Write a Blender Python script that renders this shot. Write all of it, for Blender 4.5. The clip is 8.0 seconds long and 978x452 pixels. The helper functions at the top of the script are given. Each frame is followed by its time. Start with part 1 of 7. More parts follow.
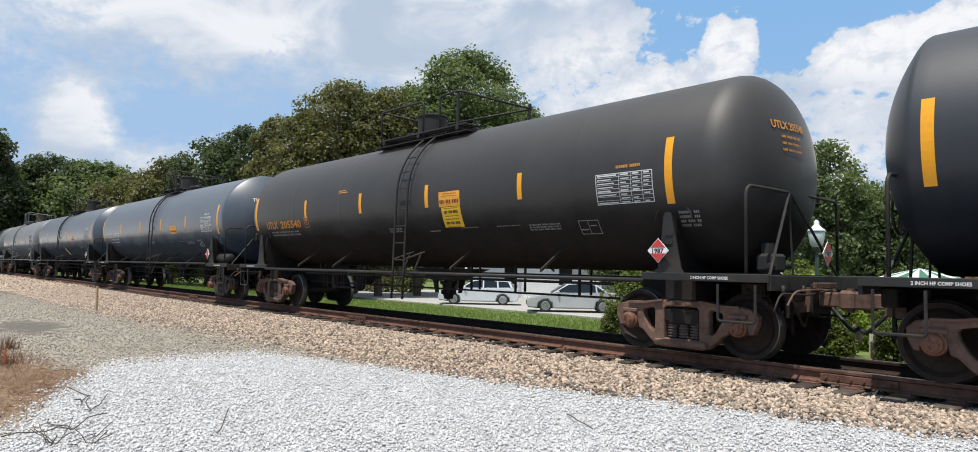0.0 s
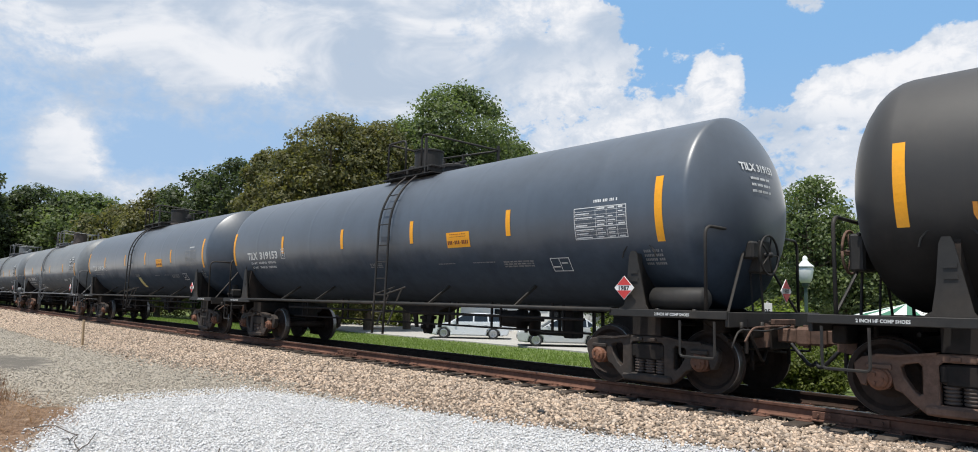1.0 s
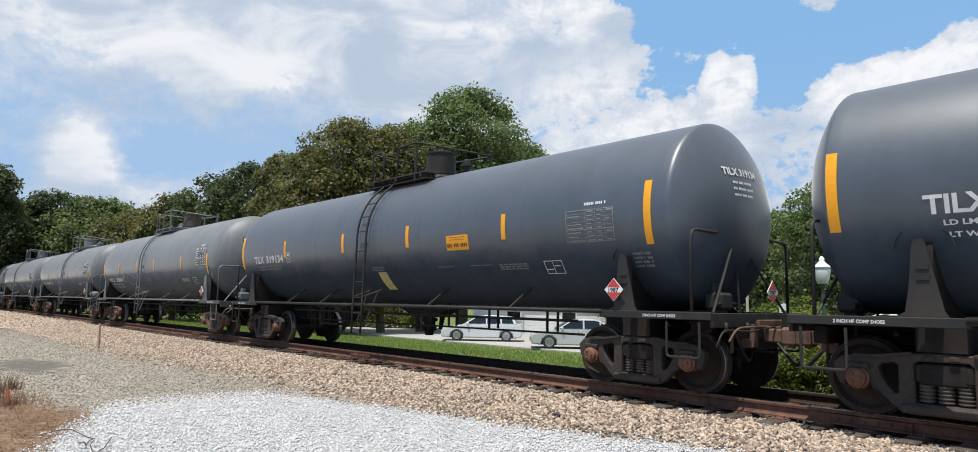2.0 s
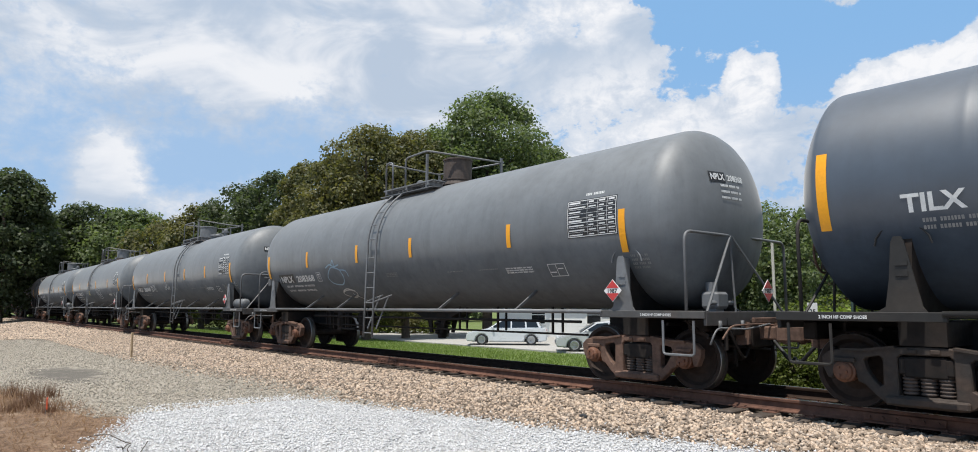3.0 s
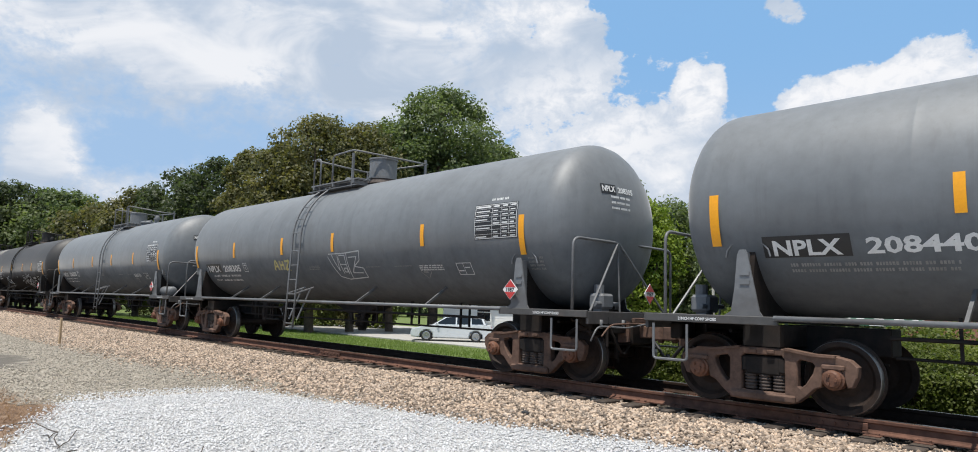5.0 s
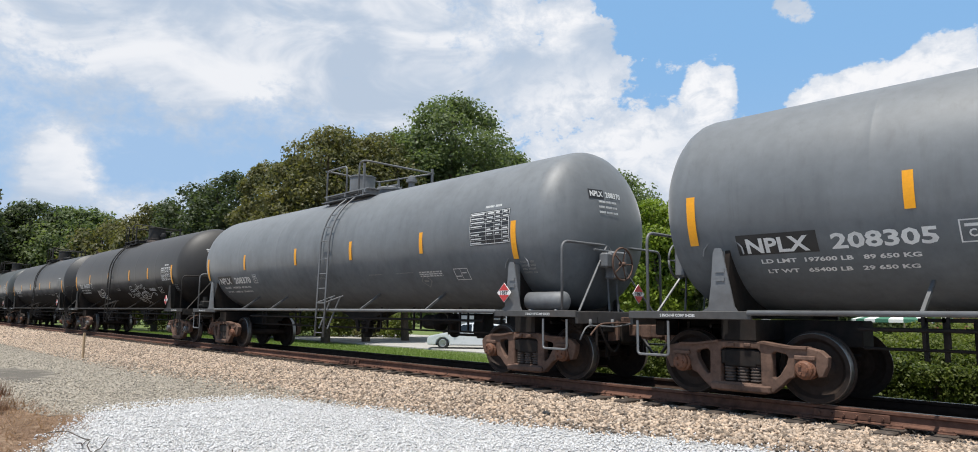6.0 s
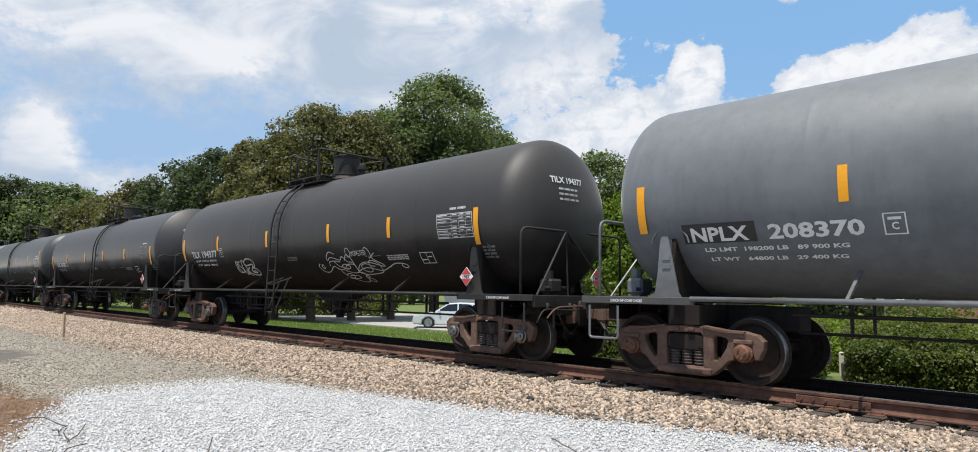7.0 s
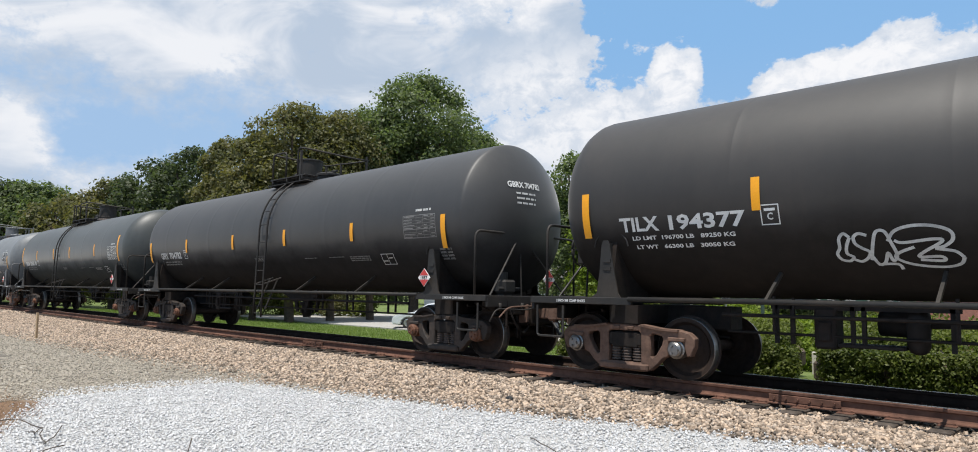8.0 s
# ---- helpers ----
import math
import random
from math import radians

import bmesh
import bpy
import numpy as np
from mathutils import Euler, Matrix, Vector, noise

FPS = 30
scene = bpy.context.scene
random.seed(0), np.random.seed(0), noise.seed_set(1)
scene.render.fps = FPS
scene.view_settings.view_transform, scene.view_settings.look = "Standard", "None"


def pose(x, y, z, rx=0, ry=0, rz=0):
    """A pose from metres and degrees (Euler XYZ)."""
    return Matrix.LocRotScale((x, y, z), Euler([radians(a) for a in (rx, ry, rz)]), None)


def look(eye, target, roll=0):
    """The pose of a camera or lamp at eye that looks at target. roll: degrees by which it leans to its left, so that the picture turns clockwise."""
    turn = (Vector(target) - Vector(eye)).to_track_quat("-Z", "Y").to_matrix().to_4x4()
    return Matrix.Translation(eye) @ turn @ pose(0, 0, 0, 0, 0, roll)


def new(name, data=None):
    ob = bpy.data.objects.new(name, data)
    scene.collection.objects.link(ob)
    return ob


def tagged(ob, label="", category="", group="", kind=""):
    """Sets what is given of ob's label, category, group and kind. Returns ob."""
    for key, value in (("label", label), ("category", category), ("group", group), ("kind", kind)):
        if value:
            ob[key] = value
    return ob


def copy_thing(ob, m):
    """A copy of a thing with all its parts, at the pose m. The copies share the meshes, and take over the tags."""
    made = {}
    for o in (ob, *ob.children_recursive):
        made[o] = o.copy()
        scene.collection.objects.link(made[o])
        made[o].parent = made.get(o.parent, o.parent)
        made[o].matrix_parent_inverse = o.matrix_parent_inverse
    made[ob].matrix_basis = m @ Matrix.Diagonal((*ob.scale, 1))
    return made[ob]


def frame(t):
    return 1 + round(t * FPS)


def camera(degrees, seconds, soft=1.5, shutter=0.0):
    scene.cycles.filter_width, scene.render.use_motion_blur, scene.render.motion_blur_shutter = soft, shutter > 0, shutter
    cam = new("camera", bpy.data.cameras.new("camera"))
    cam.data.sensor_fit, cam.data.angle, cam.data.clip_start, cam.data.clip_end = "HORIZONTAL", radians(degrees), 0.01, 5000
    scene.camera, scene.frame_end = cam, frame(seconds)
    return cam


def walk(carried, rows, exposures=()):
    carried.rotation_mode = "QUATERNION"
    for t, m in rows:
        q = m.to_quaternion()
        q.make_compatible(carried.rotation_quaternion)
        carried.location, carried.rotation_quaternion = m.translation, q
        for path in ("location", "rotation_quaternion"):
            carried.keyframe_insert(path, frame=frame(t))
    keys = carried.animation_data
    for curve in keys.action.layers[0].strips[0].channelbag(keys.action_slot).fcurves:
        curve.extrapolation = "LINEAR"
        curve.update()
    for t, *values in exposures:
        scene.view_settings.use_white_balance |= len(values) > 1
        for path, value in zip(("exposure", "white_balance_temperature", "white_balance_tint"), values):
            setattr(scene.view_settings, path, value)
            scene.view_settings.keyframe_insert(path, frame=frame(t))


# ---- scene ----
# x runs along the track (the train rolls towards +x), y across it, z up from the rail's top
cam = camera(71.2, 8.0, soft=0.92)
PATH = [        # seconds, place, turn, tilt, lean
    (0, -0.020, -9.906, 1.194, 48.02, 3.57, -1.13),
    (0.5, 0.002, -10.081, 1.232, 45.47, 5.52, -1.73),
    (1, -0.001, -9.996, 1.252, 47.14, 6.31, -1.26),
    (1.5, -0.014, -9.992, 1.240, 48.27, 5.83, -1.81),
    (2, -0.060, -9.976, 1.256, 48.17, 6.47, -1.04),
    (2.2, -0.052, -9.985, 1.249, 50.47, 6.80, -0.30),
    (3.3, -0.007, -10.032, 1.214, 49.74, 6.88, 0.04),
    (3.5, 0.001, -10.041, 1.207, 48.19, 6.76, -0.22),
    (4, 0.013, -10.082, 1.206, 47.62, 6.37, -0.60),
    (4.2, -0.001, -10.059, 1.208, 46.46, 5.93, -1.02),
    (5.3, -0.020, -10.060, 1.210, 45.57, 6.84, -1.91),
    (5.5, -0.030, -10.050, 1.210, 46.66, 6.90, -0.59),
    (6, 0.027, -10.177, 1.125, 46.85, 7.31, -0.60),
    (6.5, 0.012, -10.262, 1.220, 46.62, 7.68, 1.57),
    (7, -0.030, -10.096, 1.225, 45.69, 5.51, -0.87),
    (7.5, -0.023, -10.046, 1.280, 45.08, 5.61, 0.06),
    (8, 0.027, -10.161, 1.236, 43.98, 5.55, -0.93),
]
walk(cam, [(t, pose(x, y, z, 90 + pitch, roll, yaw)) for t, x, y, z, yaw, pitch, roll in PATH])

# ---- sky and sun ----
SUN_WAY = Vector((0.08, -0.32, 1.0)).normalized()      # from the ground towards the sun
world = bpy.data.worlds.new("world")
scene.world = world
world.use_nodes = True


class Net:
    """Short hand for wiring a node tree."""

    def __init__(self, tree):
        self.tree = tree
        tree.nodes.clear()

    def node(self, kind):
        return self.tree.nodes.new(kind)

    def put(self, socket, value):
        if value is None:
            return
        if hasattr(value, "is_linked"):
            self.tree.links.new(value, socket)
        else:
            socket.default_value = value

    def math(self, op, a, b=None, c=None, clamp=False):
        n = self.node("ShaderNodeMath")
        n.operation, n.use_clamp = op, clamp
        for i, v in enumerate((a, b, c)):
            self.put(n.inputs[i], v)
        return n.outputs[0]

    def ramp(self, fac, lo, hi, to0=0.0, to1=1.0, smooth=True):
        n = self.node("ShaderNodeMapRange")
        n.interpolation_type = "SMOOTHSTEP" if smooth else "LINEAR"
        self.put(n.inputs[0], fac)
        for i, v in enumerate((lo, hi, to0, to1)):
            self.put(n.inputs[1 + i], v)
        return n.outputs[0]

    def mix(self, fac, a, b, blend="MIX"):
        n = self.node("ShaderNodeMix")
        n.data_type, n.blend_type = "RGBA", blend
        self.put(n.inputs[0], fac)
        self.put(n.inputs[6], (*a, 1) if isinstance(a, tuple) and len(a) == 3 else a)
        self.put(n.inputs[7], (*b, 1) if isinstance(b, tuple) and len(b) == 3 else b)
        return n.outputs[2]

    def noise(self, vec, scale, detail=4.0, rough=0.55, distort=0.0):
        n = self.node("ShaderNodeTexNoise")
        self.put(n.inputs["Vector"], vec)
        for key, v in (("Scale", scale), ("Detail", detail), ("Roughness", rough), ("Distortion", distort)):
            n.inputs[key].default_value = v
        return n.outputs["Fac"]

    def stretch(self, vec, scale=(1, 1, 1), loc=(0, 0, 0)):
        n = self.node("ShaderNodeMapping")
        self.put(n.inputs["Vector"], vec)
        n.inputs["Scale"].default_value, n.inputs["Location"].default_value = scale, loc
        return n.outputs[0]


def build_sky():
    n = Net(world.node_tree)
    out = n.node("ShaderNodeOutputWorld")
    sky = n.node("ShaderNodeTexSky")
    sky.sky_type, sky.sun_disc = "NISHITA", False
    sky.sun_elevation = math.asin(SUN_WAY.z)
    sky.sun_rotation = math.atan2(SUN_WAY.x, SUN_WAY.y)
    sky.air_density, sky.dust_density = 1.0, 0.6
    way = n.node("ShaderNodeTexCoord").outputs["Generated"]
    sep = n.node("ShaderNodeSeparateXYZ")
    n.put(sep.inputs[0], way)
    x, y, z = sep.outputs
    az = n.math("MULTIPLY", n.math("ARCTAN2", n.math("MULTIPLY", x, -1.0), y), 57.29578)
    el = n.math("MULTIPLY", n.math("ARCSINE", z), 57.29578)
    flat = n.node("ShaderNodeCombineXYZ")
    n.put(flat.inputs[0], n.math("MULTIPLY", az, 0.1))
    n.put(flat.inputs[1], n.math("MULTIPLY", el, 0.13))
    uv = flat.outputs[0]
    # ragged edges: the cloud field is read at a place shaken by finer noise
    fine = n.noise(uv, 5.5, 6, 0.6)
    puff = n.noise(uv, 1.7, 5, 0.6, 0.6)
    broad = n.noise(n.stretch(uv, (0.55, 0.8, 1), (3.1, 0.4, 0)), 1.0, 4, 0.5, 0.4)

    def blob(a, e, ra, re, soft=1.0):
        da = n.math("DIVIDE", n.math("SUBTRACT", az, a), ra)
        de = n.math("DIVIDE", n.math("SUBTRACT", el, e), re)
        d = n.math("SQRT", n.math("ADD", n.math("MULTIPLY", da, da), n.math("MULTIPLY", de, de)))
        return n.ramp(d, 1.0 + 0.5 * soft, 1.0 - 0.5 * soft)

    shake = n.math("ADD", n.math("MULTIPLY", n.math("SUBTRACT", fine, 0.5), 1.05),
                   n.math("MULTIPLY", n.math("SUBTRACT", puff, 0.5), 1.1))
    cover = n.math("ADD", 0.64, n.math("MULTIPLY", n.math("SUBTRACT", broad, 0.5), 1.0))
    # openings of blue sky, then the heaped clouds standing in front of them
    for a, e, ra, re, w in ((25, 24, 10.5, 6.8, -1.0), (10, 25, 9, 6.0, -0.85), 
                            (75, 11, 4.5, 2.0, -0.3), (84, 10.5, 3, 3, -0.25), (24.6, 18.0, 1.7, 2.0, -0.5), (68, 13.2, 11, 3.6, -0.30), (79, 15.5, 5, 2.5, -0.15), (85, 12.0, 4, 5, -0.35), (74.5, 10.5, 3.0, 2.5, -0.2)):
        cover = n.math("ADD", cover, n.math("MULTIPLY", blob(a, e, ra, re, 0.9), w))
    for a, e, ra, re, w in ((28.4, 18.6, 2.2, 2.6, 0.95), (17.5, 16.2, 5.0, 2.3, 0.75), (12.5, 18.0, 2.2, 2.6, 0.55),
                            (21.6, 23.6, 2.2, 2.2, 0.95), (31.8, 20.2, 1.3, 1.0, 0.5), (33, 12.5, 6, 3.6, 0.45), (41, 21, 5.5, 5.5, 0.35),
                            (80, 10, 3.0, 2.3, 0.55), (71, 18.5, 4, 3.5, 0.25), (57, 21, 9, 6, 0.35), (78, 19, 12, 9, 0.25)):
        cover = n.math("ADD", cover, n.math("MULTIPLY", blob(a, e, ra, re, 0.9), w))
    # unseen clearing behind the lookout, added to cut fill light on the tank sides
    behind = n.math("MULTIPLY", n.ramp(y, -0.25, -0.6), n.ramp(el, 70.0, 50.0))
    cover = n.math("ADD", cover, n.math("MULTIPLY", behind, -0.55))
    curl = n.noise(uv, 13.0, 4, 0.6, 0.8)
    cover = n.math("ADD", n.math("ADD", cover, shake), n.math("MULTIPLY", n.math("SUBTRACT", curl, 0.5), 0.48))
    far_side = n.ramp(az, 40.0, 54.0)
    crisp, veil = n.ramp(cover, 0.36, 0.60), n.ramp(cover, 0.05, 0.95)
    dense = n.math("ADD", crisp, n.math("MULTIPLY", far_side, n.math("SUBTRACT", veil, crisp)))
    thick = n.ramp(cover, 0.45, 1.25)
    # grey-blue undersides where the cloud is thin or broad, white where it heaps up
    grey = n.noise(n.stretch(uv, (0.8, 1.25, 1), (7.7, 2.1, 0)), 1.25, 5, 0.55, 0.5)
    shade = n.ramp(grey, 0.36, 0.67)
    heap = n.math("MAXIMUM", n.math("MAXIMUM", blob(17, 18.5, 9, 5, 0.8), blob(29, 18, 4, 4, 0.8)), n.math("MULTIPLY", blob(38, 15, 9, 5, 1.0), 0.9))
    shade = n.math("MAXIMUM", shade, n.math("MULTIPLY", heap, n.ramp(n.noise(uv, 4.2, 4, 0.6, 0.4), 0.32, 0.58, 0.45, 1.0)))
    shade = n.math("MULTIPLY", shade, n.ramp(thick, 0.0, 0.8, 0.55, 1.0))
    shade = n.math("MULTIPLY", shade, n.ramp(far_side, 0.0, 1.0, 1.0, 0.84))
    cloud = n.mix(shade, (0.47, 0.56, 0.69), (0.90, 0.905, 0.93))
    blue = n.mix(0.85, sky.outputs[0], (1.5, 3.9, 7.2))
    haze = n.math("MAXIMUM", n.ramp(el, 2.0, 22.0, 0.6, 0.24), n.ramp(az, 42.0, 66.0, 0.0, 0.6))
    cool = n.node("ShaderNodeVectorMath")
    cool.operation = "SCALE"
    n.put(cool.inputs[0], blue)
    cool.inputs["Scale"].default_value = 0.115
    clear = n.mix(haze, cool.outputs[0], (0.46, 0.575, 0.745))
    colour = n.mix(dense, clear, cloud)
    bg = n.node("ShaderNodeBackground")
    n.put(bg.inputs[0], colour)
    bg.inputs[1].default_value = 1.0
    n.tree.links.new(bg.outputs[0], out.inputs[0])


build_sky()
sun = new("sun", bpy.data.lights.new("sun", "SUN"))
sun.data.energy, sun.data.angle, sun.data.color = 5.2, radians(0.55), (1.0, 0.957, 0.885)
sun.matrix_world = look(SUN_WAY * 60, (0, 0, 0))
scene.view_settings.exposure = 0.06

# ---- materials ----


def surface(name, base, rough=0.6, metal=0.0, grain=(8.0, 0.12), stain=(0.7, 0.2), bump=(60.0, 0.15, 0.004), tint=None,
            streak=0.0, vary=0.0, island=False, spec=0.5, world_space=False, dusty=0.0, shade_span=None):
    """A procedural material: base colour with fine grain, broad stains towards tint, and relief."""
    m = bpy.data.materials.new(name)
    m.use_nodes = True
    n = Net(m.node_tree)
    out = n.node("ShaderNodeOutputMaterial")
    b = n.node("ShaderNodeBsdfPrincipled")
    n.tree.links.new(b.outputs[0], out.inputs[0])
    where = n.node("ShaderNodeNewGeometry").outputs["Position"] if world_space else n.node("ShaderNodeTexCoord").outputs["Object"]
    dark = tint if tint else tuple(c * 0.55 for c in base)
    colour = n.mix(n.math("MULTIPLY", n.ramp(n.noise(where, stain[0], 5, 0.6, 0.4), 0.4, 0.72), stain[1]), base, dark)
    g = n.ramp(n.noise(where, grain[0], 6, 0.65), 0.3, 0.7, 1.0 - grain[1], 1.0 + grain[1], False)
    if streak:
        runs = n.noise(n.stretch(where, (3.2, 3.2, 0.22)), 2.6, 5, 0.65, 0.2)
        colour = n.mix(n.math("MULTIPLY", n.ramp(runs, 0.5, 0.74), streak), colour, dark)
        bands = n.noise(n.stretch(where, (0.8, 0.8, 0.16), (1.7, 0.3, 0.0)), 1.5, 4, 0.55, 0.5)
        colour = n.mix(n.math("MULTIPLY", n.ramp(bands, 0.46, 0.68), streak * 0.9), colour, tuple(c * 0.62 for c in base))
        scuffs = n.noise(n.stretch(where, (1.0, 1.0, 2.2)), 7.0, 6, 0.75, 1.0)
        colour = n.mix(n.math("MULTIPLY", n.ramp(scuffs, 0.66, 0.74), streak * 0.8), colour, tuple(c * 1.5 for c in dark))
    if vary:
        r = n.node("ShaderNodeNewGeometry").outputs["Random Per Island"] if island else n.node("ShaderNodeObjectInfo").outputs["Random"]
        g = n.math("MULTIPLY", g, n.ramp(r, 0.0, 1.0, 1.0 - vary, 1.0 + vary, False))
    scaled = n.node("ShaderNodeVectorMath")
    scaled.operation = "SCALE"
    n.put(scaled.inputs[0], colour)
    n.put(scaled.inputs["Scale"], g)
    n.put(b.inputs["Base Color"], scaled.outputs[0])
    n.put(b.inputs["Roughness"], n.ramp(n.noise(where, stain[0] * 3, 4, 0.6), 0.3, 0.7, max(0.02, rough - 0.08), min(1.0, rough + 0.08), False))
    b.inputs["Metallic"].default_value = metal
    b.inputs["Specular IOR Level"].default_value = spec
    b.inputs["Sheen Weight"].default_value, b.inputs["Sheen Roughness"].default_value = dusty, 0.35
    if shade_span:
        # gloss and sheen cut below a ragged edge, imitating shade on the lower flanks
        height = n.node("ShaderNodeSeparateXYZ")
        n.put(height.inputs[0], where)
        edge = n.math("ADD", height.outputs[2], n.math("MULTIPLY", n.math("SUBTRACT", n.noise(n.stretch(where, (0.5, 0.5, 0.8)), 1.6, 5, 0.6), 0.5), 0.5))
        clean = n.ramp(edge, shade_span[0], shade_span[1])
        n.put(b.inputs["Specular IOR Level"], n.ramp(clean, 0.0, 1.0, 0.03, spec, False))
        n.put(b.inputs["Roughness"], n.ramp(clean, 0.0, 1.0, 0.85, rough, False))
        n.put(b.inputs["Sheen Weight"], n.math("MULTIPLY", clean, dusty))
    if bump[1]:
        rel = n.node("ShaderNodeBump")
        rel.inputs["Strength"].default_value, rel.inputs["Distance"].default_value = bump[1], bump[2]
        n.put(rel.inputs["Height"], n.noise(where, bump[0], 4, 0.6))
        n.put(b.inputs["Normal"], rel.outputs[0])
    return m


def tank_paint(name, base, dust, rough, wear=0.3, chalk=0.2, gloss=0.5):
    return surface(name, base, rough, 0.0, (5.0, 0.10), (0.45, wear), (2.2, 0.10, 0.02), dust, streak=wear, spec=gloss, shade_span=(1.85, 2.45), dusty=chalk)


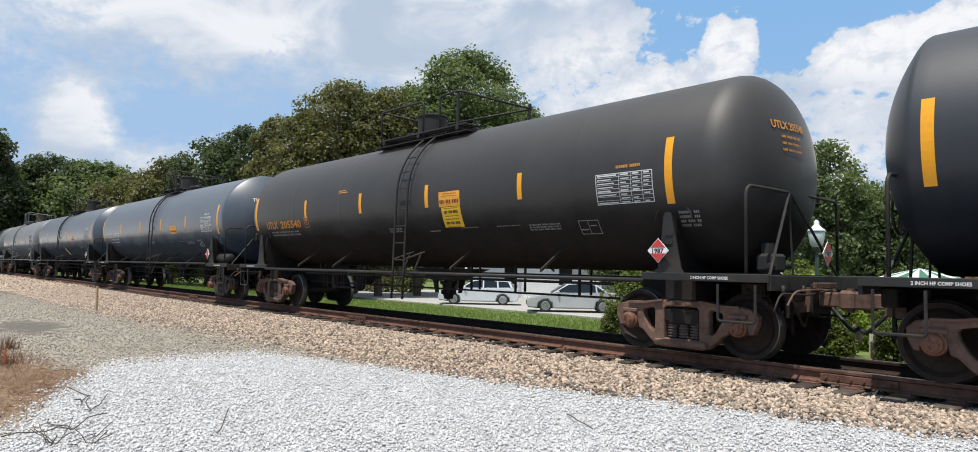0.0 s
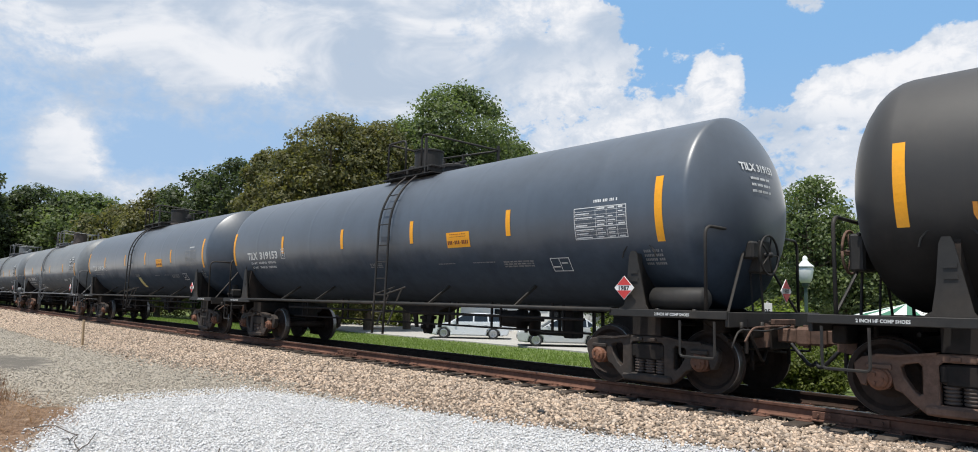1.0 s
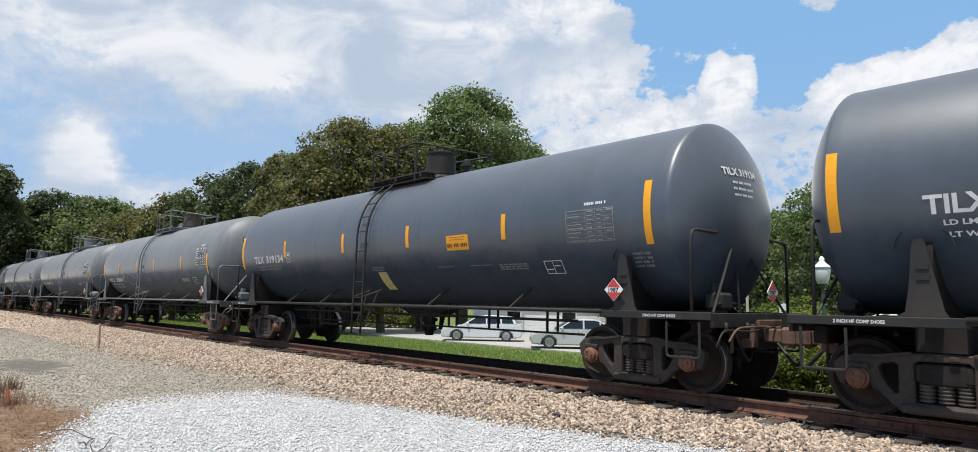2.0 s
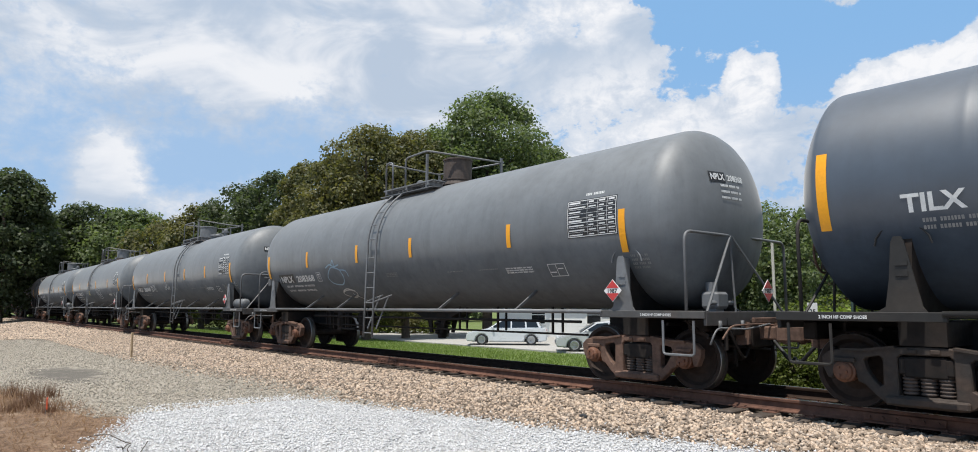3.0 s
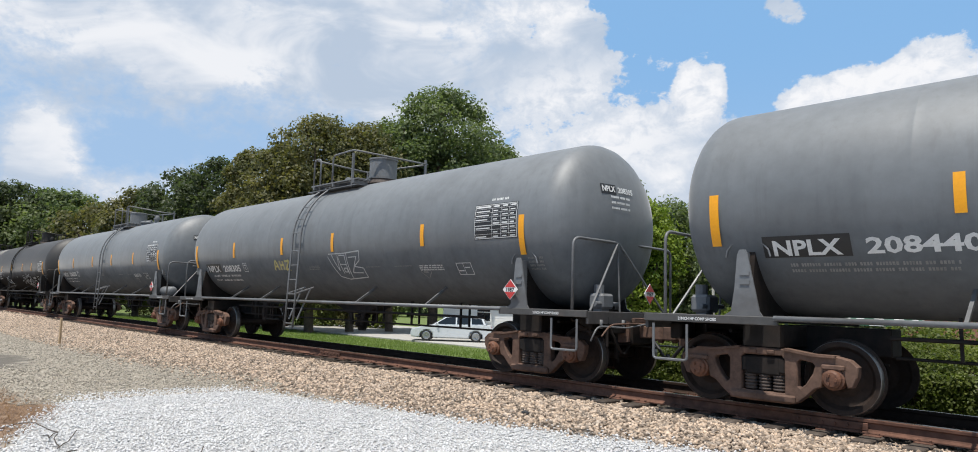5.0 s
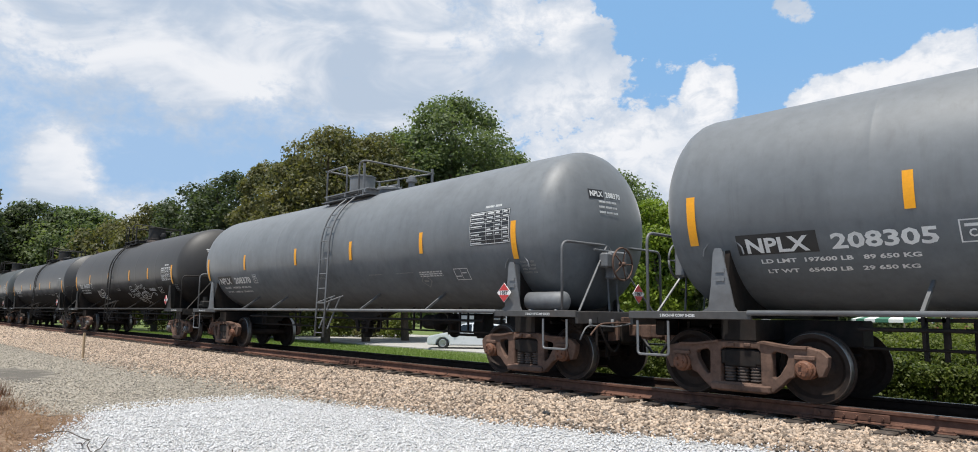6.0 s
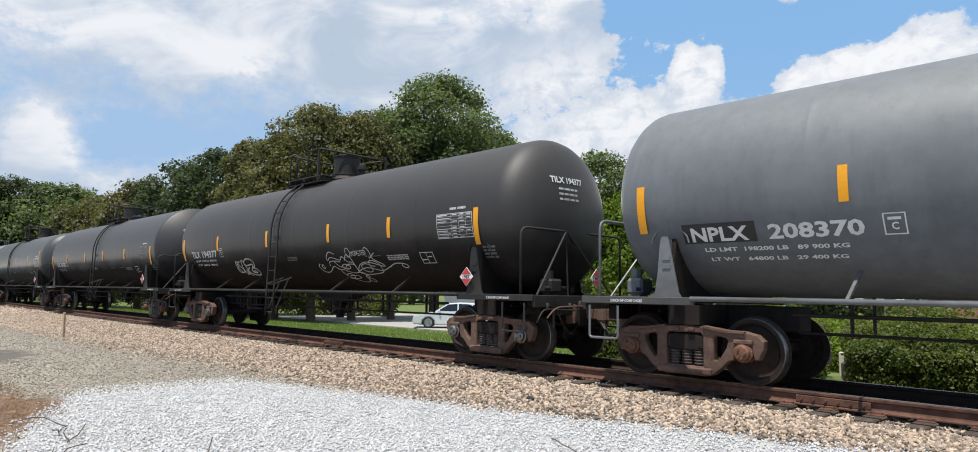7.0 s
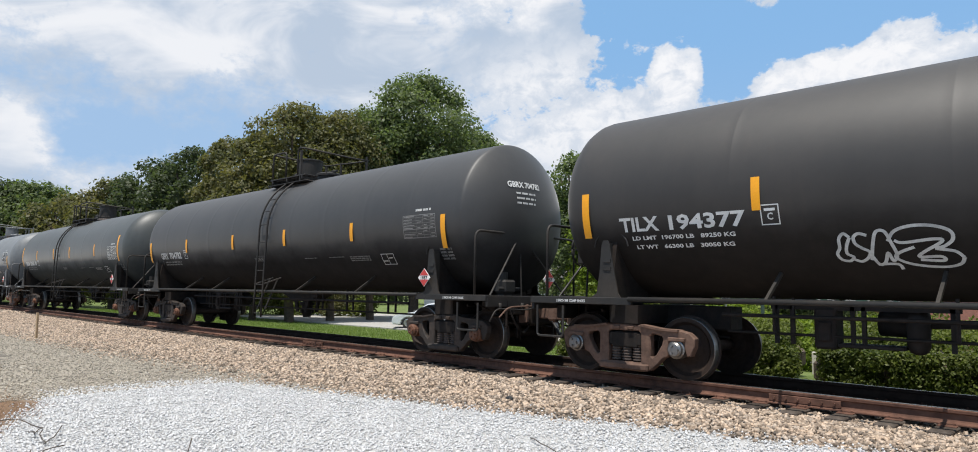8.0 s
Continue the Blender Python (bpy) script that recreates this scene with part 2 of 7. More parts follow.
M = {
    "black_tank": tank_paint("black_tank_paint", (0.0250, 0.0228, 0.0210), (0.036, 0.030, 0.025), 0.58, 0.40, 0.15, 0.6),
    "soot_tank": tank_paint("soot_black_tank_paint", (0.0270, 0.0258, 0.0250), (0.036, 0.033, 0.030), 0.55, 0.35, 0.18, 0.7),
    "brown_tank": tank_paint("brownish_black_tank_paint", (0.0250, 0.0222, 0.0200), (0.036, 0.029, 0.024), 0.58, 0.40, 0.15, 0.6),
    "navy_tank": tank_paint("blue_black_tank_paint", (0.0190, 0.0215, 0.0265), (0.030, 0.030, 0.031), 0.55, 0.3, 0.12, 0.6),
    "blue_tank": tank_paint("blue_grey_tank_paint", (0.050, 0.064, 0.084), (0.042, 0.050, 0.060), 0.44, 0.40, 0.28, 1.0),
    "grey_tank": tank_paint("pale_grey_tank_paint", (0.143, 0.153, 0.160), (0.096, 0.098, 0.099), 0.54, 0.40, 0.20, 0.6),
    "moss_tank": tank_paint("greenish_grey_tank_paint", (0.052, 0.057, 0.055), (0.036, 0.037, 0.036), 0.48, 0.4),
    "fittings_black": surface("black_fittings_paint", (0.028, 0.027, 0.026), 0.55, 0.0, (9, 0.15), (1.2, 0.4), (90, 0.1, 0.002), (0.07, 0.055, 0.042), spec=0.2),
    "fittings_grey": surface("grey_fittings_paint", (0.150, 0.155, 0.16), 0.5, 0.0, (9, 0.12), (1.2, 0.5), (90, 0.1, 0.002), (0.055, 0.045, 0.038)),
    # fittings grey lowered for the end decks' shade, with rusty grime stains
    "deck_grey": surface("shaded_grimy_deck_steel", (0.062, 0.060, 0.058), 0.6, 0.0, (9, 0.2), (1.2, 0.5), (90, 0.15, 0.002), (0.075, 0.052, 0.038)),
    # far rail's brown, darkened to carry the train's shadow in its colour
    "rail_shaded": surface("shadowed_rail_side", (0.045, 0.028, 0.021), 0.85, 0.0, (9, 0.28), (1.6, 0.6), (70, 0.35, 0.003), (0.022, 0.016, 0.013), spec=0.15, world_space=True),
    # ballast between the rails, its stone colour lowered for the shade under the train
    "stone_shaded": surface("shade_darkened_ballast", (0.085, 0.072, 0.060), 0.85, 0.0, (20, 0.2), (1.1, 0.35), (60, 0.4, 0.006), (0.045, 0.040, 0.036), vary=0.45, island=True),
    "frame_rust": surface("rust_brown_cast_steel", (0.150, 0.092, 0.068), 0.80, 0.0, (14, 0.28), (2.2, 0.75), (60, 0.35, 0.004), (0.055, 0.036, 0.028), vary=0.12, spec=0.2),
    "frame_dark": surface("greasy_dark_cast_steel", (0.042, 0.036, 0.032), 0.70, 0.0, (14, 0.25), (2.2, 0.6), (60, 0.3, 0.004), (0.085, 0.055, 0.040), vary=0.12, spec=0.2),
    "spring_steel": surface("dusty_spring_steel", (0.070, 0.050, 0.040), 0.75, 0.0, (14, 0.2), (3, 0.4), (60, 0.1, 0.002), (0.08, 0.06, 0.05)),
    "wheel": surface("rusty_wheel_steel", (0.040, 0.027, 0.021), 0.72, 0.1, (12, 0.3), (3.0, 0.65), (50, 0.25, 0.003), (0.024, 0.020, 0.018), spec=0.2),
    "tread": surface("bright_wheel_tread", (0.24, 0.23, 0.22), 0.42, 0.9, (20, 0.1), (6, 0.3), (50, 0.0, 0.001), (0.25, 0.24, 0.23)),
    "cap_rust": surface("rusty_bearing_cap", (0.155, 0.066, 0.036), 0.72, 0.0, (22, 0.3), (4.0, 0.5), (80, 0.3, 0.002), (0.06, 0.04, 0.03), vary=0.25),
    "underside": surface("grimy_underframe_steel", (0.016, 0.014, 0.013), 0.75, 0.0, (10, 0.25), (2.0, 0.5), (60, 0.3, 0.003), (0.042, 0.028, 0.021), spec=0.2),
    "yellow": surface("yellow_reflective_strip", (0.82, 0.345, 0.008), 0.38, 0.0, (30, 0.06), (3.0, 0.25), (200, 0.05, 0.001), (0.55, 0.27, 0.03)),
    "orange_letter": surface("orange_stencil_paint", (0.60, 0.24, 0.022), 0.55, 0.0, (30, 0.12), (6, 0.4), (200, 0, 0.001), (0.30, 0.12, 0.03)),
    "white_letter": surface("white_stencil_paint", (0.66, 0.66, 0.64), 0.5, 0.0, (40, 0.08), (6, 0.4), (200, 0, 0.001), (0.42, 0.41, 0.40)),
    "faded_letter": surface("faded_stencil_paint", (0.24, 0.235, 0.225), 0.6, 0.0, (40, 0.2), (6, 0.6), (200, 0, 0.001), (0.10, 0.10, 0.095)),
    "black_panel": surface("black_stencil_panel", (0.016, 0.016, 0.017), 0.45, 0.0, (30, 0.1), (4, 0.3), (200, 0, 0.001)),
    "chalk": surface("white_spray_paint", (0.52, 0.53, 0.52), 0.6, 0.0, (25, 0.15), (5, 0.5), (200, 0, 0.001), (0.25, 0.25, 0.25)),
    "blue_spray": surface("pale_blue_spray_paint", (0.25, 0.36, 0.44), 0.6, 0.0, (25, 0.15), (5, 0.5), (200, 0, 0.001), (0.15, 0.2, 0.24)),
    "yellow_spray": surface("yellow_spray_paint", (0.55, 0.48, 0.17), 0.6, 0.0, (25, 0.15), (5, 0.5), (200, 0, 0.001), (0.3, 0.28, 0.2)),
    "sign_ink": surface("brown_red_sign_ink", (0.16, 0.035, 0.012), 0.5, 0.0, (30, 0.1), (4, 0.3), (200, 0, 0.001)),
    "sign_orange": surface("faded_orange_sign", (0.80, 0.36, 0.030), 0.45, 0.0, (30, 0.1), (4, 0.5), (200, 0.05, 0.001), (0.45, 0.17, 0.03)),
    "sign_yellow": surface("lemon_yellow_sign", (0.86, 0.50, 0.012), 0.42, 0.0, (30, 0.06), (4, 0.3), (200, 0.05, 0.001), (0.6, 0.40, 0.03)),
    "red_sign": surface("red_placard", (0.52, 0.045, 0.040), 0.4, 0.0, (30, 0.08), (6, 0.25), (200, 0, 0.001)),
    "white_sign": surface("white_placard", (0.74, 0.72, 0.70), 0.4, 0.0, (30, 0.06), (6, 0.2), (200, 0, 0.001)),
    "rust_stain": surface("rust_stained_housing", (0.062, 0.045, 0.036), 0.7, 0.0, (14, 0.3), (3, 0.6), (60, 0.3, 0.003), (0.08, 0.06, 0.05)),
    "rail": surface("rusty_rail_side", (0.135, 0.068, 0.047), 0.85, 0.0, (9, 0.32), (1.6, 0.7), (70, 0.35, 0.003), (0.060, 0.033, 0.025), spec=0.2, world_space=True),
    "rail_top": surface("polished_rail_head", (0.34, 0.31, 0.29), 0.28, 0.9, (14, 0.1), (2.0, 0.35), (90, 0.05, 0.001), (0.20, 0.15, 0.12), world_space=True),
    "tie": surface("creosoted_timber", (0.060, 0.047, 0.038), 0.9, 0.0, (16, 0.3), (2.5, 0.6), (30, 0.6, 0.01), (0.12, 0.10, 0.085), vary=0.3, spec=0.2),
    "stone_tan": surface("tan_ballast_stone", (0.354, 0.266, 0.195), 0.9, 0.0, (20, 0.2), (9.0, 0.7), (60, 0.4, 0.006), (0.30, 0.262, 0.225), vary=0.66, island=True),
    "stone_white": surface("pale_grey_gravel", (0.548, 0.542, 0.543), 0.9, 0.0, (20, 0.14), (0.8, 0.22), (60, 0.4, 0.005), (0.50, 0.49, 0.48), vary=0.15, island=True),
    "stone_grit": surface("grey_dirt_gravel", (0.352, 0.312, 0.255), 0.9, 0.0, (20, 0.16), (6.0, 0.5), (60, 0.4, 0.005), (0.22, 0.21, 0.19), vary=0.4, island=True),
    "stake_wood": surface("weathered_stake_wood", (0.42, 0.30, 0.18), 0.85, 0.0, (22, 0.25), (4, 0.4), (60, 0.4, 0.004), (0.26, 0.18, 0.11)),
    "flag_orange": surface("orange_marker_flag", (0.85, 0.13, 0.04), 0.5, 0.0, (20, 0.08), (4, 0.2), (60, 0.1, 0.002)),
    "wire": surface("galvanised_wire", (0.30, 0.30, 0.30), 0.45, 0.8, (20, 0.08), (4, 0.2), (60, 0.0, 0.002)),
    "bark": surface("grey_brown_bark", (0.115, 0.088, 0.066), 0.95, 0.0, (6, 0.3), (1.2, 0.5), (14, 0.8, 0.03), (0.06, 0.048, 0.038)),
    "siding": surface("white_clapboard_paint", (0.74, 0.74, 0.72), 0.6, 0.0, (10, 0.04), (0.6, 0.15), (60, 0.05, 0.002), (0.6, 0.6, 0.58)),
    "shingle": surface("grey_roof_shingle", (0.16, 0.155, 0.15), 0.9, 0.0, (14, 0.2), (0.9, 0.3), (40, 0.5, 0.006)),
    "glass_dark": surface("dark_window_glass", (0.012, 0.014, 0.016), 0.06, 0.0, (2, 0.02), (0.5, 0.1), (60, 0.0, 0.001)),
    "silver_car": surface("silver_car_paint", (0.50, 0.51, 0.52), 0.32, 0.15, (3, 0.03), (0.6, 0.12), (300, 0.02, 0.001), (0.36, 0.36, 0.36)),
    "white_car": surface("pearl_white_car_paint", (0.62, 0.64, 0.66), 0.3, 0.05, (3, 0.03), (0.6, 0.12), (300, 0.02, 0.001), (0.45, 0.46, 0.48)),
    "trim": surface("black_rubber_trim", (0.020, 0.020, 0.021), 0.6, 0.0, (10, 0.1), (2, 0.2), (60, 0.1, 0.001)),
    "alloy": surface("alloy_wheel_metal", (0.45, 0.45, 0.46), 0.32, 0.8, (10, 0.06), (2, 0.2), (60, 0.05, 0.001)),
    "head_lamp": surface("clear_headlamp_lens", (0.55, 0.57, 0.58), 0.12, 0.2, (10, 0.05), (2, 0.1), (60, 0.0, 0.001)),
    "tail_lamp": surface("red_tail_lamp_lens", (0.30, 0.018, 0.016), 0.2, 0.0, (10, 0.05), (2, 0.1), (60, 0.0, 0.001)),
    "post_green": surface("dark_green_post_paint", (0.045, 0.075, 0.062), 0.45, 0.0, (10, 0.1), (2, 0.2), (60, 0.1, 0.002)),
    "globe": surface("milky_lamp_globe", (0.74, 0.76, 0.74), 0.3, 0.0, (6, 0.03), (2, 0.12), (60, 0.0, 0.001)),
    "canvas_green": surface("green_canvas", (0.045, 0.155, 0.095), 0.85, 0.0, (40, 0.1), (2, 0.2), (200, 0.2, 0.001)),
    "canvas_white": surface("white_canvas", (0.70, 0.70, 0.67), 0.85, 0.0, (40, 0.06), (2, 0.15), (200, 0.2, 0.001)),
    "pale_post": surface("pale_weathered_post", (0.50, 0.46, 0.40), 0.8, 0.0, (20, 0.15), (2, 0.3), (60, 0.2, 0.002)),
    "concrete": surface("sunlit_concrete", (0.36, 0.345, 0.32), 0.9, 0.0, (14, 0.1), (0.6, 0.25), (40, 0.3, 0.003), (0.36, 0.34, 0.31)),
    "brick_red": surface("reddish_brick_wall", (0.26, 0.115, 0.085), 0.9, 0.0, (12, 0.2), (1.0, 0.3), (30, 0.4, 0.005)),
    "twig": surface("dry_twig", (0.085, 0.068, 0.054), 0.9, 0.0, (20, 0.2), (3, 0.3), (60, 0.2, 0.002)),
}


def leaf_material(name, base, other, through_light):
    m = bpy.data.materials.new(name)
    m.use_nodes = True
    n = Net(m.node_tree)
    out = n.node("ShaderNodeOutputMaterial")
    b = n.node("ShaderNodeBsdfPrincipled")
    r = n.node("ShaderNodeNewGeometry").outputs["Random Per Island"]
    where = n.node("ShaderNodeTexCoord").outputs["Object"]
    broad = n.ramp(n.noise(where, 0.35, 4, 0.6), 0.35, 0.65)
    colour = n.mix(n.math("ADD", n.math("MULTIPLY", r, 0.6), n.math("MULTIPLY", broad, 0.4)), base, other)
    n.put(b.inputs["Base Color"], colour)
    b.inputs["Roughness"].default_value = 0.5
    b.inputs["Specular IOR Level"].default_value = 0.22
    t = n.node("ShaderNodeBsdfTranslucent")
    n.put(t.inputs[0], n.mix(1.0, colour, through_light, "MULTIPLY"))
    mixer = n.node("ShaderNodeMixShader")
    mixer.inputs[0].default_value = 0.38
    n.tree.links.new(b.outputs[0], mixer.inputs[1])
    n.tree.links.new(t.outputs[0], mixer.inputs[2])
    n.tree.links.new(mixer.outputs[0], out.inputs[0])
    return m


M["leaf_oak"] = leaf_material("oak_leaves", (0.068, 0.096, 0.045), (0.160, 0.188, 0.086), (1.6, 1.8, 0.9))
M["leaf_magnolia"] = leaf_material("magnolia_leaves", (0.066, 0.078, 0.036), (0.172, 0.158, 0.072), (1.6, 1.6, 0.8))
M["leaf_wood"] = leaf_material("far_wood_leaves", (0.044, 0.060, 0.032), (0.084, 0.100, 0.052), (1.5, 1.7, 0.9))
M["leaf_hedge"] = leaf_material("clipped_hedge_leaves", (0.034, 0.055, 0.014), (0.185, 0.208, 0.050), (1.5, 1.7, 0.8))
M["leaf_lime"] = leaf_material("yellow_green_leaves", (0.085, 0.140, 0.018), (0.215, 0.265, 0.040), (1.5, 1.6, 0.8))
M["grass_blade"] = leaf_material("lawn_grass_blades", (0.115, 0.178, 0.038), (0.220, 0.280, 0.085), (1.4, 1.5, 0.8))
M["straw_dark"] = leaf_material("dry_red_weeds", (0.14, 0.075, 0.048), (0.25, 0.150, 0.092), (1.2, 1.1, 0.9))
M["straw"] = leaf_material("dry_straw", (0.15, 0.088, 0.052), (0.34, 0.235, 0.148), (1.2, 1.1, 0.9))


def ground_material():
    """One sheet: track bed, pale gravel lot, grey dirt, brown straw litter, lawn."""
    m = bpy.data.materials.new("ground_soil")
    m.use_nodes = True
    n = Net(m.node_tree)
    out = n.node("ShaderNodeOutputMaterial")
    b = n.node("ShaderNodeBsdfPrincipled")
    n.tree.links.new(b.outputs[0], out.inputs[0])
    where = n.node("ShaderNodeNewGeometry").outputs["Position"]
    sep = n.node("ShaderNodeSeparateXYZ")
    n.put(sep.inputs[0], where)
    x, y, _ = sep.outputs
    wob = n.math("MULTIPLY", n.math("SUBTRACT", n.noise(where, 0.55, 5, 0.65), 0.5), 1.6)

    def stones(scale, a, bb):
        v = n.node("ShaderNodeTexVoronoi")
        n.put(v.inputs["Vector"], where)
        v.inputs["Scale"].default_value = scale
        g = n.node("ShaderNodeSeparateXYZ")
        n.put(g.inputs[0], v.outputs["Color"])
        return n.mix(g.outputs[0], a, bb), v.outputs["Distance"]

    tan, d1 = stones(22, (0.060, 0.047, 0.036), (0.21, 0.165, 0.125))
    pale, d2 = stones(38, (0.38, 0.375, 0.37), (0.56, 0.55, 0.54))
    grit, d3 = stones(45, (0.25, 0.222, 0.180), (0.41, 0.365, 0.300))
    lawn = n.mix(n.ramp(n.noise(where, 1.3, 6, 0.7), 0.3, 0.7), (0.085, 0.130, 0.030), (0.160, 0.200, 0.062))
    litter = n.mix(n.ramp(n.noise(where, 14, 6, 0.7), 0.35, 0.65), (0.10, 0.056, 0.034), (0.27, 0.165, 0.100))
    litter = n.mix(n.ramp(n.noise(where, 2.6, 6, 0.7), 0.48, 0.68, 0.0, 0.7), litter, (0.38, 0.27, 0.18))
    # signed distances, in metres, from the edges of each cover
    d_top = n.math("SUBTRACT", n.math("ADD", -1.97, n.math("MULTIPLY", x, 0.2)), y)
    d_left = n.math("ADD", x, 12.6)
    d_low = n.math("ADD", n.math("ADD", y, 12.34), n.math("MULTIPLY", x, 0.43))
    lot = n.math("MINIMUM", n.math("MINIMUM", d_top, d_left), d_low)
    is_lot = n.ramp(n.math("ADD", lot, n.math("MULTIPLY", wob, 0.45)), -0.12, 0.22)
    d_brown = n.math("SUBTRACT", n.math("MULTIPLY", d_low, -1.0), 0.05)
    d_brown = n.math("MINIMUM", n.math("MINIMUM", d_brown, n.math("SUBTRACT", n.math("ADD", -5.244, n.math("MULTIPLY", x, 0.19)), y)), n.math("ADD", x, 19.0))
    is_brown = n.ramp(n.math("ADD", d_brown, n.math("MULTIPLY", wob, 0.8)), -0.25, 0.35)
    d_bed = n.math("ADD", y, n.math("SUBTRACT", 3.7, n.math("MULTIPLY", n.math("ADD", x, 12.0), 0.05)))
    is_bed = n.ramp(n.math("ADD", d_bed, wob), -0.5, 0.5)
    is_lawn = n.ramp(n.math("ADD", n.math("SUBTRACT", y, 2.9), n.math("MULTIPLY", wob, 0.4)), -0.15, 0.15)
    damp_x, damp_y = n.math("DIVIDE", n.math("ADD", x, 20.3), 2.6), n.math("DIVIDE", n.math("ADD", y, 7.0), 0.9)
    damp = n.math("ADD", n.math("MULTIPLY", damp_x, damp_x), n.math("MULTIPLY", damp_y, damp_y))
    dark = n.math("MULTIPLY", n.ramp(n.math("ADD", damp, n.math("MULTIPLY", n.math("SUBTRACT", n.noise(where, 1.9, 7, 0.78), 0.5), 5.0)), 1.3, 0.2), 0.75)
    colour = n.mix(dark, grit, (0.060, 0.056, 0.052))
    # dark band along the track: the train's shadow mixed into the ground colour
    train_shade = n.ramp(n.math("ADD", n.math("ABSOLUTE", n.math("SUBTRACT", y, 0.25)), n.math("MULTIPLY", wob, 0.25)), 1.15, 0.8)
    colour = n.mix(is_bed, colour, tan)
    colour = n.mix(n.math("MULTIPLY", train_shade, 0.9), colour, (0.050, 0.043, 0.036))
    colour = n.mix(is_lot, colour, pale)
    colour = n.mix(is_brown, colour, litter)
    colour = n.mix(is_lawn, colour, lawn)
    n.put(b.inputs["Base Color"], n.mix(n.ramp(n.noise(where, 0.25, 4), 0.3, 0.7, 0.0, 0.18), colour, (0.2, 0.18, 0.15)))
    b.inputs["Roughness"].default_value = 0.95
    b.inputs["Specular IOR Level"].default_value = 0.2
    rel = n.node("ShaderNodeBump")
    rel.inputs["Strength"].default_value, rel.inputs["Distance"].default_value = 0.8, 0.025
    n.put(rel.inputs["Height"], n.math("ADD", n.math("MULTIPLY", d2, -0.8), n.math("ADD", n.math("MULTIPLY", d1, -1.0), n.noise(where, 30, 5, 0.7))))
    n.put(b.inputs["Normal"], rel.outputs[0])
    return m


M["ground"] = ground_material()

# ---- mesh helpers ----


def mesh_from(name, bm, smooth=False):
    me = bpy.data.meshes.new(name)
    bm.normal_update()
    bm.to_mesh(me)
    bm.free()
    if smooth:
        me.polygons.foreach_set("use_smooth", [True] * len(me.polygons))
    return me


def raw_mesh(name, verts, faces, smooth=False):
    me = bpy.data.meshes.new(name)
    me.from_pydata(verts, [], faces)
    if smooth:
        me.polygons.foreach_set("use_smooth", [True] * len(me.polygons))
    return me


def hang(name, me, material, parent=None, at=None, label=""):
    """Links a mesh as one object under a thing or a part; the material sits on the object."""
    ob = new(name, me)
    if not me.materials:
        me.materials.append(None)
    ob.material_slots[0].link = "OBJECT"
    ob.material_slots[0].material = material
    ob.parent = parent
    if at is not None:
        ob.matrix_basis = at
    return tagged(ob, label)


def part(name, bm, material, parent, label="", smooth=False):
    return hang(name, mesh_from(name, bm, smooth), material, parent, None, label)


def box(bm, cx, cy, cz, sx, sy, sz, m=None):
    mm = Matrix.Translation((cx, cy, cz)) @ Matrix.Diagonal((sx, sy, sz, 1))
    got = bmesh.ops.create_cube(bm, size=1.0, matrix=(m @ mm) if m else mm)
    return got["verts"]


def soft_box(bm, cx, cy, cz, sx, sy, sz, r=0.01, m=None):
    verts = box(bm, cx, cy, cz, sx, sy, sz, m)
    edges = list({e for v in verts for e in v.link_edges})
    bmesh.ops.bevel(bm, geom=edges, offset=r, segments=1, affect="EDGES")


def rod(bm, a, b, r, seg=8, r2=None):
    a, b = Vector(a), Vector(b)
    d = b - a
    m = Matrix.Translation((a + b) / 2) @ d.to_track_quat("Z", "Y").to_matrix().to_4x4()
    bmesh.ops.create_cone(bm, cap_ends=True, segments=seg, radius1=r, radius2=r if r2 is None else r2, depth=d.length, matrix=m)


def tube(bm, pts, r, seg=8):
    """A bent pipe through the points."""
    pts = [Vector(p) for p in pts]
    rings = []
    side = None
    for i, p in enumerate(pts):
        a = pts[max(0, i - 1)]
        b = pts[min(len(pts) - 1, i + 1)]
        t = (b - a).normalized()
        if side is None:
            side = t.orthogonal().normalized()
        side = (side - t * side.dot(t)).normalized()
        up = t.cross(side)
        rings.append([bm.verts.new(p + (side * math.cos(k * math.tau / seg) + up * math.sin(k * math.tau / seg)) * r) for k in range(seg)])
    for ra, rb in zip(rings, rings[1:]):
        for k in range(seg):
            bm.faces.new((ra[k], ra[(k + 1) % seg], rb[(k + 1) % seg], rb[k]))
    bm.faces.new(rings[0][::-1])
    bm.faces.new(rings[-1])


def rounded(pts, r=0.12, n=4):
    """Rounds the corners of a line of points."""
    pts = [Vector(p) for p in pts]
    out = [pts[0]]
    for a, b, c in zip(pts, pts[1:], pts[2:]):
        p = b + (a - b).normalized() * min(r, (a - b).length * 0.45)
        q = b + (c - b).normalized() * min(r, (c - b).length * 0.45)
        for i in range(n + 1):
            f = i / n
            out.append(p * (1 - f) ** 2 + b * 2 * f * (1 - f) + q * f * f)
    return out + [pts[-1]]


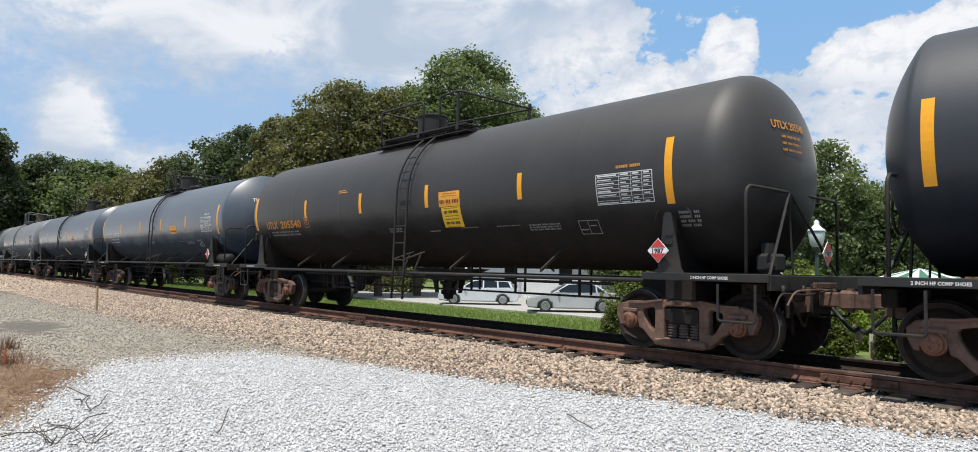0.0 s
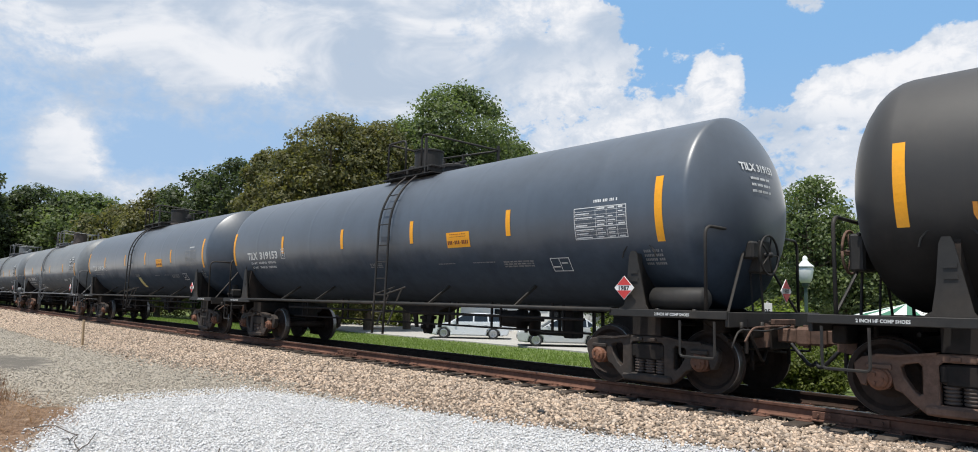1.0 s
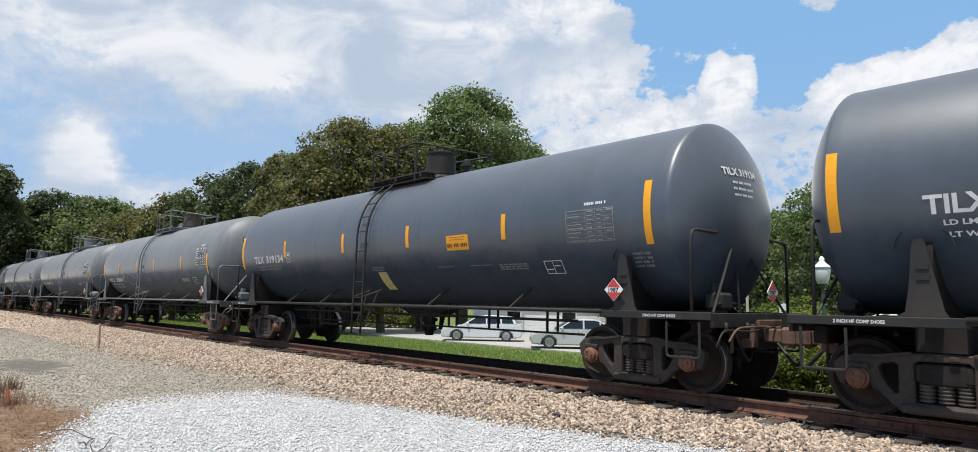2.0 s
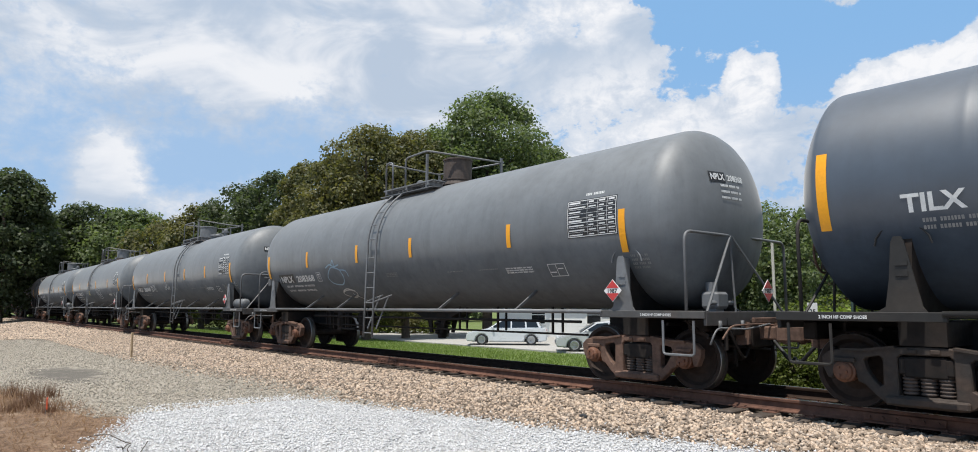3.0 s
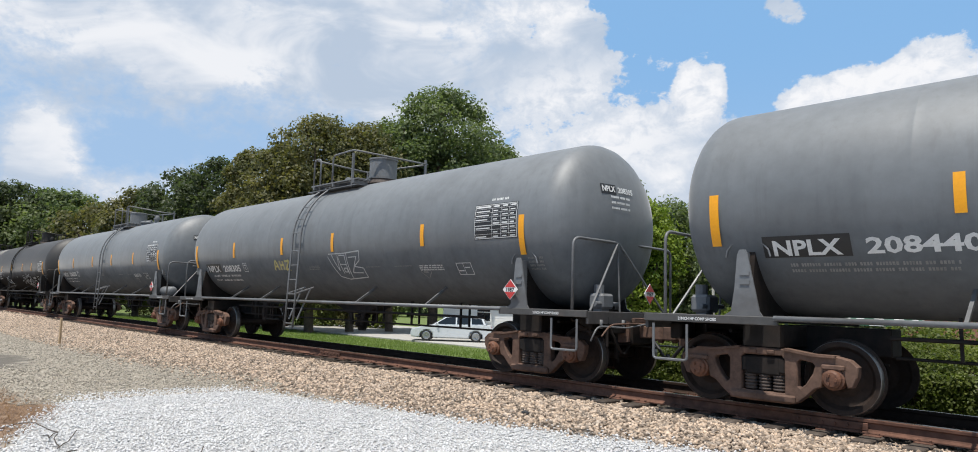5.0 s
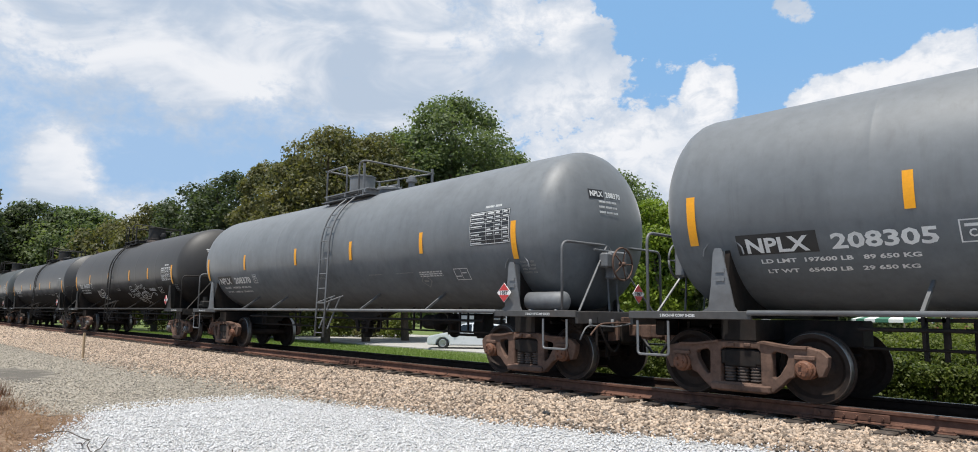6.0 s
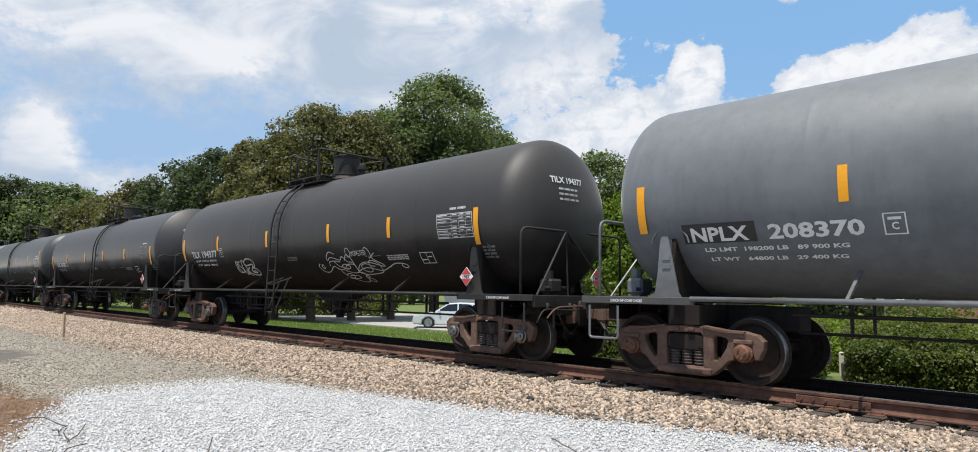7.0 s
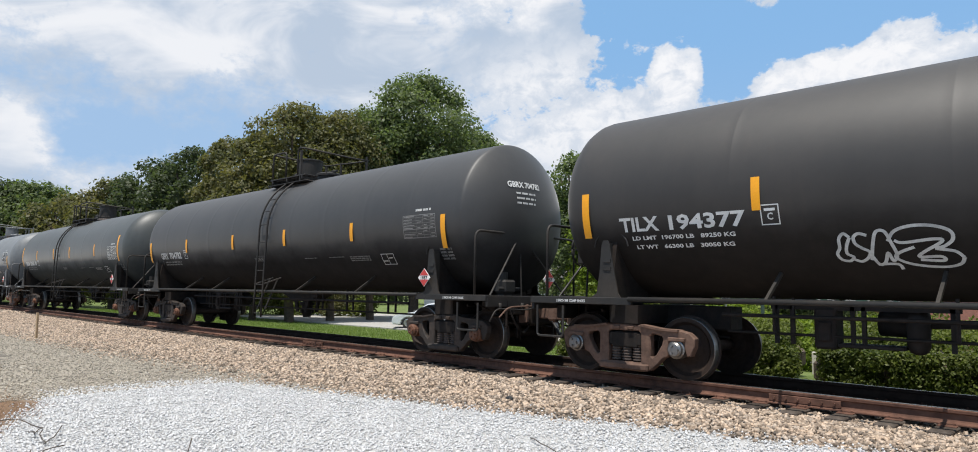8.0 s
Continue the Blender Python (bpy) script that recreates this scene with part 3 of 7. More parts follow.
def lathe(bm, profile, axis="x", seg=32, centre=(0, 0, 0)):
    """Turns a profile of (along, radius) about the axis."""
    rings = []
    for u, r in profile:
        ring = []
        for k in range(seg):
            c, s = math.cos(k * math.tau / seg) * r, math.sin(k * math.tau / seg) * r
            p = {"x": (u, c, s), "y": (s, u, c), "z": (c, s, u)}[axis]
            ring.append(bm.verts.new(Vector(p) + Vector(centre)))
        rings.append(ring)
    for ra, rb in zip(rings, rings[1:]):
        for k in range(seg):
            bm.faces.new((ra[k], ra[(k + 1) % seg], rb[(k + 1) % seg], rb[k]))
    bm.faces.new(rings[0][::-1])
    bm.faces.new(rings[-1])
    bmesh.ops.recalc_face_normals(bm, faces=bm.faces)


def slab(bm, outline, y0, y1):
    """A plate with an outline in x, z and its thickness along y."""
    a = [bm.verts.new((x, y0, z)) for x, z in outline]
    b = [bm.verts.new((x, y1, z)) for x, z in outline]
    k = len(outline)
    fs = [bm.faces.new(a), bm.faces.new(b[::-1])]
    for i in range(k):
        fs.append(bm.faces.new((a[i], b[i], b[(i + 1) % k], a[(i + 1) % k])))
    bmesh.ops.recalc_face_normals(bm, faces=fs)


LETTERS = {}


def letter_mesh(text, size):
    """Vertices and faces of a line of text, set from its left end on the base line, in the built-in font."""
    if (text, size) not in LETTERS:
        cu = bpy.data.curves.new("letters", "FONT")
        cu.body, cu.size, cu.resolution_u, cu.fill_mode, cu.offset = text, size, 2, "FRONT", 0.03
        ob = bpy.data.objects.new("letters", cu)
        scene.collection.objects.link(ob)
        me = bpy.data.meshes.new_from_object(ob.evaluated_get(bpy.context.evaluated_depsgraph_get()))
        LETTERS[(text, size)] = ([tuple(v.co) for v in me.vertices], [tuple(p.vertices) for p in me.polygons])
        bpy.data.objects.remove(ob)
        bpy.data.curves.remove(cu)
        bpy.data.meshes.remove(me)
    return LETTERS[(text, size)]


def fitted_letters(text, width, height):
    """Text scaled to a width and the height of its capitals, base line at 0, centred on x."""
    verts, faces = letter_mesh(text, 1.0)
    xs = [v[0] for v in verts]
    x0, x1 = min(xs), max(xs)
    top = max(v[1] for v in verts)
    return [((v[0] - (x0 + x1) / 2) * width / (x1 - x0), v[1] * height / top) for v in verts], faces


def bars(rows, width, height, rng, gap=0.45):
    """Rows of small blocks that stand for writing too small to read, centred on 0, 0."""
    verts, faces = [], []
    h = height / rows
    for i in range(rows):
        z1 = height / 2 - i * h
        z0 = z1 - h * (1 - gap)
        u = -width / 2
        left = rng.randint(3, 7)
        while u < width / 2 - 0.3 * h:
            w = (1 - gap) * h * rng.uniform(0.42, 0.62)
            k = len(verts)
            verts += [(u, z0), (u + w, z0), (u + w, z1), (u, z1)]
            faces.append((k, k + 1, k + 2, k + 3))
            left -= 1
            u += w + (1 - gap) * h * (0.22 if left else 0.9)
            left = left or rng.randint(3, 7)
    return verts, faces


def digit_bars(count, width, height, rng):
    """One row of evenly set blocks, the size of digits."""
    verts, faces = [], []
    for i in range(count):
        u = -width / 2 + width * i / count
        if i in (3, 7):
            quad(verts, faces, u + 0.15 * width / count, -height * 0.08, u + 0.7 * width / count, height * 0.10)
        else:
            quad(verts, faces, u, -height / 2, u + width / count * rng.uniform(0.60, 0.78), height / 2)
    return verts, faces


def quad(verts, faces, u0, v0, u1, v1):
    k = len(verts)
    verts += [(u0, v0), (u1, v0), (u1, v1), (u0, v1)]
    faces.append((k, k + 1, k + 2, k + 3))


# ---- ground, track ----


def ground_height(x, y):
    """The shape of the ground: crowned track bed, flat lot, lawn that falls away behind."""
    knots = [(-400, -0.45), (-4.3, -0.45), (-2.0, -0.24), (-1.5, -0.225), (-1.3, -0.245), (1.3, -0.245), (2.4, -0.36), (6, -0.55), (11.4, -0.88), (13, -0.93), (900, -0.93)]
    for (ya, za), (yb, zb) in zip(knots, knots[1:]):
        if y <= yb:
            f = (y - ya) / (yb - ya)
            z = za + (zb - za) * f
            break
    bumps = 0.03 * noise.noise((x * 0.35, y * 0.35, 0.0)) + 0.012 * noise.noise((x * 1.7, y * 1.7, 3.0))
    return z + bumps * (0.3 if abs(y) < 1.5 else 1.0)


def make_ground():
    xs = [-900, -500, -300, -200, -140] + [-100 + i * 2.0 for i in range(30)] + [-40 + i * 0.4 for i in range(120)] + [8, 12, 20, 40, 80, 150, 300, 600]
    ys = [-300, -120, -60, -30, -18, -14] + [-12 + i * 0.35 for i in range(35)] + [0.25 + i * 0.4 for i in range(50)] + [21, 24, 30, 40, 60, 100, 200, 400, 800]
    verts = [(x, y, ground_height(x, y)) for x in xs for y in ys]
    k = len(ys)
    faces = [(i * k + j, (i + 1) * k + j, (i + 1) * k + j + 1, i * k + j + 1) for i in range(len(xs) - 1) for j in range(k - 1)]
    ob = hang("ground", raw_mesh("ground", verts, faces, True), M["ground"])
    tagged(ob, "trackside ground of ballast, pale gravel, dirt and sloping lawn", "ground", kind="structure")


make_ground()


def make_track():
    rail_line = [(-0.075, 0), (0.075, 0), (0.075, 0.014), (0.018, 0.034), (0.010, 0.05), (0.010, 0.118), (0.036, 0.134), (0.038, 0.164), (0.028, 0.1745), (-0.028, 0.1745),
                 (-0.038, 0.164), (-0.036, 0.134), (-0.010, 0.118), (-0.010, 0.05), (-0.018, 0.034), (-0.075, 0.014)]
    for side in (-1, 1):
        bm = bmesh.new()
        a = [bm.verts.new((-260, side * 0.755 + y, z - 0.175)) for y, z in rail_line]
        b = [bm.verts.new((60, side * 0.755 + y, z - 0.175)) for y, z in rail_line]
        k = len(rail_line)
        for i in range(k):
            bm.faces.new((a[i], a[(i + 1) % k], b[(i + 1) % k], b[i]))
        bmesh.ops.recalc_face_normals(bm, faces=bm.faces)
        rail = part("rail", bm, M["rail" if side < 0 else "rail_shaded"], None)
        tagged(rail, "rusty brown steel running rail spiked to timber ties", "rail", "running rails", "structure")
        bm = bmesh.new()
        box(bm, -100, side * 0.755, 0.0012, 320, 0.060, 0.0024)
        part("running_surface", bm, M["rail_top"], rail, "worn bright strip on the rail head")
    rng = random.Random(4)
    bm = bmesh.new()
    soft_box(bm, 0, 0, -0.09, 0.23, 2.6, 0.18, 0.012)
    tie_mesh = mesh_from("tie", bm)
    bm = bmesh.new()
    soft_box(bm, 0, 0, 0.006, 0.19, 0.36, 0.016, 0.004)
    for dx, dy in ((-0.06, -0.10), (0.06, -0.10), (-0.06, 0.10), (0.06, 0.10)):
        box(bm, dx, dy, 0.022, 0.022, 0.030, 0.034)
    plate_mesh = mesh_from("tie_plate", bm)
    first = None
    x = 2.5
    while x > -120:
        m = pose(x + rng.uniform(-0.03, 0.03), rng.uniform(-0.05, 0.05), -0.186 + rng.uniform(-0.006, 0.004), 0, 0, rng.uniform(-1.2, 1.2))
        if first is None:
            first = tagged(hang("railway_tie", tie_mesh, M["tie"], None, m), "dark weathered timber tie bedded in ballast", "railway tie", "track ties")
            for s in (-1, 1):
                hang("tie_plate", plate_mesh, M["rail"], first, pose(0, s * 0.755, 0), "rusty tie plate with spikes")
        else:
            copy_thing(first, m)
        x -= 0.53 + rng.uniform(-0.02, 0.02)
    # rail joint bars
    for x in (-3.3, -15.1, -26.9):
        bm = bmesh.new()
        soft_box(bm, x, -0.79, -0.10, 0.9, 0.03, 0.09, 0.006)
        for i in range(6):
            rod(bm, (x - 0.375 + i * 0.15, -0.80, -0.10), (x - 0.375 + i * 0.15, -0.835, -0.10), 0.018, 6)
        tagged(part("joint_bar", bm, M["rail"], None), "rusty bolted joint bar on the rail web", "joint bar", "rail joint bars")


make_track()


def in_lot(x, y):
    return min(-1.97 + x * 0.2 - y, x + 12.6, y + 12.34 + x * 0.43)


def in_litter(x, y):
    return min(-(y + 12.34 + x * 0.43) - 0.05, -5.244 + 0.19 * x - y, x + 19.0)


def stone_field(name, label, count, place, sizes, material, seed):
    """Loose stones as one mesh: each a squashed, twisted eight-cornered lump."""
    rng = np.random.default_rng(seed)
    base = np.array([(-1, -1, -1), (1, -1, -1), (1, 1, -1), (-1, 1, -1), (-1, -1, 1), (1, -1, 1), (1, 1, 1), (-1, 1, 1)], float) * 0.55
    quads = np.array([(0, 3, 2, 1), (4, 5, 6, 7), (0, 1, 5, 4), (1, 2, 6, 5), (2, 3, 7, 6), (3, 0, 4, 7)])
    xy = place(rng, count)
    k = len(xy)
    corners = base[None] * (1 + rng.uniform(-0.45, 0.45, (k, 8, 3)))
    corners *= rng.uniform(sizes[0], sizes[1], (k, 1, 1)) * rng.uniform(0.6, 1.15, (k, 1, 3)) * np.array([1, 1, 0.75])
    q = rng.normal(size=(k, 4)) * np.array([1.0, 0.35, 0.35, 1.0])
    q /= np.linalg.norm(q, axis=1, keepdims=True)
    w, a, b, c = q.T
    rot = np.stack([1 - 2 * (b * b + c * c), 2 * (a * b - c * w), 2 * (a * c + b * w), 2 * (a * b + c * w), 1 - 2 * (a * a + c * c), 2 * (b * c - a * w),
                    2 * (a * c - b * w), 2 * (b * c + a * w), 1 - 2 * (a * a + b * b)], 1).reshape(k, 3, 3)
    corners = np.einsum("kij,knj->kni", rot, corners)
    z = np.array([ground_height(x, y) for x, y in xy]) + 0.004 + rng.uniform(-0.006, 0.014, k)
    corners += np.concatenate([xy, z[:, None]], 1)[:, None, :]
    faces = (quads[None] + (np.arange(k) * 8)[:, None, None]).reshape(-1, 4)
    me = bpy.data.meshes.new(name)
    me.vertices.add(k * 8)
    me.vertices.foreach_set("co", corners.reshape(-1))
    me.loops.add(len(faces) * 4)
    me.loops.foreach_set("vertex_index", faces.reshape(-1).astype(np.int32))
    me.polygons.add(len(faces))
    me.polygons.foreach_set("loop_start", np.arange(0, len(faces) * 4, 4, dtype=np.int32))
    me.update(calc_edges=True)
    tagged(hang(name, me, material), label, "gravel", kind="stuff")


def shoulder_place(rng, count):
    x = -1.0 - 46.0 * rng.random(count) ** 1.7 + 2.5
    y = rng.uniform(-4.9, -0.86, count)
    edge = np.array([in_lot(a, b) for a, b in zip(x, y)])
    limit = -3.7 + (x + 12.0) * 0.05 + rng.normal(0, 0.35, count)
    keep = (edge < rng.normal(0.0, 0.12, count)) & (y > limit) & ((y < -1.30) | (rng.random(count) < 0.8))
    return np.stack([x, y], 1)[keep]


def crib_place(rng, count):
    x = -30.0 * rng.random(count) ** 1.4 + 2.0
    y = rng.uniform(-0.65, 2.3, count)
    y = np.where(np.abs(y - 0.755) < 0.1, y + 0.25, y)
    return np.stack([x, y], 1)


def lot_place(rng, count):
    x = rng.uniform(-13.2, 1.0, count)
    y = rng.uniform(-9.6, -2.2, count)
    edge = np.array([in_lot(a, b) for a, b in zip(x, y)])
    reach = (y + 10.07) > 0.0
    near = np.hypot(x, y + 10.07) > 4.5
    return np.stack([x, y], 1)[(edge > rng.normal(0, 0.18, count)) & reach & near]


def dirt_place(rng, count):
    x = -12.0 - 40.0 * rng.random(count) ** 1.5
    y = rng.uniform(-9.0, -3.6, count)
    damp = ((x + 20.3) / 2.6) ** 2 + ((y + 6.9) / 0.9) ** 2
    bare = np.array([in_litter(a, b) < 0.3 for a, b in zip(x, y)]) & (damp > 0.4 + 0.8 * rng.random(count))
    return np.stack([x, y], 1)[bare]


stone_field("ballast_stones", "loose tan and grey crushed ballast stones beside the rails", 120000, shoulder_place, (0.019, 0.046), M["stone_tan"], 11)
stone_field("crib_stones", "crushed ballast stones lying between the ties", 9000, crib_place, (0.030, 0.055), M["stone_shaded"], 12)
stone_field("lot_gravel", "pale grey crushed gravel spread over the lot", 105000, lot_place, (0.010, 0.025), M["stone_white"], 13)
stone_field("dirt_gravel", "scattered fine gravel trodden into grey dirt", 34000, dirt_place, (0.012, 0.028), M["stone_grit"], 14)


def far_place(rng, count):
    x = -42.0 - 60.0 * rng.random(count) ** 1.3
    return np.stack([x, rng.uniform(-7.5, -0.9, count)], 1)


stone_field("far_ballast_stones", "coarse tan ballast stones far down the track", 26000, far_place, (0.05, 0.10), M["stone_tan"], 15)

# ---- the train ----
PITCH_LENGTH = 17.8         # from coupler to coupler
TRUCK_AT = 6.85
TANK_R, TANK_Z = 1.5, 2.71
BARREL, TIP = 7.40, 8.15    # where the heads begin and end
CACHE = {}


def stock(key, build, smooth=False):
    """One mesh for all cars."""
    if key not in CACHE:
        bm = bmesh.new()
        build(bm)
        CACHE[key] = mesh_from(key, bm, smooth)
    return CACHE[key]


def head_x(y, z):
    return BARREL + (TIP - BARREL) * math.sqrt(max(0.0, 1 - (y * y + (z - TANK_Z) ** 2) / TANK_R ** 2))


def build_tank(bm):
    line = []
    for i in range(11):
        a = math.pi / 2 * i / 10
        line.append((-BARREL - (TIP - BARREL) * math.cos(a), max(0.012, TANK_R * math.sin(a))))
    for x in (-4.95, -2.45, 0.05, 2.55, 5.05):
        line += [(x - 0.12, TANK_R), (x - 0.022, TANK_R), (x - 0.010, TANK_R + 0.0012), (x + 0.010, TANK_R + 0.0012), (x + 0.022, TANK_R), (x + 0.12, TANK_R)]
    for i in range(11):
        a = math.pi / 2 * (1 - i / 10)
        line.append((BARREL + (TIP - BARREL) * math.cos(a), max(0.012, TANK_R * math.sin(a))))
    lathe(bm, line, "x", 72, (0, 0, TANK_Z))


def build_jacketed(bm, barrel, rear):
    rings = [0.012] + [TANK_R * i / 14 for i in range(1, 13)] + [TANK_R - 0.075]
    shoulder = [(barrel + 0.040, TANK_R - 0.052), (barrel + 0.022, TANK_R - 0.032), (barrel + 0.002, TANK_R - 0.016), (barrel - 0.022, TANK_R - 0.005), (barrel - 0.05, TANK_R), (barrel - 0.2, TANK_R)]
    line = [(-dished(r, rear), r) for r in rings] + [(barrel - rear - u, r) for u, r in shoulder]
    for x in (-6.2, -4.65, -3.1, -1.55, 0.05, 1.55, 3.1, 4.65, 6.2):
        line += [(x - 0.14, TANK_R), (x - 0.034, TANK_R), (x - 0.026, TANK_R + 0.0006), (x + 0.026, TANK_R + 0.0006), (x + 0.034, TANK_R), (x + 0.14, TANK_R)]
    line += shoulder[::-1] + [(dished(r, barrel), r) for r in rings[::-1]]
    lathe(bm, line, "x", 72, (0, 0, TANK_Z))


def build_ladder_rail(bm):
    pts = [(0, -1.66, 0.52), (0, -1.64, 1.2), (0, -1.62, 2.0), (0, -1.60, 2.6)]
    for i in range(10):
        a = radians(2 + i * 7.4)
        pts.append((0, -1.60 * math.cos(a), TANK_Z + 1.60 * math.sin(a)))
    tube(bm, pts, 0.026, 6)


def build_rung(bm):
    rod(bm, (-0.21, 0, 0), (0.21, 0, 0), 0.013, 6)


def build_bonnet(bm):
    lathe(bm, [(0.0, 0.40), (0.03, 0.40), (0.03, 0.35), (0.50, 0.35), (0.50, 0.372), (0.535, 0.372), (0.55, 0.33)], "z", 28)


def build_manway(bm):
    lathe(bm, [(0.0, 0.30), (0.12, 0.30), (0.12, 0.34), (0.17, 0.34), (0.20, 0.30), (0.235, 0.12)], "z", 20)
    for i in range(8):
        a = i * math.tau / 8
        rod(bm, (0.31 * math.cos(a), 0.31 * math.sin(a), 0.10), (0.31 * math.cos(a), 0.31 * math.sin(a), 0.24), 0.022, 6)
    rod(bm, (-0.36, 0.0, 0.24), (0.40, 0.0, 0.24), 0.03, 6)


def build_valve(bm):
    lathe(bm, [(0.0, 0.13), (0.04, 0.13), (0.04, 0.08), (0.22, 0.08), (0.22, 0.14), (0.29, 0.14), (0.29, 0.10), (0.36, 0.09), (0.39, 0.05)], "z", 14)


def build_walkway(bm):
    for y in (-0.84, -0.70, -0.56):
        soft_box(bm, 0, y, 0, 2.35, 0.10, 0.035, 0.006)
    for x in (-1.0, 0.0, 1.0):
        box(bm, x, -0.70, -0.06, 0.06, 0.42, 0.085)


def build_under_plate(bm):
    box(bm, 0, -0.72, 0, 2.5, 0.42, 0.02)


def build_saddle(bm):
    slab_pts = [(-1.46, 1.10), (1.46, 1.10), (1.46, 1.22), (1.33, 2.05), (1.22, 1.86), (0.8, 1.45), (0.0, 1.24), (-0.8, 1.45), (-1.22, 1.86), (-1.33, 2.05), (-1.46, 1.22)]
    a = [bm.verts.new((-0.04, y, z)) for y, z in slab_pts]
    b = [bm.verts.new((0.04, y, z)) for y, z in slab_pts]
    k = len(slab_pts)
    bm.faces.new(a), bm.faces.new(b[::-1])
    for i in range(k):
        bm.faces.new((a[i], b[i], b[(i + 1) % k], a[(i + 1) % k]))
    bmesh.ops.recalc_face_normals(bm, faces=bm.faces)
    box(bm, 0, 0, 0.94, 0.5, 2.2, 0.28)


def build_gusset(bm):
    slab(bm, [(-0.27, 1.19), (0.25, 1.19), (0.21, 1.25), (0.06, 1.98), (0.03, 2.05), (-0.05, 2.05), (-0.08, 1.98), (-0.12, 1.55), (-0.17, 1.25)], -1.50, -1.475)
    for z in (1.62, 1.74):
        box(bm, 0.02, -1.508, z, 0.13, 0.012, 0.05)
    slab(bm, [(-0.02, 1.22), (0.02, 1.22), (0.02, 2.02), (-0.02, 2.02)], -1.475, -1.30)


def build_saddle_pad(bm):
    pts = []
    for i in range(9):
        a = math.pi * i / 8
        pts.append((0.30 * math.cos(a), -1.36 - 0.02 * math.sin(a), 1.96 + 0.24 * math.sin(a)))
    tube(bm, pts, 0.012, 6)


def build_deck(bm):
    soft_box(bm, 7.72, 0, 1.135, 1.32, 2.92, 0.035, 0.006)
    for s in (-1, 1):
        soft_box(bm, 7.42, s * 1.49, 1.135, 1.92, 0.055, 0.11, 0.008)
    soft_box(bm, 8.36, 0, 1.08, 0.05, 2.95, 0.20, 0.008)


def build_stub_sill(bm):
    soft_box(bm, 6.95, 0, 0.90, 2.8, 0.42, 0.36, 0.015)
    soft_box(bm, 8.36, 0, 0.86, 0.10, 0.62, 0.42, 0.02)


def build_coupler(bm):
    soft_box(bm, 8.55, 0, 0.86, 0.40, 0.16, 0.20, 0.02)
    soft_box(bm, 8.80, -0.10, 0.86, 0.20, 0.20, 0.27, 0.04)
    soft_box(bm, 8.80, 0.11, 0.86, 0.22, 0.12, 0.24, 0.03)
    rod(bm, (8.83, -0.10, 0.70), (8.83, -0.10, 1.02), 0.05, 8)
    tube(bm, rounded([(8.60, 0.0, 0.98), (8.52, -0.3, 1.0), (8.50, -1.05, 0.98), (8.52, -1.30, 0.80)], 0.15, 4), 0.014, 6)


def build_train_line(bm):
    tube(bm, rounded([(7.0, 0.34, 0.80), (8.2, 0.34, 0.80), (8.42, 0.24, 0.80)], 0.1, 3), 0.022, 6)
    soft_box(bm, 8.40, 0.24, 0.80, 0.10, 0.08, 0.10, 0.02)
    rod(bm, (8.38, 0.24, 0.85), (8.38, 0.36, 0.92), 0.012, 5)


def build_lever(bm):
    tube(bm, rounded([(8.40, -1.42, 0.72), (8.42, -1.28, 0.95), (8.44, -0.5, 0.92), (8.62, -0.16, 1.00)], 0.12, 4), 0.015, 6)
    for y in (-1.15, -0.55):
        box(bm, 8.40, y, 0.98, 0.03, 0.05, 0.14)


def build_striker_plate(bm):
    slab(bm, [(8.20, 0.66), (8.44, 0.70), (8.44, 1.02), (8.20, 1.05)], -0.44, -0.40)
    slab(bm, [(8.20, 0.66), (8.44, 0.70), (8.44, 1.02), (8.20, 1.05)], 0.40, 0.44)
    soft_box(bm, 8.46, 0, 1.05, 0.06, 0.7, 0.08, 0.01)


def build_rod_set(bm):
    rod(bm, (5.6, 0.16, 0.62), (7.9, 0.10, 0.66), 0.018, 6)
    rod(bm, (7.35, -0.95, 0.98), (7.35, 0.95, 0.98), 0.028, 6)
    rod(bm, (7.95, -1.35, 1.04), (7.80, -0.30, 0.72), 0.016, 6)
    soft_box(bm, 7.72, -0.42, 0.84, 0.10, 0.30, 0.30, 0.02)


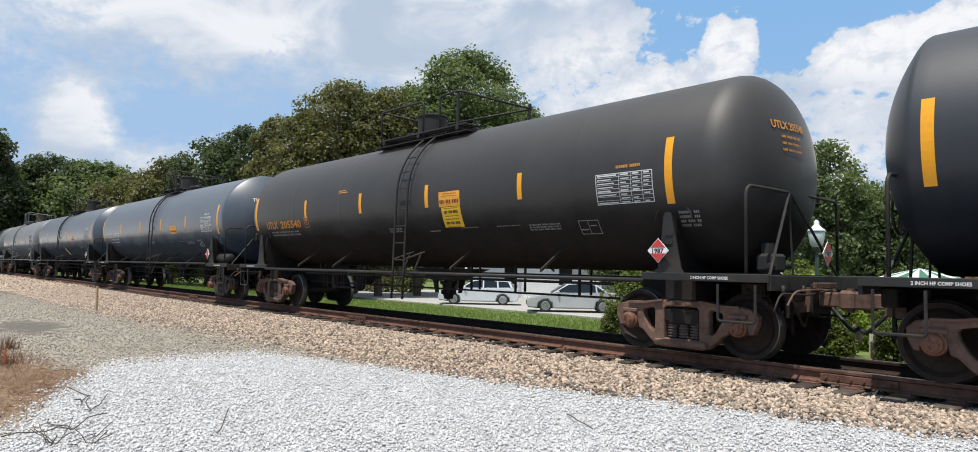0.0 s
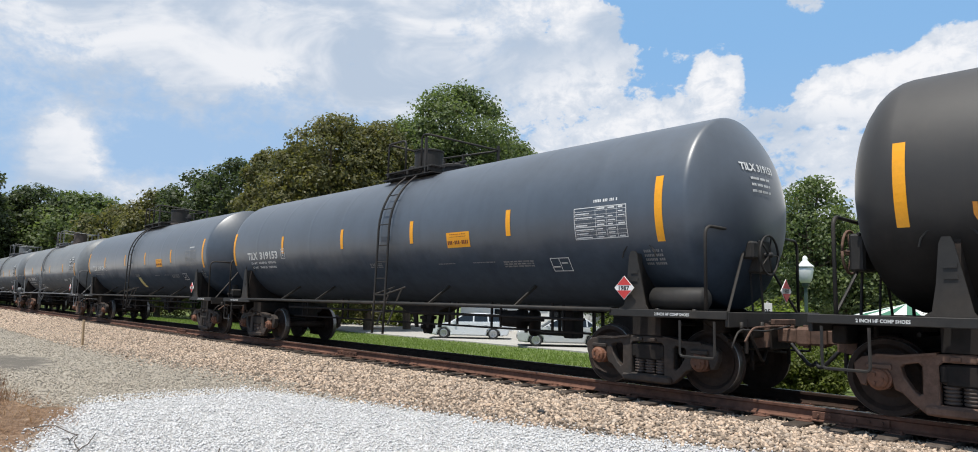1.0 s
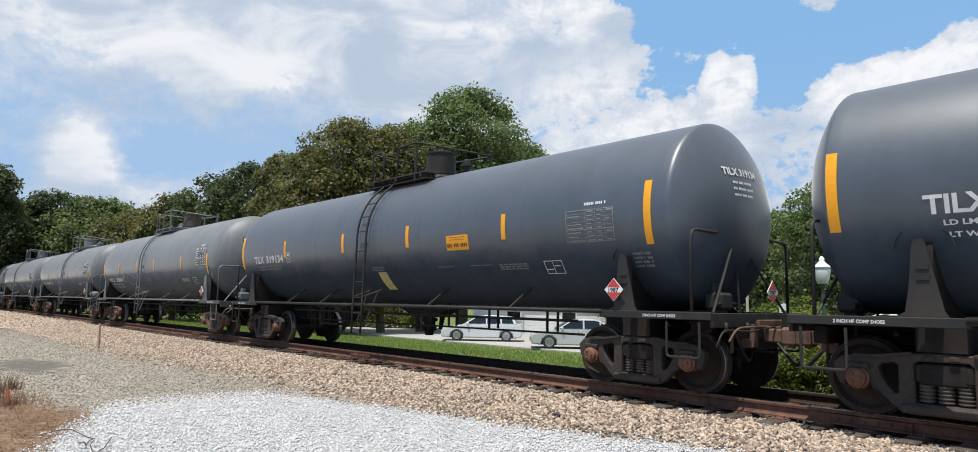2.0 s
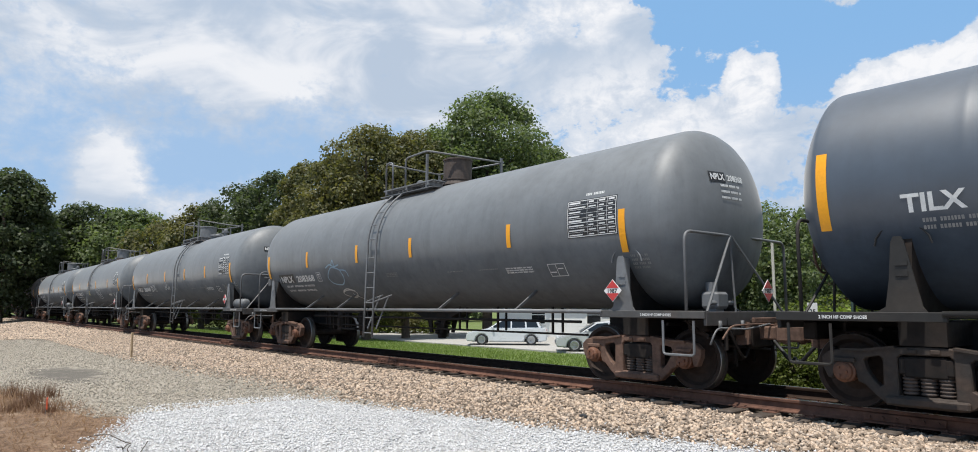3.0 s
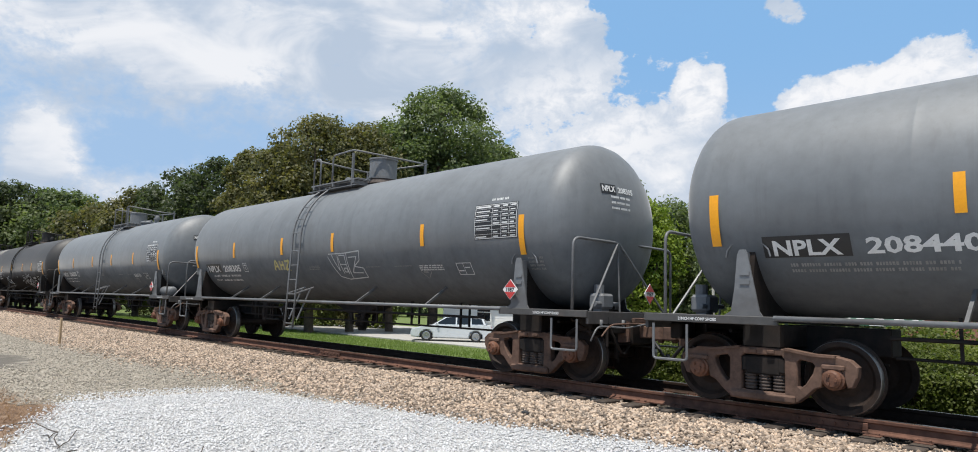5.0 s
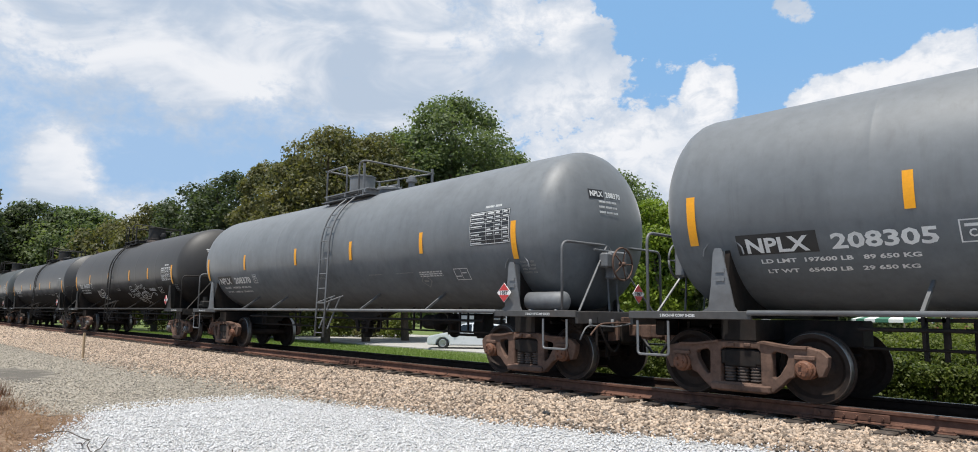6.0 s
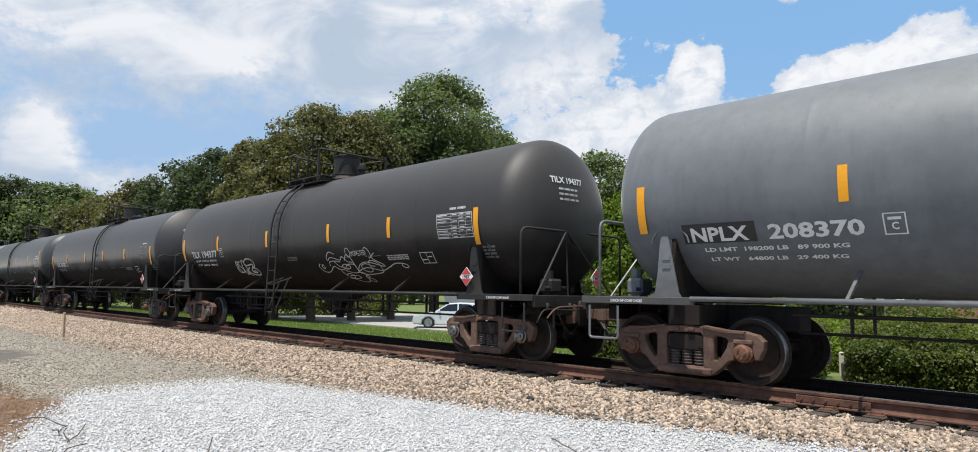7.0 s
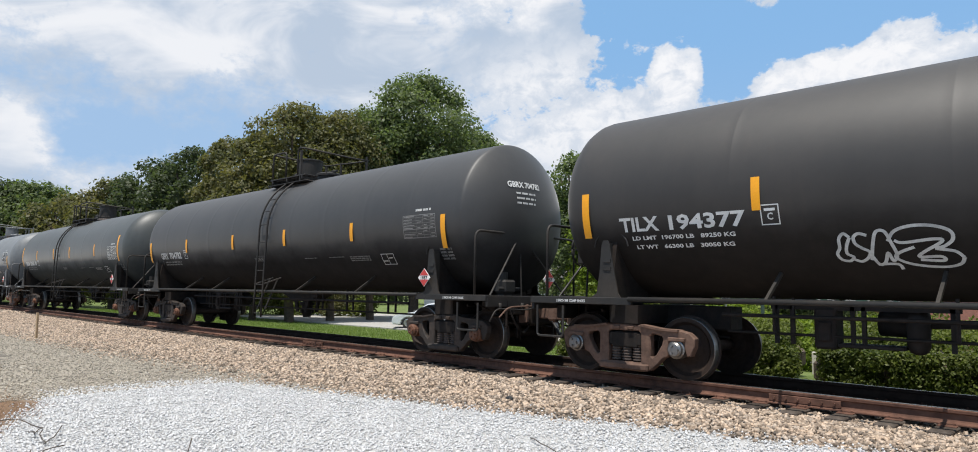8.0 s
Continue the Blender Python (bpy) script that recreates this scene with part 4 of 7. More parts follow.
def build_draft_gear(bm):
    """Yoke housing, cross levers and brackets crowded behind the coupler."""
    soft_box(bm, 8.02, 0, 0.80, 0.60, 0.56, 0.34, 0.03)
    soft_box(bm, 7.60, 0, 0.66, 0.30, 0.80, 0.16, 0.02)
    soft_box(bm, 8.30, -0.62, 0.94, 0.16, 0.34, 0.22, 0.02)
    soft_box(bm, 8.26, 0.66, 0.94, 0.18, 0.40, 0.24, 0.02)
    soft_box(bm, 7.86, -0.82, 0.98, 0.34, 0.22, 0.20, 0.03)
    for x, y, z0, z1 in ((8.20, -0.46, 0.40, 1.05), (8.12, -0.30, 0.34, 0.95), (8.34, 0.42, 0.42, 1.0), (7.92, 0.58, 0.36, 1.05), (8.36, -0.94, 0.62, 1.1)):
        soft_box(bm, x, y, (z0 + z1) / 2, 0.05, 0.04, z1 - z0, 0.008)
    rod(bm, (8.15, -1.10, 0.80), (7.95, 0.90, 0.72), 0.022, 6)
    rod(bm, (8.30, -0.95, 0.70), (8.22, 0.75, 0.56), 0.018, 6)
    tube(bm, rounded([(8.34, -0.90, 1.00), (8.42, -0.72, 0.62), (8.36, -0.46, 0.46), (8.30, -0.20, 0.66)], 0.14, 4), 0.020, 6)


def build_hose(bm):
    tube(bm, rounded([(8.40, 0.22, 0.80), (8.55, 0.25, 0.62), (8.78, 0.12, 0.42), (8.90, 0.02, 0.50)], 0.16, 5), 0.028, 7)


def build_end_rail(bm):
    tube(bm, rounded([(8.06, -1.47, 1.19), (8.06, -1.47, 2.36), (8.10, 0.0, 2.36), (8.06, 1.47, 2.36), (8.06, 1.47, 1.19)], 0.16, 5), 0.024, 8)


def build_rail_brace(bm):
    rod(bm, (8.10, -0.30, 2.35), (8.30, -1.32, 1.18), 0.020, 6)
    rod(bm, (8.10, -0.26, 2.35), (8.30, 0.85, 1.18), 0.020, 6)
    rod(bm, (8.08, -0.28, 2.35), (8.14, -0.28, 1.18), 0.016, 6)


def build_step(bm):
    tube(bm, rounded([(-0.26, -1.53, 1.05), (-0.26, -1.53, 0.56), (0.26, -1.53, 0.56), (0.26, -1.53, 1.05)], 0.05, 3), 0.019, 6)


def build_reservoir(bm):
    lathe(bm, [(-0.46, 0.03), (-0.45, 0.11), (-0.40, 0.165), (0.40, 0.165), (0.45, 0.11), (0.46, 0.03)], "x", 20)
    for x in (-0.3, 0.3):
        box(bm, x, 0, -0.17, 0.05, 0.26, 0.06)


def build_brake_wheel(bm):
    ring = [(0.0, 0.29 * math.cos(i * math.tau / 20), 0.29 * math.sin(i * math.tau / 20)) for i in range(21)]
    tube(bm, ring, 0.018, 6)
    for i in range(5):
        a = i * math.tau / 5
        rod(bm, (0, 0, 0), (0.0, 0.28 * math.cos(a), 0.28 * math.sin(a)), 0.013, 5)
    rod(bm, (-0.16, 0, 0), (0.05, 0, 0), 0.04, 8)


def build_brake_box(bm):
    soft_box(bm, -0.16, 0.02, -0.02, 0.20, 0.42, 0.50, 0.03)
    soft_box(bm, -0.14, -0.30, 0.06, 0.18, 0.20, 0.26, 0.03)
    rod(bm, (-0.14, 0.0, -0.25), (-0.10, 0.0, -0.95), 0.02, 6)
    rod(bm, (-0.20, 0.28, 0.22), (-0.20, -0.55, 0.24), 0.02, 6)


def build_brake_valve(bm):
    soft_box(bm, 0, 0, 0.20, 0.30, 0.34, 0.26, 0.04)
    rod(bm, (-0.05, 0, 0.30), (-0.05, 0, 0.48), 0.09, 10)
    rod(bm, (0.10, -0.30, 0.16), (0.10, 0.36, 0.16), 0.035, 8)
    box(bm, 0, 0, 0.04, 0.16, 0.22, 0.10)


def build_rigging_pipe(bm):
    rod(bm, (-5.4, -0.62, 0.74), (5.4, -0.62, 0.74), 0.020, 6)
    rod(bm, (-5.4, -0.80, 0.98), (5.4, -0.80, 0.98), 0.026, 6)


def build_hanger(bm):
    box(bm, 0, -0.72, 1.00, 0.034, 0.04, 0.50)
    box(bm, 0.26, -0.72, 1.00, 0.030, 0.04, 0.46)


def build_brake_cylinder(bm):
    lathe(bm, [(-0.35, 0.05), (-0.32, 0.16), (0.12, 0.17), (0.14, 0.21), (0.20, 0.21), (0.21, 0.05), (0.75, 0.03)], "x", 16, (0, -0.25, 0.92))


def build_valve_portion(bm):
    soft_box(bm, -4.08, -0.48, 0.84, 0.27, 0.34, 0.54, 0.03)
    soft_box(bm, -4.08, -0.66, 0.80, 0.16, 0.06, 0.26, 0.02)


def build_belly_reservoir(bm):
    lathe(bm, [(0.56, 0.04), (0.59, 0.10), (0.66, 0.13), (1.02, 0.13), (1.09, 0.10), (1.12, 0.04)], "z", 14, (-3.06, -0.45, 0))


def build_equipment_rack(bm):
    soft_box(bm, -3.55, -0.50, 0.63, 0.75, 0.30, 0.05, 0.01)
    for x in (-4.71, -4.50, -3.75, -3.62, -2.67):
        box(bm, x, -0.60, 0.87, 0.05, 0.05, 0.52)
    box(bm, -3.68, -0.60, 1.10, 2.2, 0.05, 0.05)


def build_outlet(bm):
    lathe(bm, [(-0.62, 0.10), (-0.50, 0.13), (-0.30, 0.15), (-0.28, 0.20), (-0.22, 0.20), (-0.20, 0.12), (0.16, 0.12)], "z", 18)
    soft_box(bm, 0, 0, -0.46, 0.10, 0.40, 0.10, 0.02)


def build_outlet_skid(bm):
    """The sloping steel skid that guards the bottom outlet, flush with the belly of the tank."""
    keel = [(-1.20, 0.16), (-0.78, 0.04), (-0.42, -0.11), (0.42, -0.11), (0.78, 0.04), (1.20, 0.16)]
    slab(bm, keel, -0.20, 0.20)
    for y in (-0.17, 0.17):
        slab(bm, [(-0.36, -0.11), (-0.20, -0.11), (-0.16, -0.40), (-0.26, -0.40)], y - 0.02, y + 0.02)
        slab(bm, [(0.20, -0.11), (0.36, -0.11), (0.26, -0.40), (0.16, -0.40)], y - 0.02, y + 0.02)


def build_side_brace(bm):
    bm2 = [(0, -1.50, 1.15), (0, -1.50, 1.20), (0, -0.94, 1.585), (0, -0.94, 1.525)]
    a = [bm.verts.new((p[0] - 0.02, p[1], p[2])) for p in bm2]
    b = [bm.verts.new((p[0] + 0.02, p[1], p[2])) for p in bm2]
    bm.faces.new(a), bm.faces.new(b[::-1])
    for i in range(4):
        bm.faces.new((a[i], b[i], b[(i + 1) % 4], a[(i + 1) % 4]))
    bmesh.ops.recalc_face_normals(bm, faces=bm.faces)


def pierced_plate(bm, outline, holes, y0, y1, bevel=0.014):
    """A cast plate in the x, z plane with openings right through it and softened edges."""
    edges = []
    for loop in (outline, *holes):
        vs = [bm.verts.new((x, y0, z)) for x, z in loop]
        edges += [bm.edges.new((vs[i], vs[(i + 1) % len(vs)])) for i in range(len(vs))]
    faces = [g for g in bmesh.ops.triangle_fill(bm, use_beauty=True, use_dissolve=False, edges=edges)["geom"] if isinstance(g, bmesh.types.BMFace)]
    rims = {e for e in edges}
    got = bmesh.ops.extrude_face_region(bm, geom=faces)
    moved = [g for g in got["geom"] if isinstance(g, bmesh.types.BMVert)]
    bmesh.ops.translate(bm, verts=moved, vec=(0, y1 - y0, 0))
    bmesh.ops.recalc_face_normals(bm, faces=bm.faces)
    sharp = [e for e in bm.edges if len(e.link_faces) == 2 and abs(e.calc_face_angle(0.0) - math.pi / 2) < 0.05 and abs(e.verts[0].co.y - e.verts[1].co.y) < 1e-4]
    bmesh.ops.bevel(bm, geom=sharp, offset=bevel, segments=1, affect="EDGES")


def build_side_frame(bm):
    half = [(0.0, 0.79), (0.42, 0.775), (0.66, 0.735), (0.92, 0.735), (1.08, 0.70), (1.17, 0.62), (1.16, 0.50), (1.10, 0.37), (1.04, 0.36), (1.01, 0.46), (0.97, 0.545), (0.89, 0.575),
            (0.81, 0.545), (0.77, 0.46), (0.74, 0.345), (0.66, 0.31), (0.55, 0.20), (0.45, 0.12), (0.34, 0.09)]
    outline = half + [(-x, z) for x, z in half[:0:-1]]
    gap = [(0.45, 0.63), (0.49, 0.665), (0.64, 0.635), (0.665, 0.60), (0.64, 0.50), (0.55, 0.36), (0.49, 0.31), (0.455, 0.33)]
    nest = [(0.29, 0.22), (0.29, 0.65), (0.25, 0.69), (-0.25, 0.69), (-0.29, 0.65), (-0.29, 0.22)]
    pierced_plate(bm, outline, (gap, [(-x, z) for x, z in gap][::-1], nest), -1.085, -0.955)
    # top flange, spring shelf, journal lugs
    for s in (-1, 1):
        slab(bm, [(s * 0.30, 0.765), (s * 0.64, 0.715), (s * 0.92, 0.712), (s * 0.92, 0.742), (s * 0.66, 0.745), (s * 0.30, 0.795)], -1.125, -0.93)
        soft_box(bm, s * 0.89, -1.03, 0.60, 0.27, 0.20, 0.06, 0.012)
    soft_box(bm, 0, -1.02, 0.155, 0.86, 0.24, 0.10, 0.02)
    for x in (-0.12, 0.12):
        soft_box(bm, x, -1.10, 0.735, 0.10, 0.03, 0.05, 0.008)


def build_spring(bm):
    line = [(0.25, 0.02)]
    for i in range(6):
        z = 0.25 + i * 0.042
        line += [(z, 0.062), (z + 0.010, 0.088), (z + 0.028, 0.088), (z + 0.038, 0.062)]
    line.append((0.505, 0.02))
    lathe(bm, line, "z", 12)


def build_bolster(bm):
    soft_box(bm, 0, 0, 0.60, 0.40, 1.80, 0.22, 0.03)
    soft_box(bm, 0, -0.97, 0.55, 0.46, 0.20, 0.24, 0.02)
    soft_box(bm, 0, 0.97, 0.55, 0.46, 0.20, 0.24, 0.02)
    rod(bm, (0, 0, 0.70), (0, 0, 0.84), 0.22, 14)
    for s in (-1, 1):
        soft_box(bm, 0, s * 0.905, 0.40, 0.66, 0.05, 0.52, 0.015)
        for x in (-0.245, 0.245):
            soft_box(bm, x, s * 1.0, 0.56, 0.10, 0.14, 0.20, 0.02)


def build_brake_beam(bm):
    soft_box(bm, 0.40, 0, 0.40, 0.09, 1.42, 0.10, 0.01)
    for y in (-0.74, 0.74):
        soft_box(bm, 0.415, y, 0.42, 0.06, 0.11, 0.34, 0.015)


def build_bearing(bm):
    lathe(bm, [(-1.19, 0.02), (-1.185, 0.085), (-1.165, 0.11), (-1.12, 0.115), (-1.11, 0.135), (-0.96, 0.135), (-0.93, 0.10)], "y", 18)
    for i in range(3):
        a = i * math.tau / 3
        rod(bm, (0.058 * math.cos(a), -1.215, 0.058 * math.sin(a)), (0.058 * math.cos(a), -1.17, 0.058 * math.sin(a)), 0.022, 6)


def wheelset_mesh():
    if "wheelset" in CACHE:
        return CACHE["wheelset"]
    bm = bmesh.new()
    line = [(-0.835, 0.03), (-0.84, 0.115), (-0.825, 0.13), (-0.785, 0.17), (-0.755, 0.24), (-0.765, 0.345), (-0.80, 0.375), (-0.822, 0.392), (-0.824, 0.448), (-0.815, 0.4575),
            (-0.715, 0.4615), (-0.704, 0.486), (-0.688, 0.488), (-0.682, 0.40), (-0.70, 0.365), (-0.72, 0.24), (-0.70, 0.17), (-0.66, 0.13), (-0.655, 0.09)]
    lathe(bm, line, "y", 40)
    lathe(bm, [(-y, r) for y, r in line], "y", 40)
    rod(bm, (0, -0.95, 0), (0, 0.95, 0), 0.085, 14)
    for f in bm.faces:
        rs = [math.hypot(v.co.x, v.co.z) for v in f.verts]
        f.material_index = 1 if min(rs) > 0.445 and max(rs) < 0.475 else 0
    me = mesh_from("wheelset", bm, False)
    me.materials.append(None)
    me.materials.append(M["tread"])
    CACHE["wheelset"] = me
    return me


WHEELSETS = []


def add_truck(car, x, frame_mat, cap_mat):
    truck = new("truck")
    truck.parent = car
    truck.location = (x, 0, 0)
    turned = pose(0, 0, 0, 0, 0, 180)
    for m in (None, turned):
        hang("side_frame", stock("side_frame", build_side_frame), frame_mat, truck, m)
        for dx in (-0.19, 0.0, 0.19):
            base = pose(dx, -0.975, -0.02)
            hang("spring", stock("spring", build_spring, True), M["spring_steel"], truck, base if m is None else m @ base)
        for dx in (-0.889, 0.889):
            base = pose(dx, 0, 0.4575)
            hang("bearing", stock("bearing", build_bearing), cap_mat, truck, base if m is None else m @ base)
    hang("bolster", stock("bolster", build_bolster), M["underside"], truck)
    for m in (None, turned):
        hang("brake_beam", stock("brake_beam", build_brake_beam), M["underside"], truck, m)
    for dx in (-0.889, 0.889):
        ob = hang("wheelset", wheelset_mesh(), M["wheel"], truck, pose(dx, 0, 0.4575))
        WHEELSETS.append((ob, dx))


def on_side(uv, x, z, lift=0.005):
    """Lays a flat drawing on the side of the tank, its middle at x, z."""
    mid = math.asin((z - TANK_Z) / TANK_R)
    out = []
    for u, v in uv:
        a = mid + v / TANK_R
        r = TANK_R + lift
        out.append((x + u, -r * math.cos(a), TANK_Z + r * math.sin(a)))
    return out


def dished(r, barrel):
    """How far out the flatter, sharp-rimmed head of a jacketed tank reaches at radius r."""
    return barrel + 0.56 * (1 - (min(r, TANK_R) / TANK_R) ** 2.3)


def on_head(uv, y, z, lift=0.008, barrel=0.0):
    if barrel:
        return [(dished(math.hypot(y + u, z + v - TANK_Z), barrel) + lift, y + u, z + v) for u, v in uv]
    return [(head_x(y + u, z + v) + lift, y + u, z + v) for u, v in uv]


def decal(car, name, drawing, x, z, material, label="", lift=0.005, head=False):
    uv, faces = drawing
    verts = on_head(uv, x, z, lift + 0.008, car["jacket"]) if head else on_side(uv, x, z, lift)
    ob = hang(name, raw_mesh(name, verts, faces), material, car, None, label)
    if name.split("_")[-1] in ("rows", "row", "notice", "title", "data", "writing", "bar", "table", "graffiti"):
        tagged(ob, kind="stuff")
    return ob


def patch(w, h, n=6):
    verts, faces = [], []
    for i in range(n + 1):
        v = -h / 2 + h * i / n
        verts += [(-w / 2, v), (w / 2, v)]
    for i in range(n):
        faces.append((2 * i, 2 * i + 1, 2 * i + 3, 2 * i + 2))
    return verts, faces


def outline_box(w, h, t=0.016, extra=()):
    verts, faces = [], []
    quad(verts, faces, -w / 2, -h / 2, w / 2, -h / 2 + t)
    quad(verts, faces, -w / 2, h / 2 - t, w / 2, h / 2)
    for i in range(4):
        v0, v1 = -h / 2 + t + (h - 2 * t) * i / 4, -h / 2 + t + (h - 2 * t) * (i + 1) / 4
        quad(verts, faces, -w / 2, v0, -w / 2 + t, v1)
        quad(verts, faces, w / 2 - t, v0, w / 2, v1)
    for u0, v0, u1, v1 in extra:
        quad(verts, faces, u0, v0, u1, v1)
    return verts, faces


def test_table(w, h, rng):
    """The ruled table of tank tests: frame, rules and rows of small writing."""
    verts, faces = outline_box(w, h, 0.012)
    rows = 8
    for i in range(1, rows):
        v = h / 2 - h * i / rows
        quad(verts, faces, -w / 2, v, w / 2, v + (0.012 if i == 5 else 0.005))
    for u in (-0.08, 0.13, 0.32):
        for i in range(rows):
            quad(verts, faces, u * w, h / 2 - h * (i + 1) / rows, u * w + 0.006, h / 2 - h * i / rows)
    for i in range(rows):
        v = h / 2 - h * (i + 0.78) / rows
        for u0, u1 in ((-0.47, -0.10), (-0.05, 0.11), (0.16, 0.30), (0.35, 0.48)):
            if rng.random() < 0.85:
                e = u0 + (u1 - u0) * rng.uniform(0.6, 1.0)
                quad(verts, faces, u0 * w, v + 0.1 * h / rows, e * w, v + (0.46 if i in (0, 4) else 0.36) * h / rows)
    return verts, faces


def brush(strokes, width):
    """Sprayed lines: smooth ribbons through the points of each stroke."""
    verts, faces = [], []
    for pts in strokes:
        line = []
        p = [pts[0]] + list(pts) + [pts[-1]]
        for i in range(1, len(p) - 2):
            for s in range(6):
                f = s / 6
                line.append(tuple(0.5 * (2 * p[i][c] + (p[i + 1][c] - p[i - 1][c]) * f + (2 * p[i - 1][c] - 5 * p[i][c] + 4 * p[i + 1][c] - p[i + 2][c]) * f * f
                                         + (3 * p[i][c] - p[i - 1][c] - 3 * p[i + 1][c] + p[i + 2][c]) * f ** 3) for c in (0, 1)))
        line.append(tuple(p[-1]))
        for i, (u, v) in enumerate(line):
            a, b = line[max(0, i - 1)], line[min(len(line) - 1, i + 1)]
            dx, dy = b[0] - a[0], b[1] - a[1]
            d = math.hypot(dx, dy) or 1.0
            k = len(verts)
            verts += [(u - dy / d * width / 2, v + dx / d * width / 2), (u + dy / d * width / 2, v - dx / d * width / 2)]
            if i:
                faces.append((k - 2, k - 1, k + 1, k))
    return verts, faces


def knot(seed, w, h, loops, points=7):
    """A hurried tag: strokes that wander to the right with kinks and small loops."""
    rng = random.Random(seed)
    out = []
    for i in range(loops):
        u = -w / 2 + w * i / loops + rng.uniform(-0.1, 0.1) * w / loops
        v = rng.uniform(-0.25, 0.25) * h
        a = rng.uniform(-1.2, 1.2)
        line = []
        for j in range(points + 3):
            line.append((u, max(-h * 0.55, min(h * 0.55, v))))
            a += rng.choice((-1, 1)) * rng.uniform(0.4, 1.7)
            step = rng.uniform(0.18, 0.42) * h
            u += math.cos(a) * step * 0.9 + 0.05 * w / loops
            v = v * 0.75 + math.sin(a) * step
        out.append(line)
    return out


def placard(car, m):
    """Diamond hazard placard in its holder."""
    bm = bmesh.new()
    box(bm, 0, 0, 0, 0.25, 0.010, 0.25, pose(0, 0, 0, 0, 45, 0))
    plate = hang("placard", mesh_from("placard", bm), M["white_sign"], car, m, "diamond hazard placard, red and white")
    bm = bmesh.new()
    for s in (-1, 1):
        slab(bm, [(-0.127, s * 0.040), (0.127, s * 0.040), (0.0, s * 0.167)], -0.0085, -0.0055)
    part("red_field", bm, M["red_sign"], plate)
    uv, faces = fitted_letters("1987", 0.19, 0.066)
    hang("number_mark", raw_mesh("number_mark", [(u, -0.0075, v - 0.035) for u, v in uv], faces), M["black_panel"], plate)


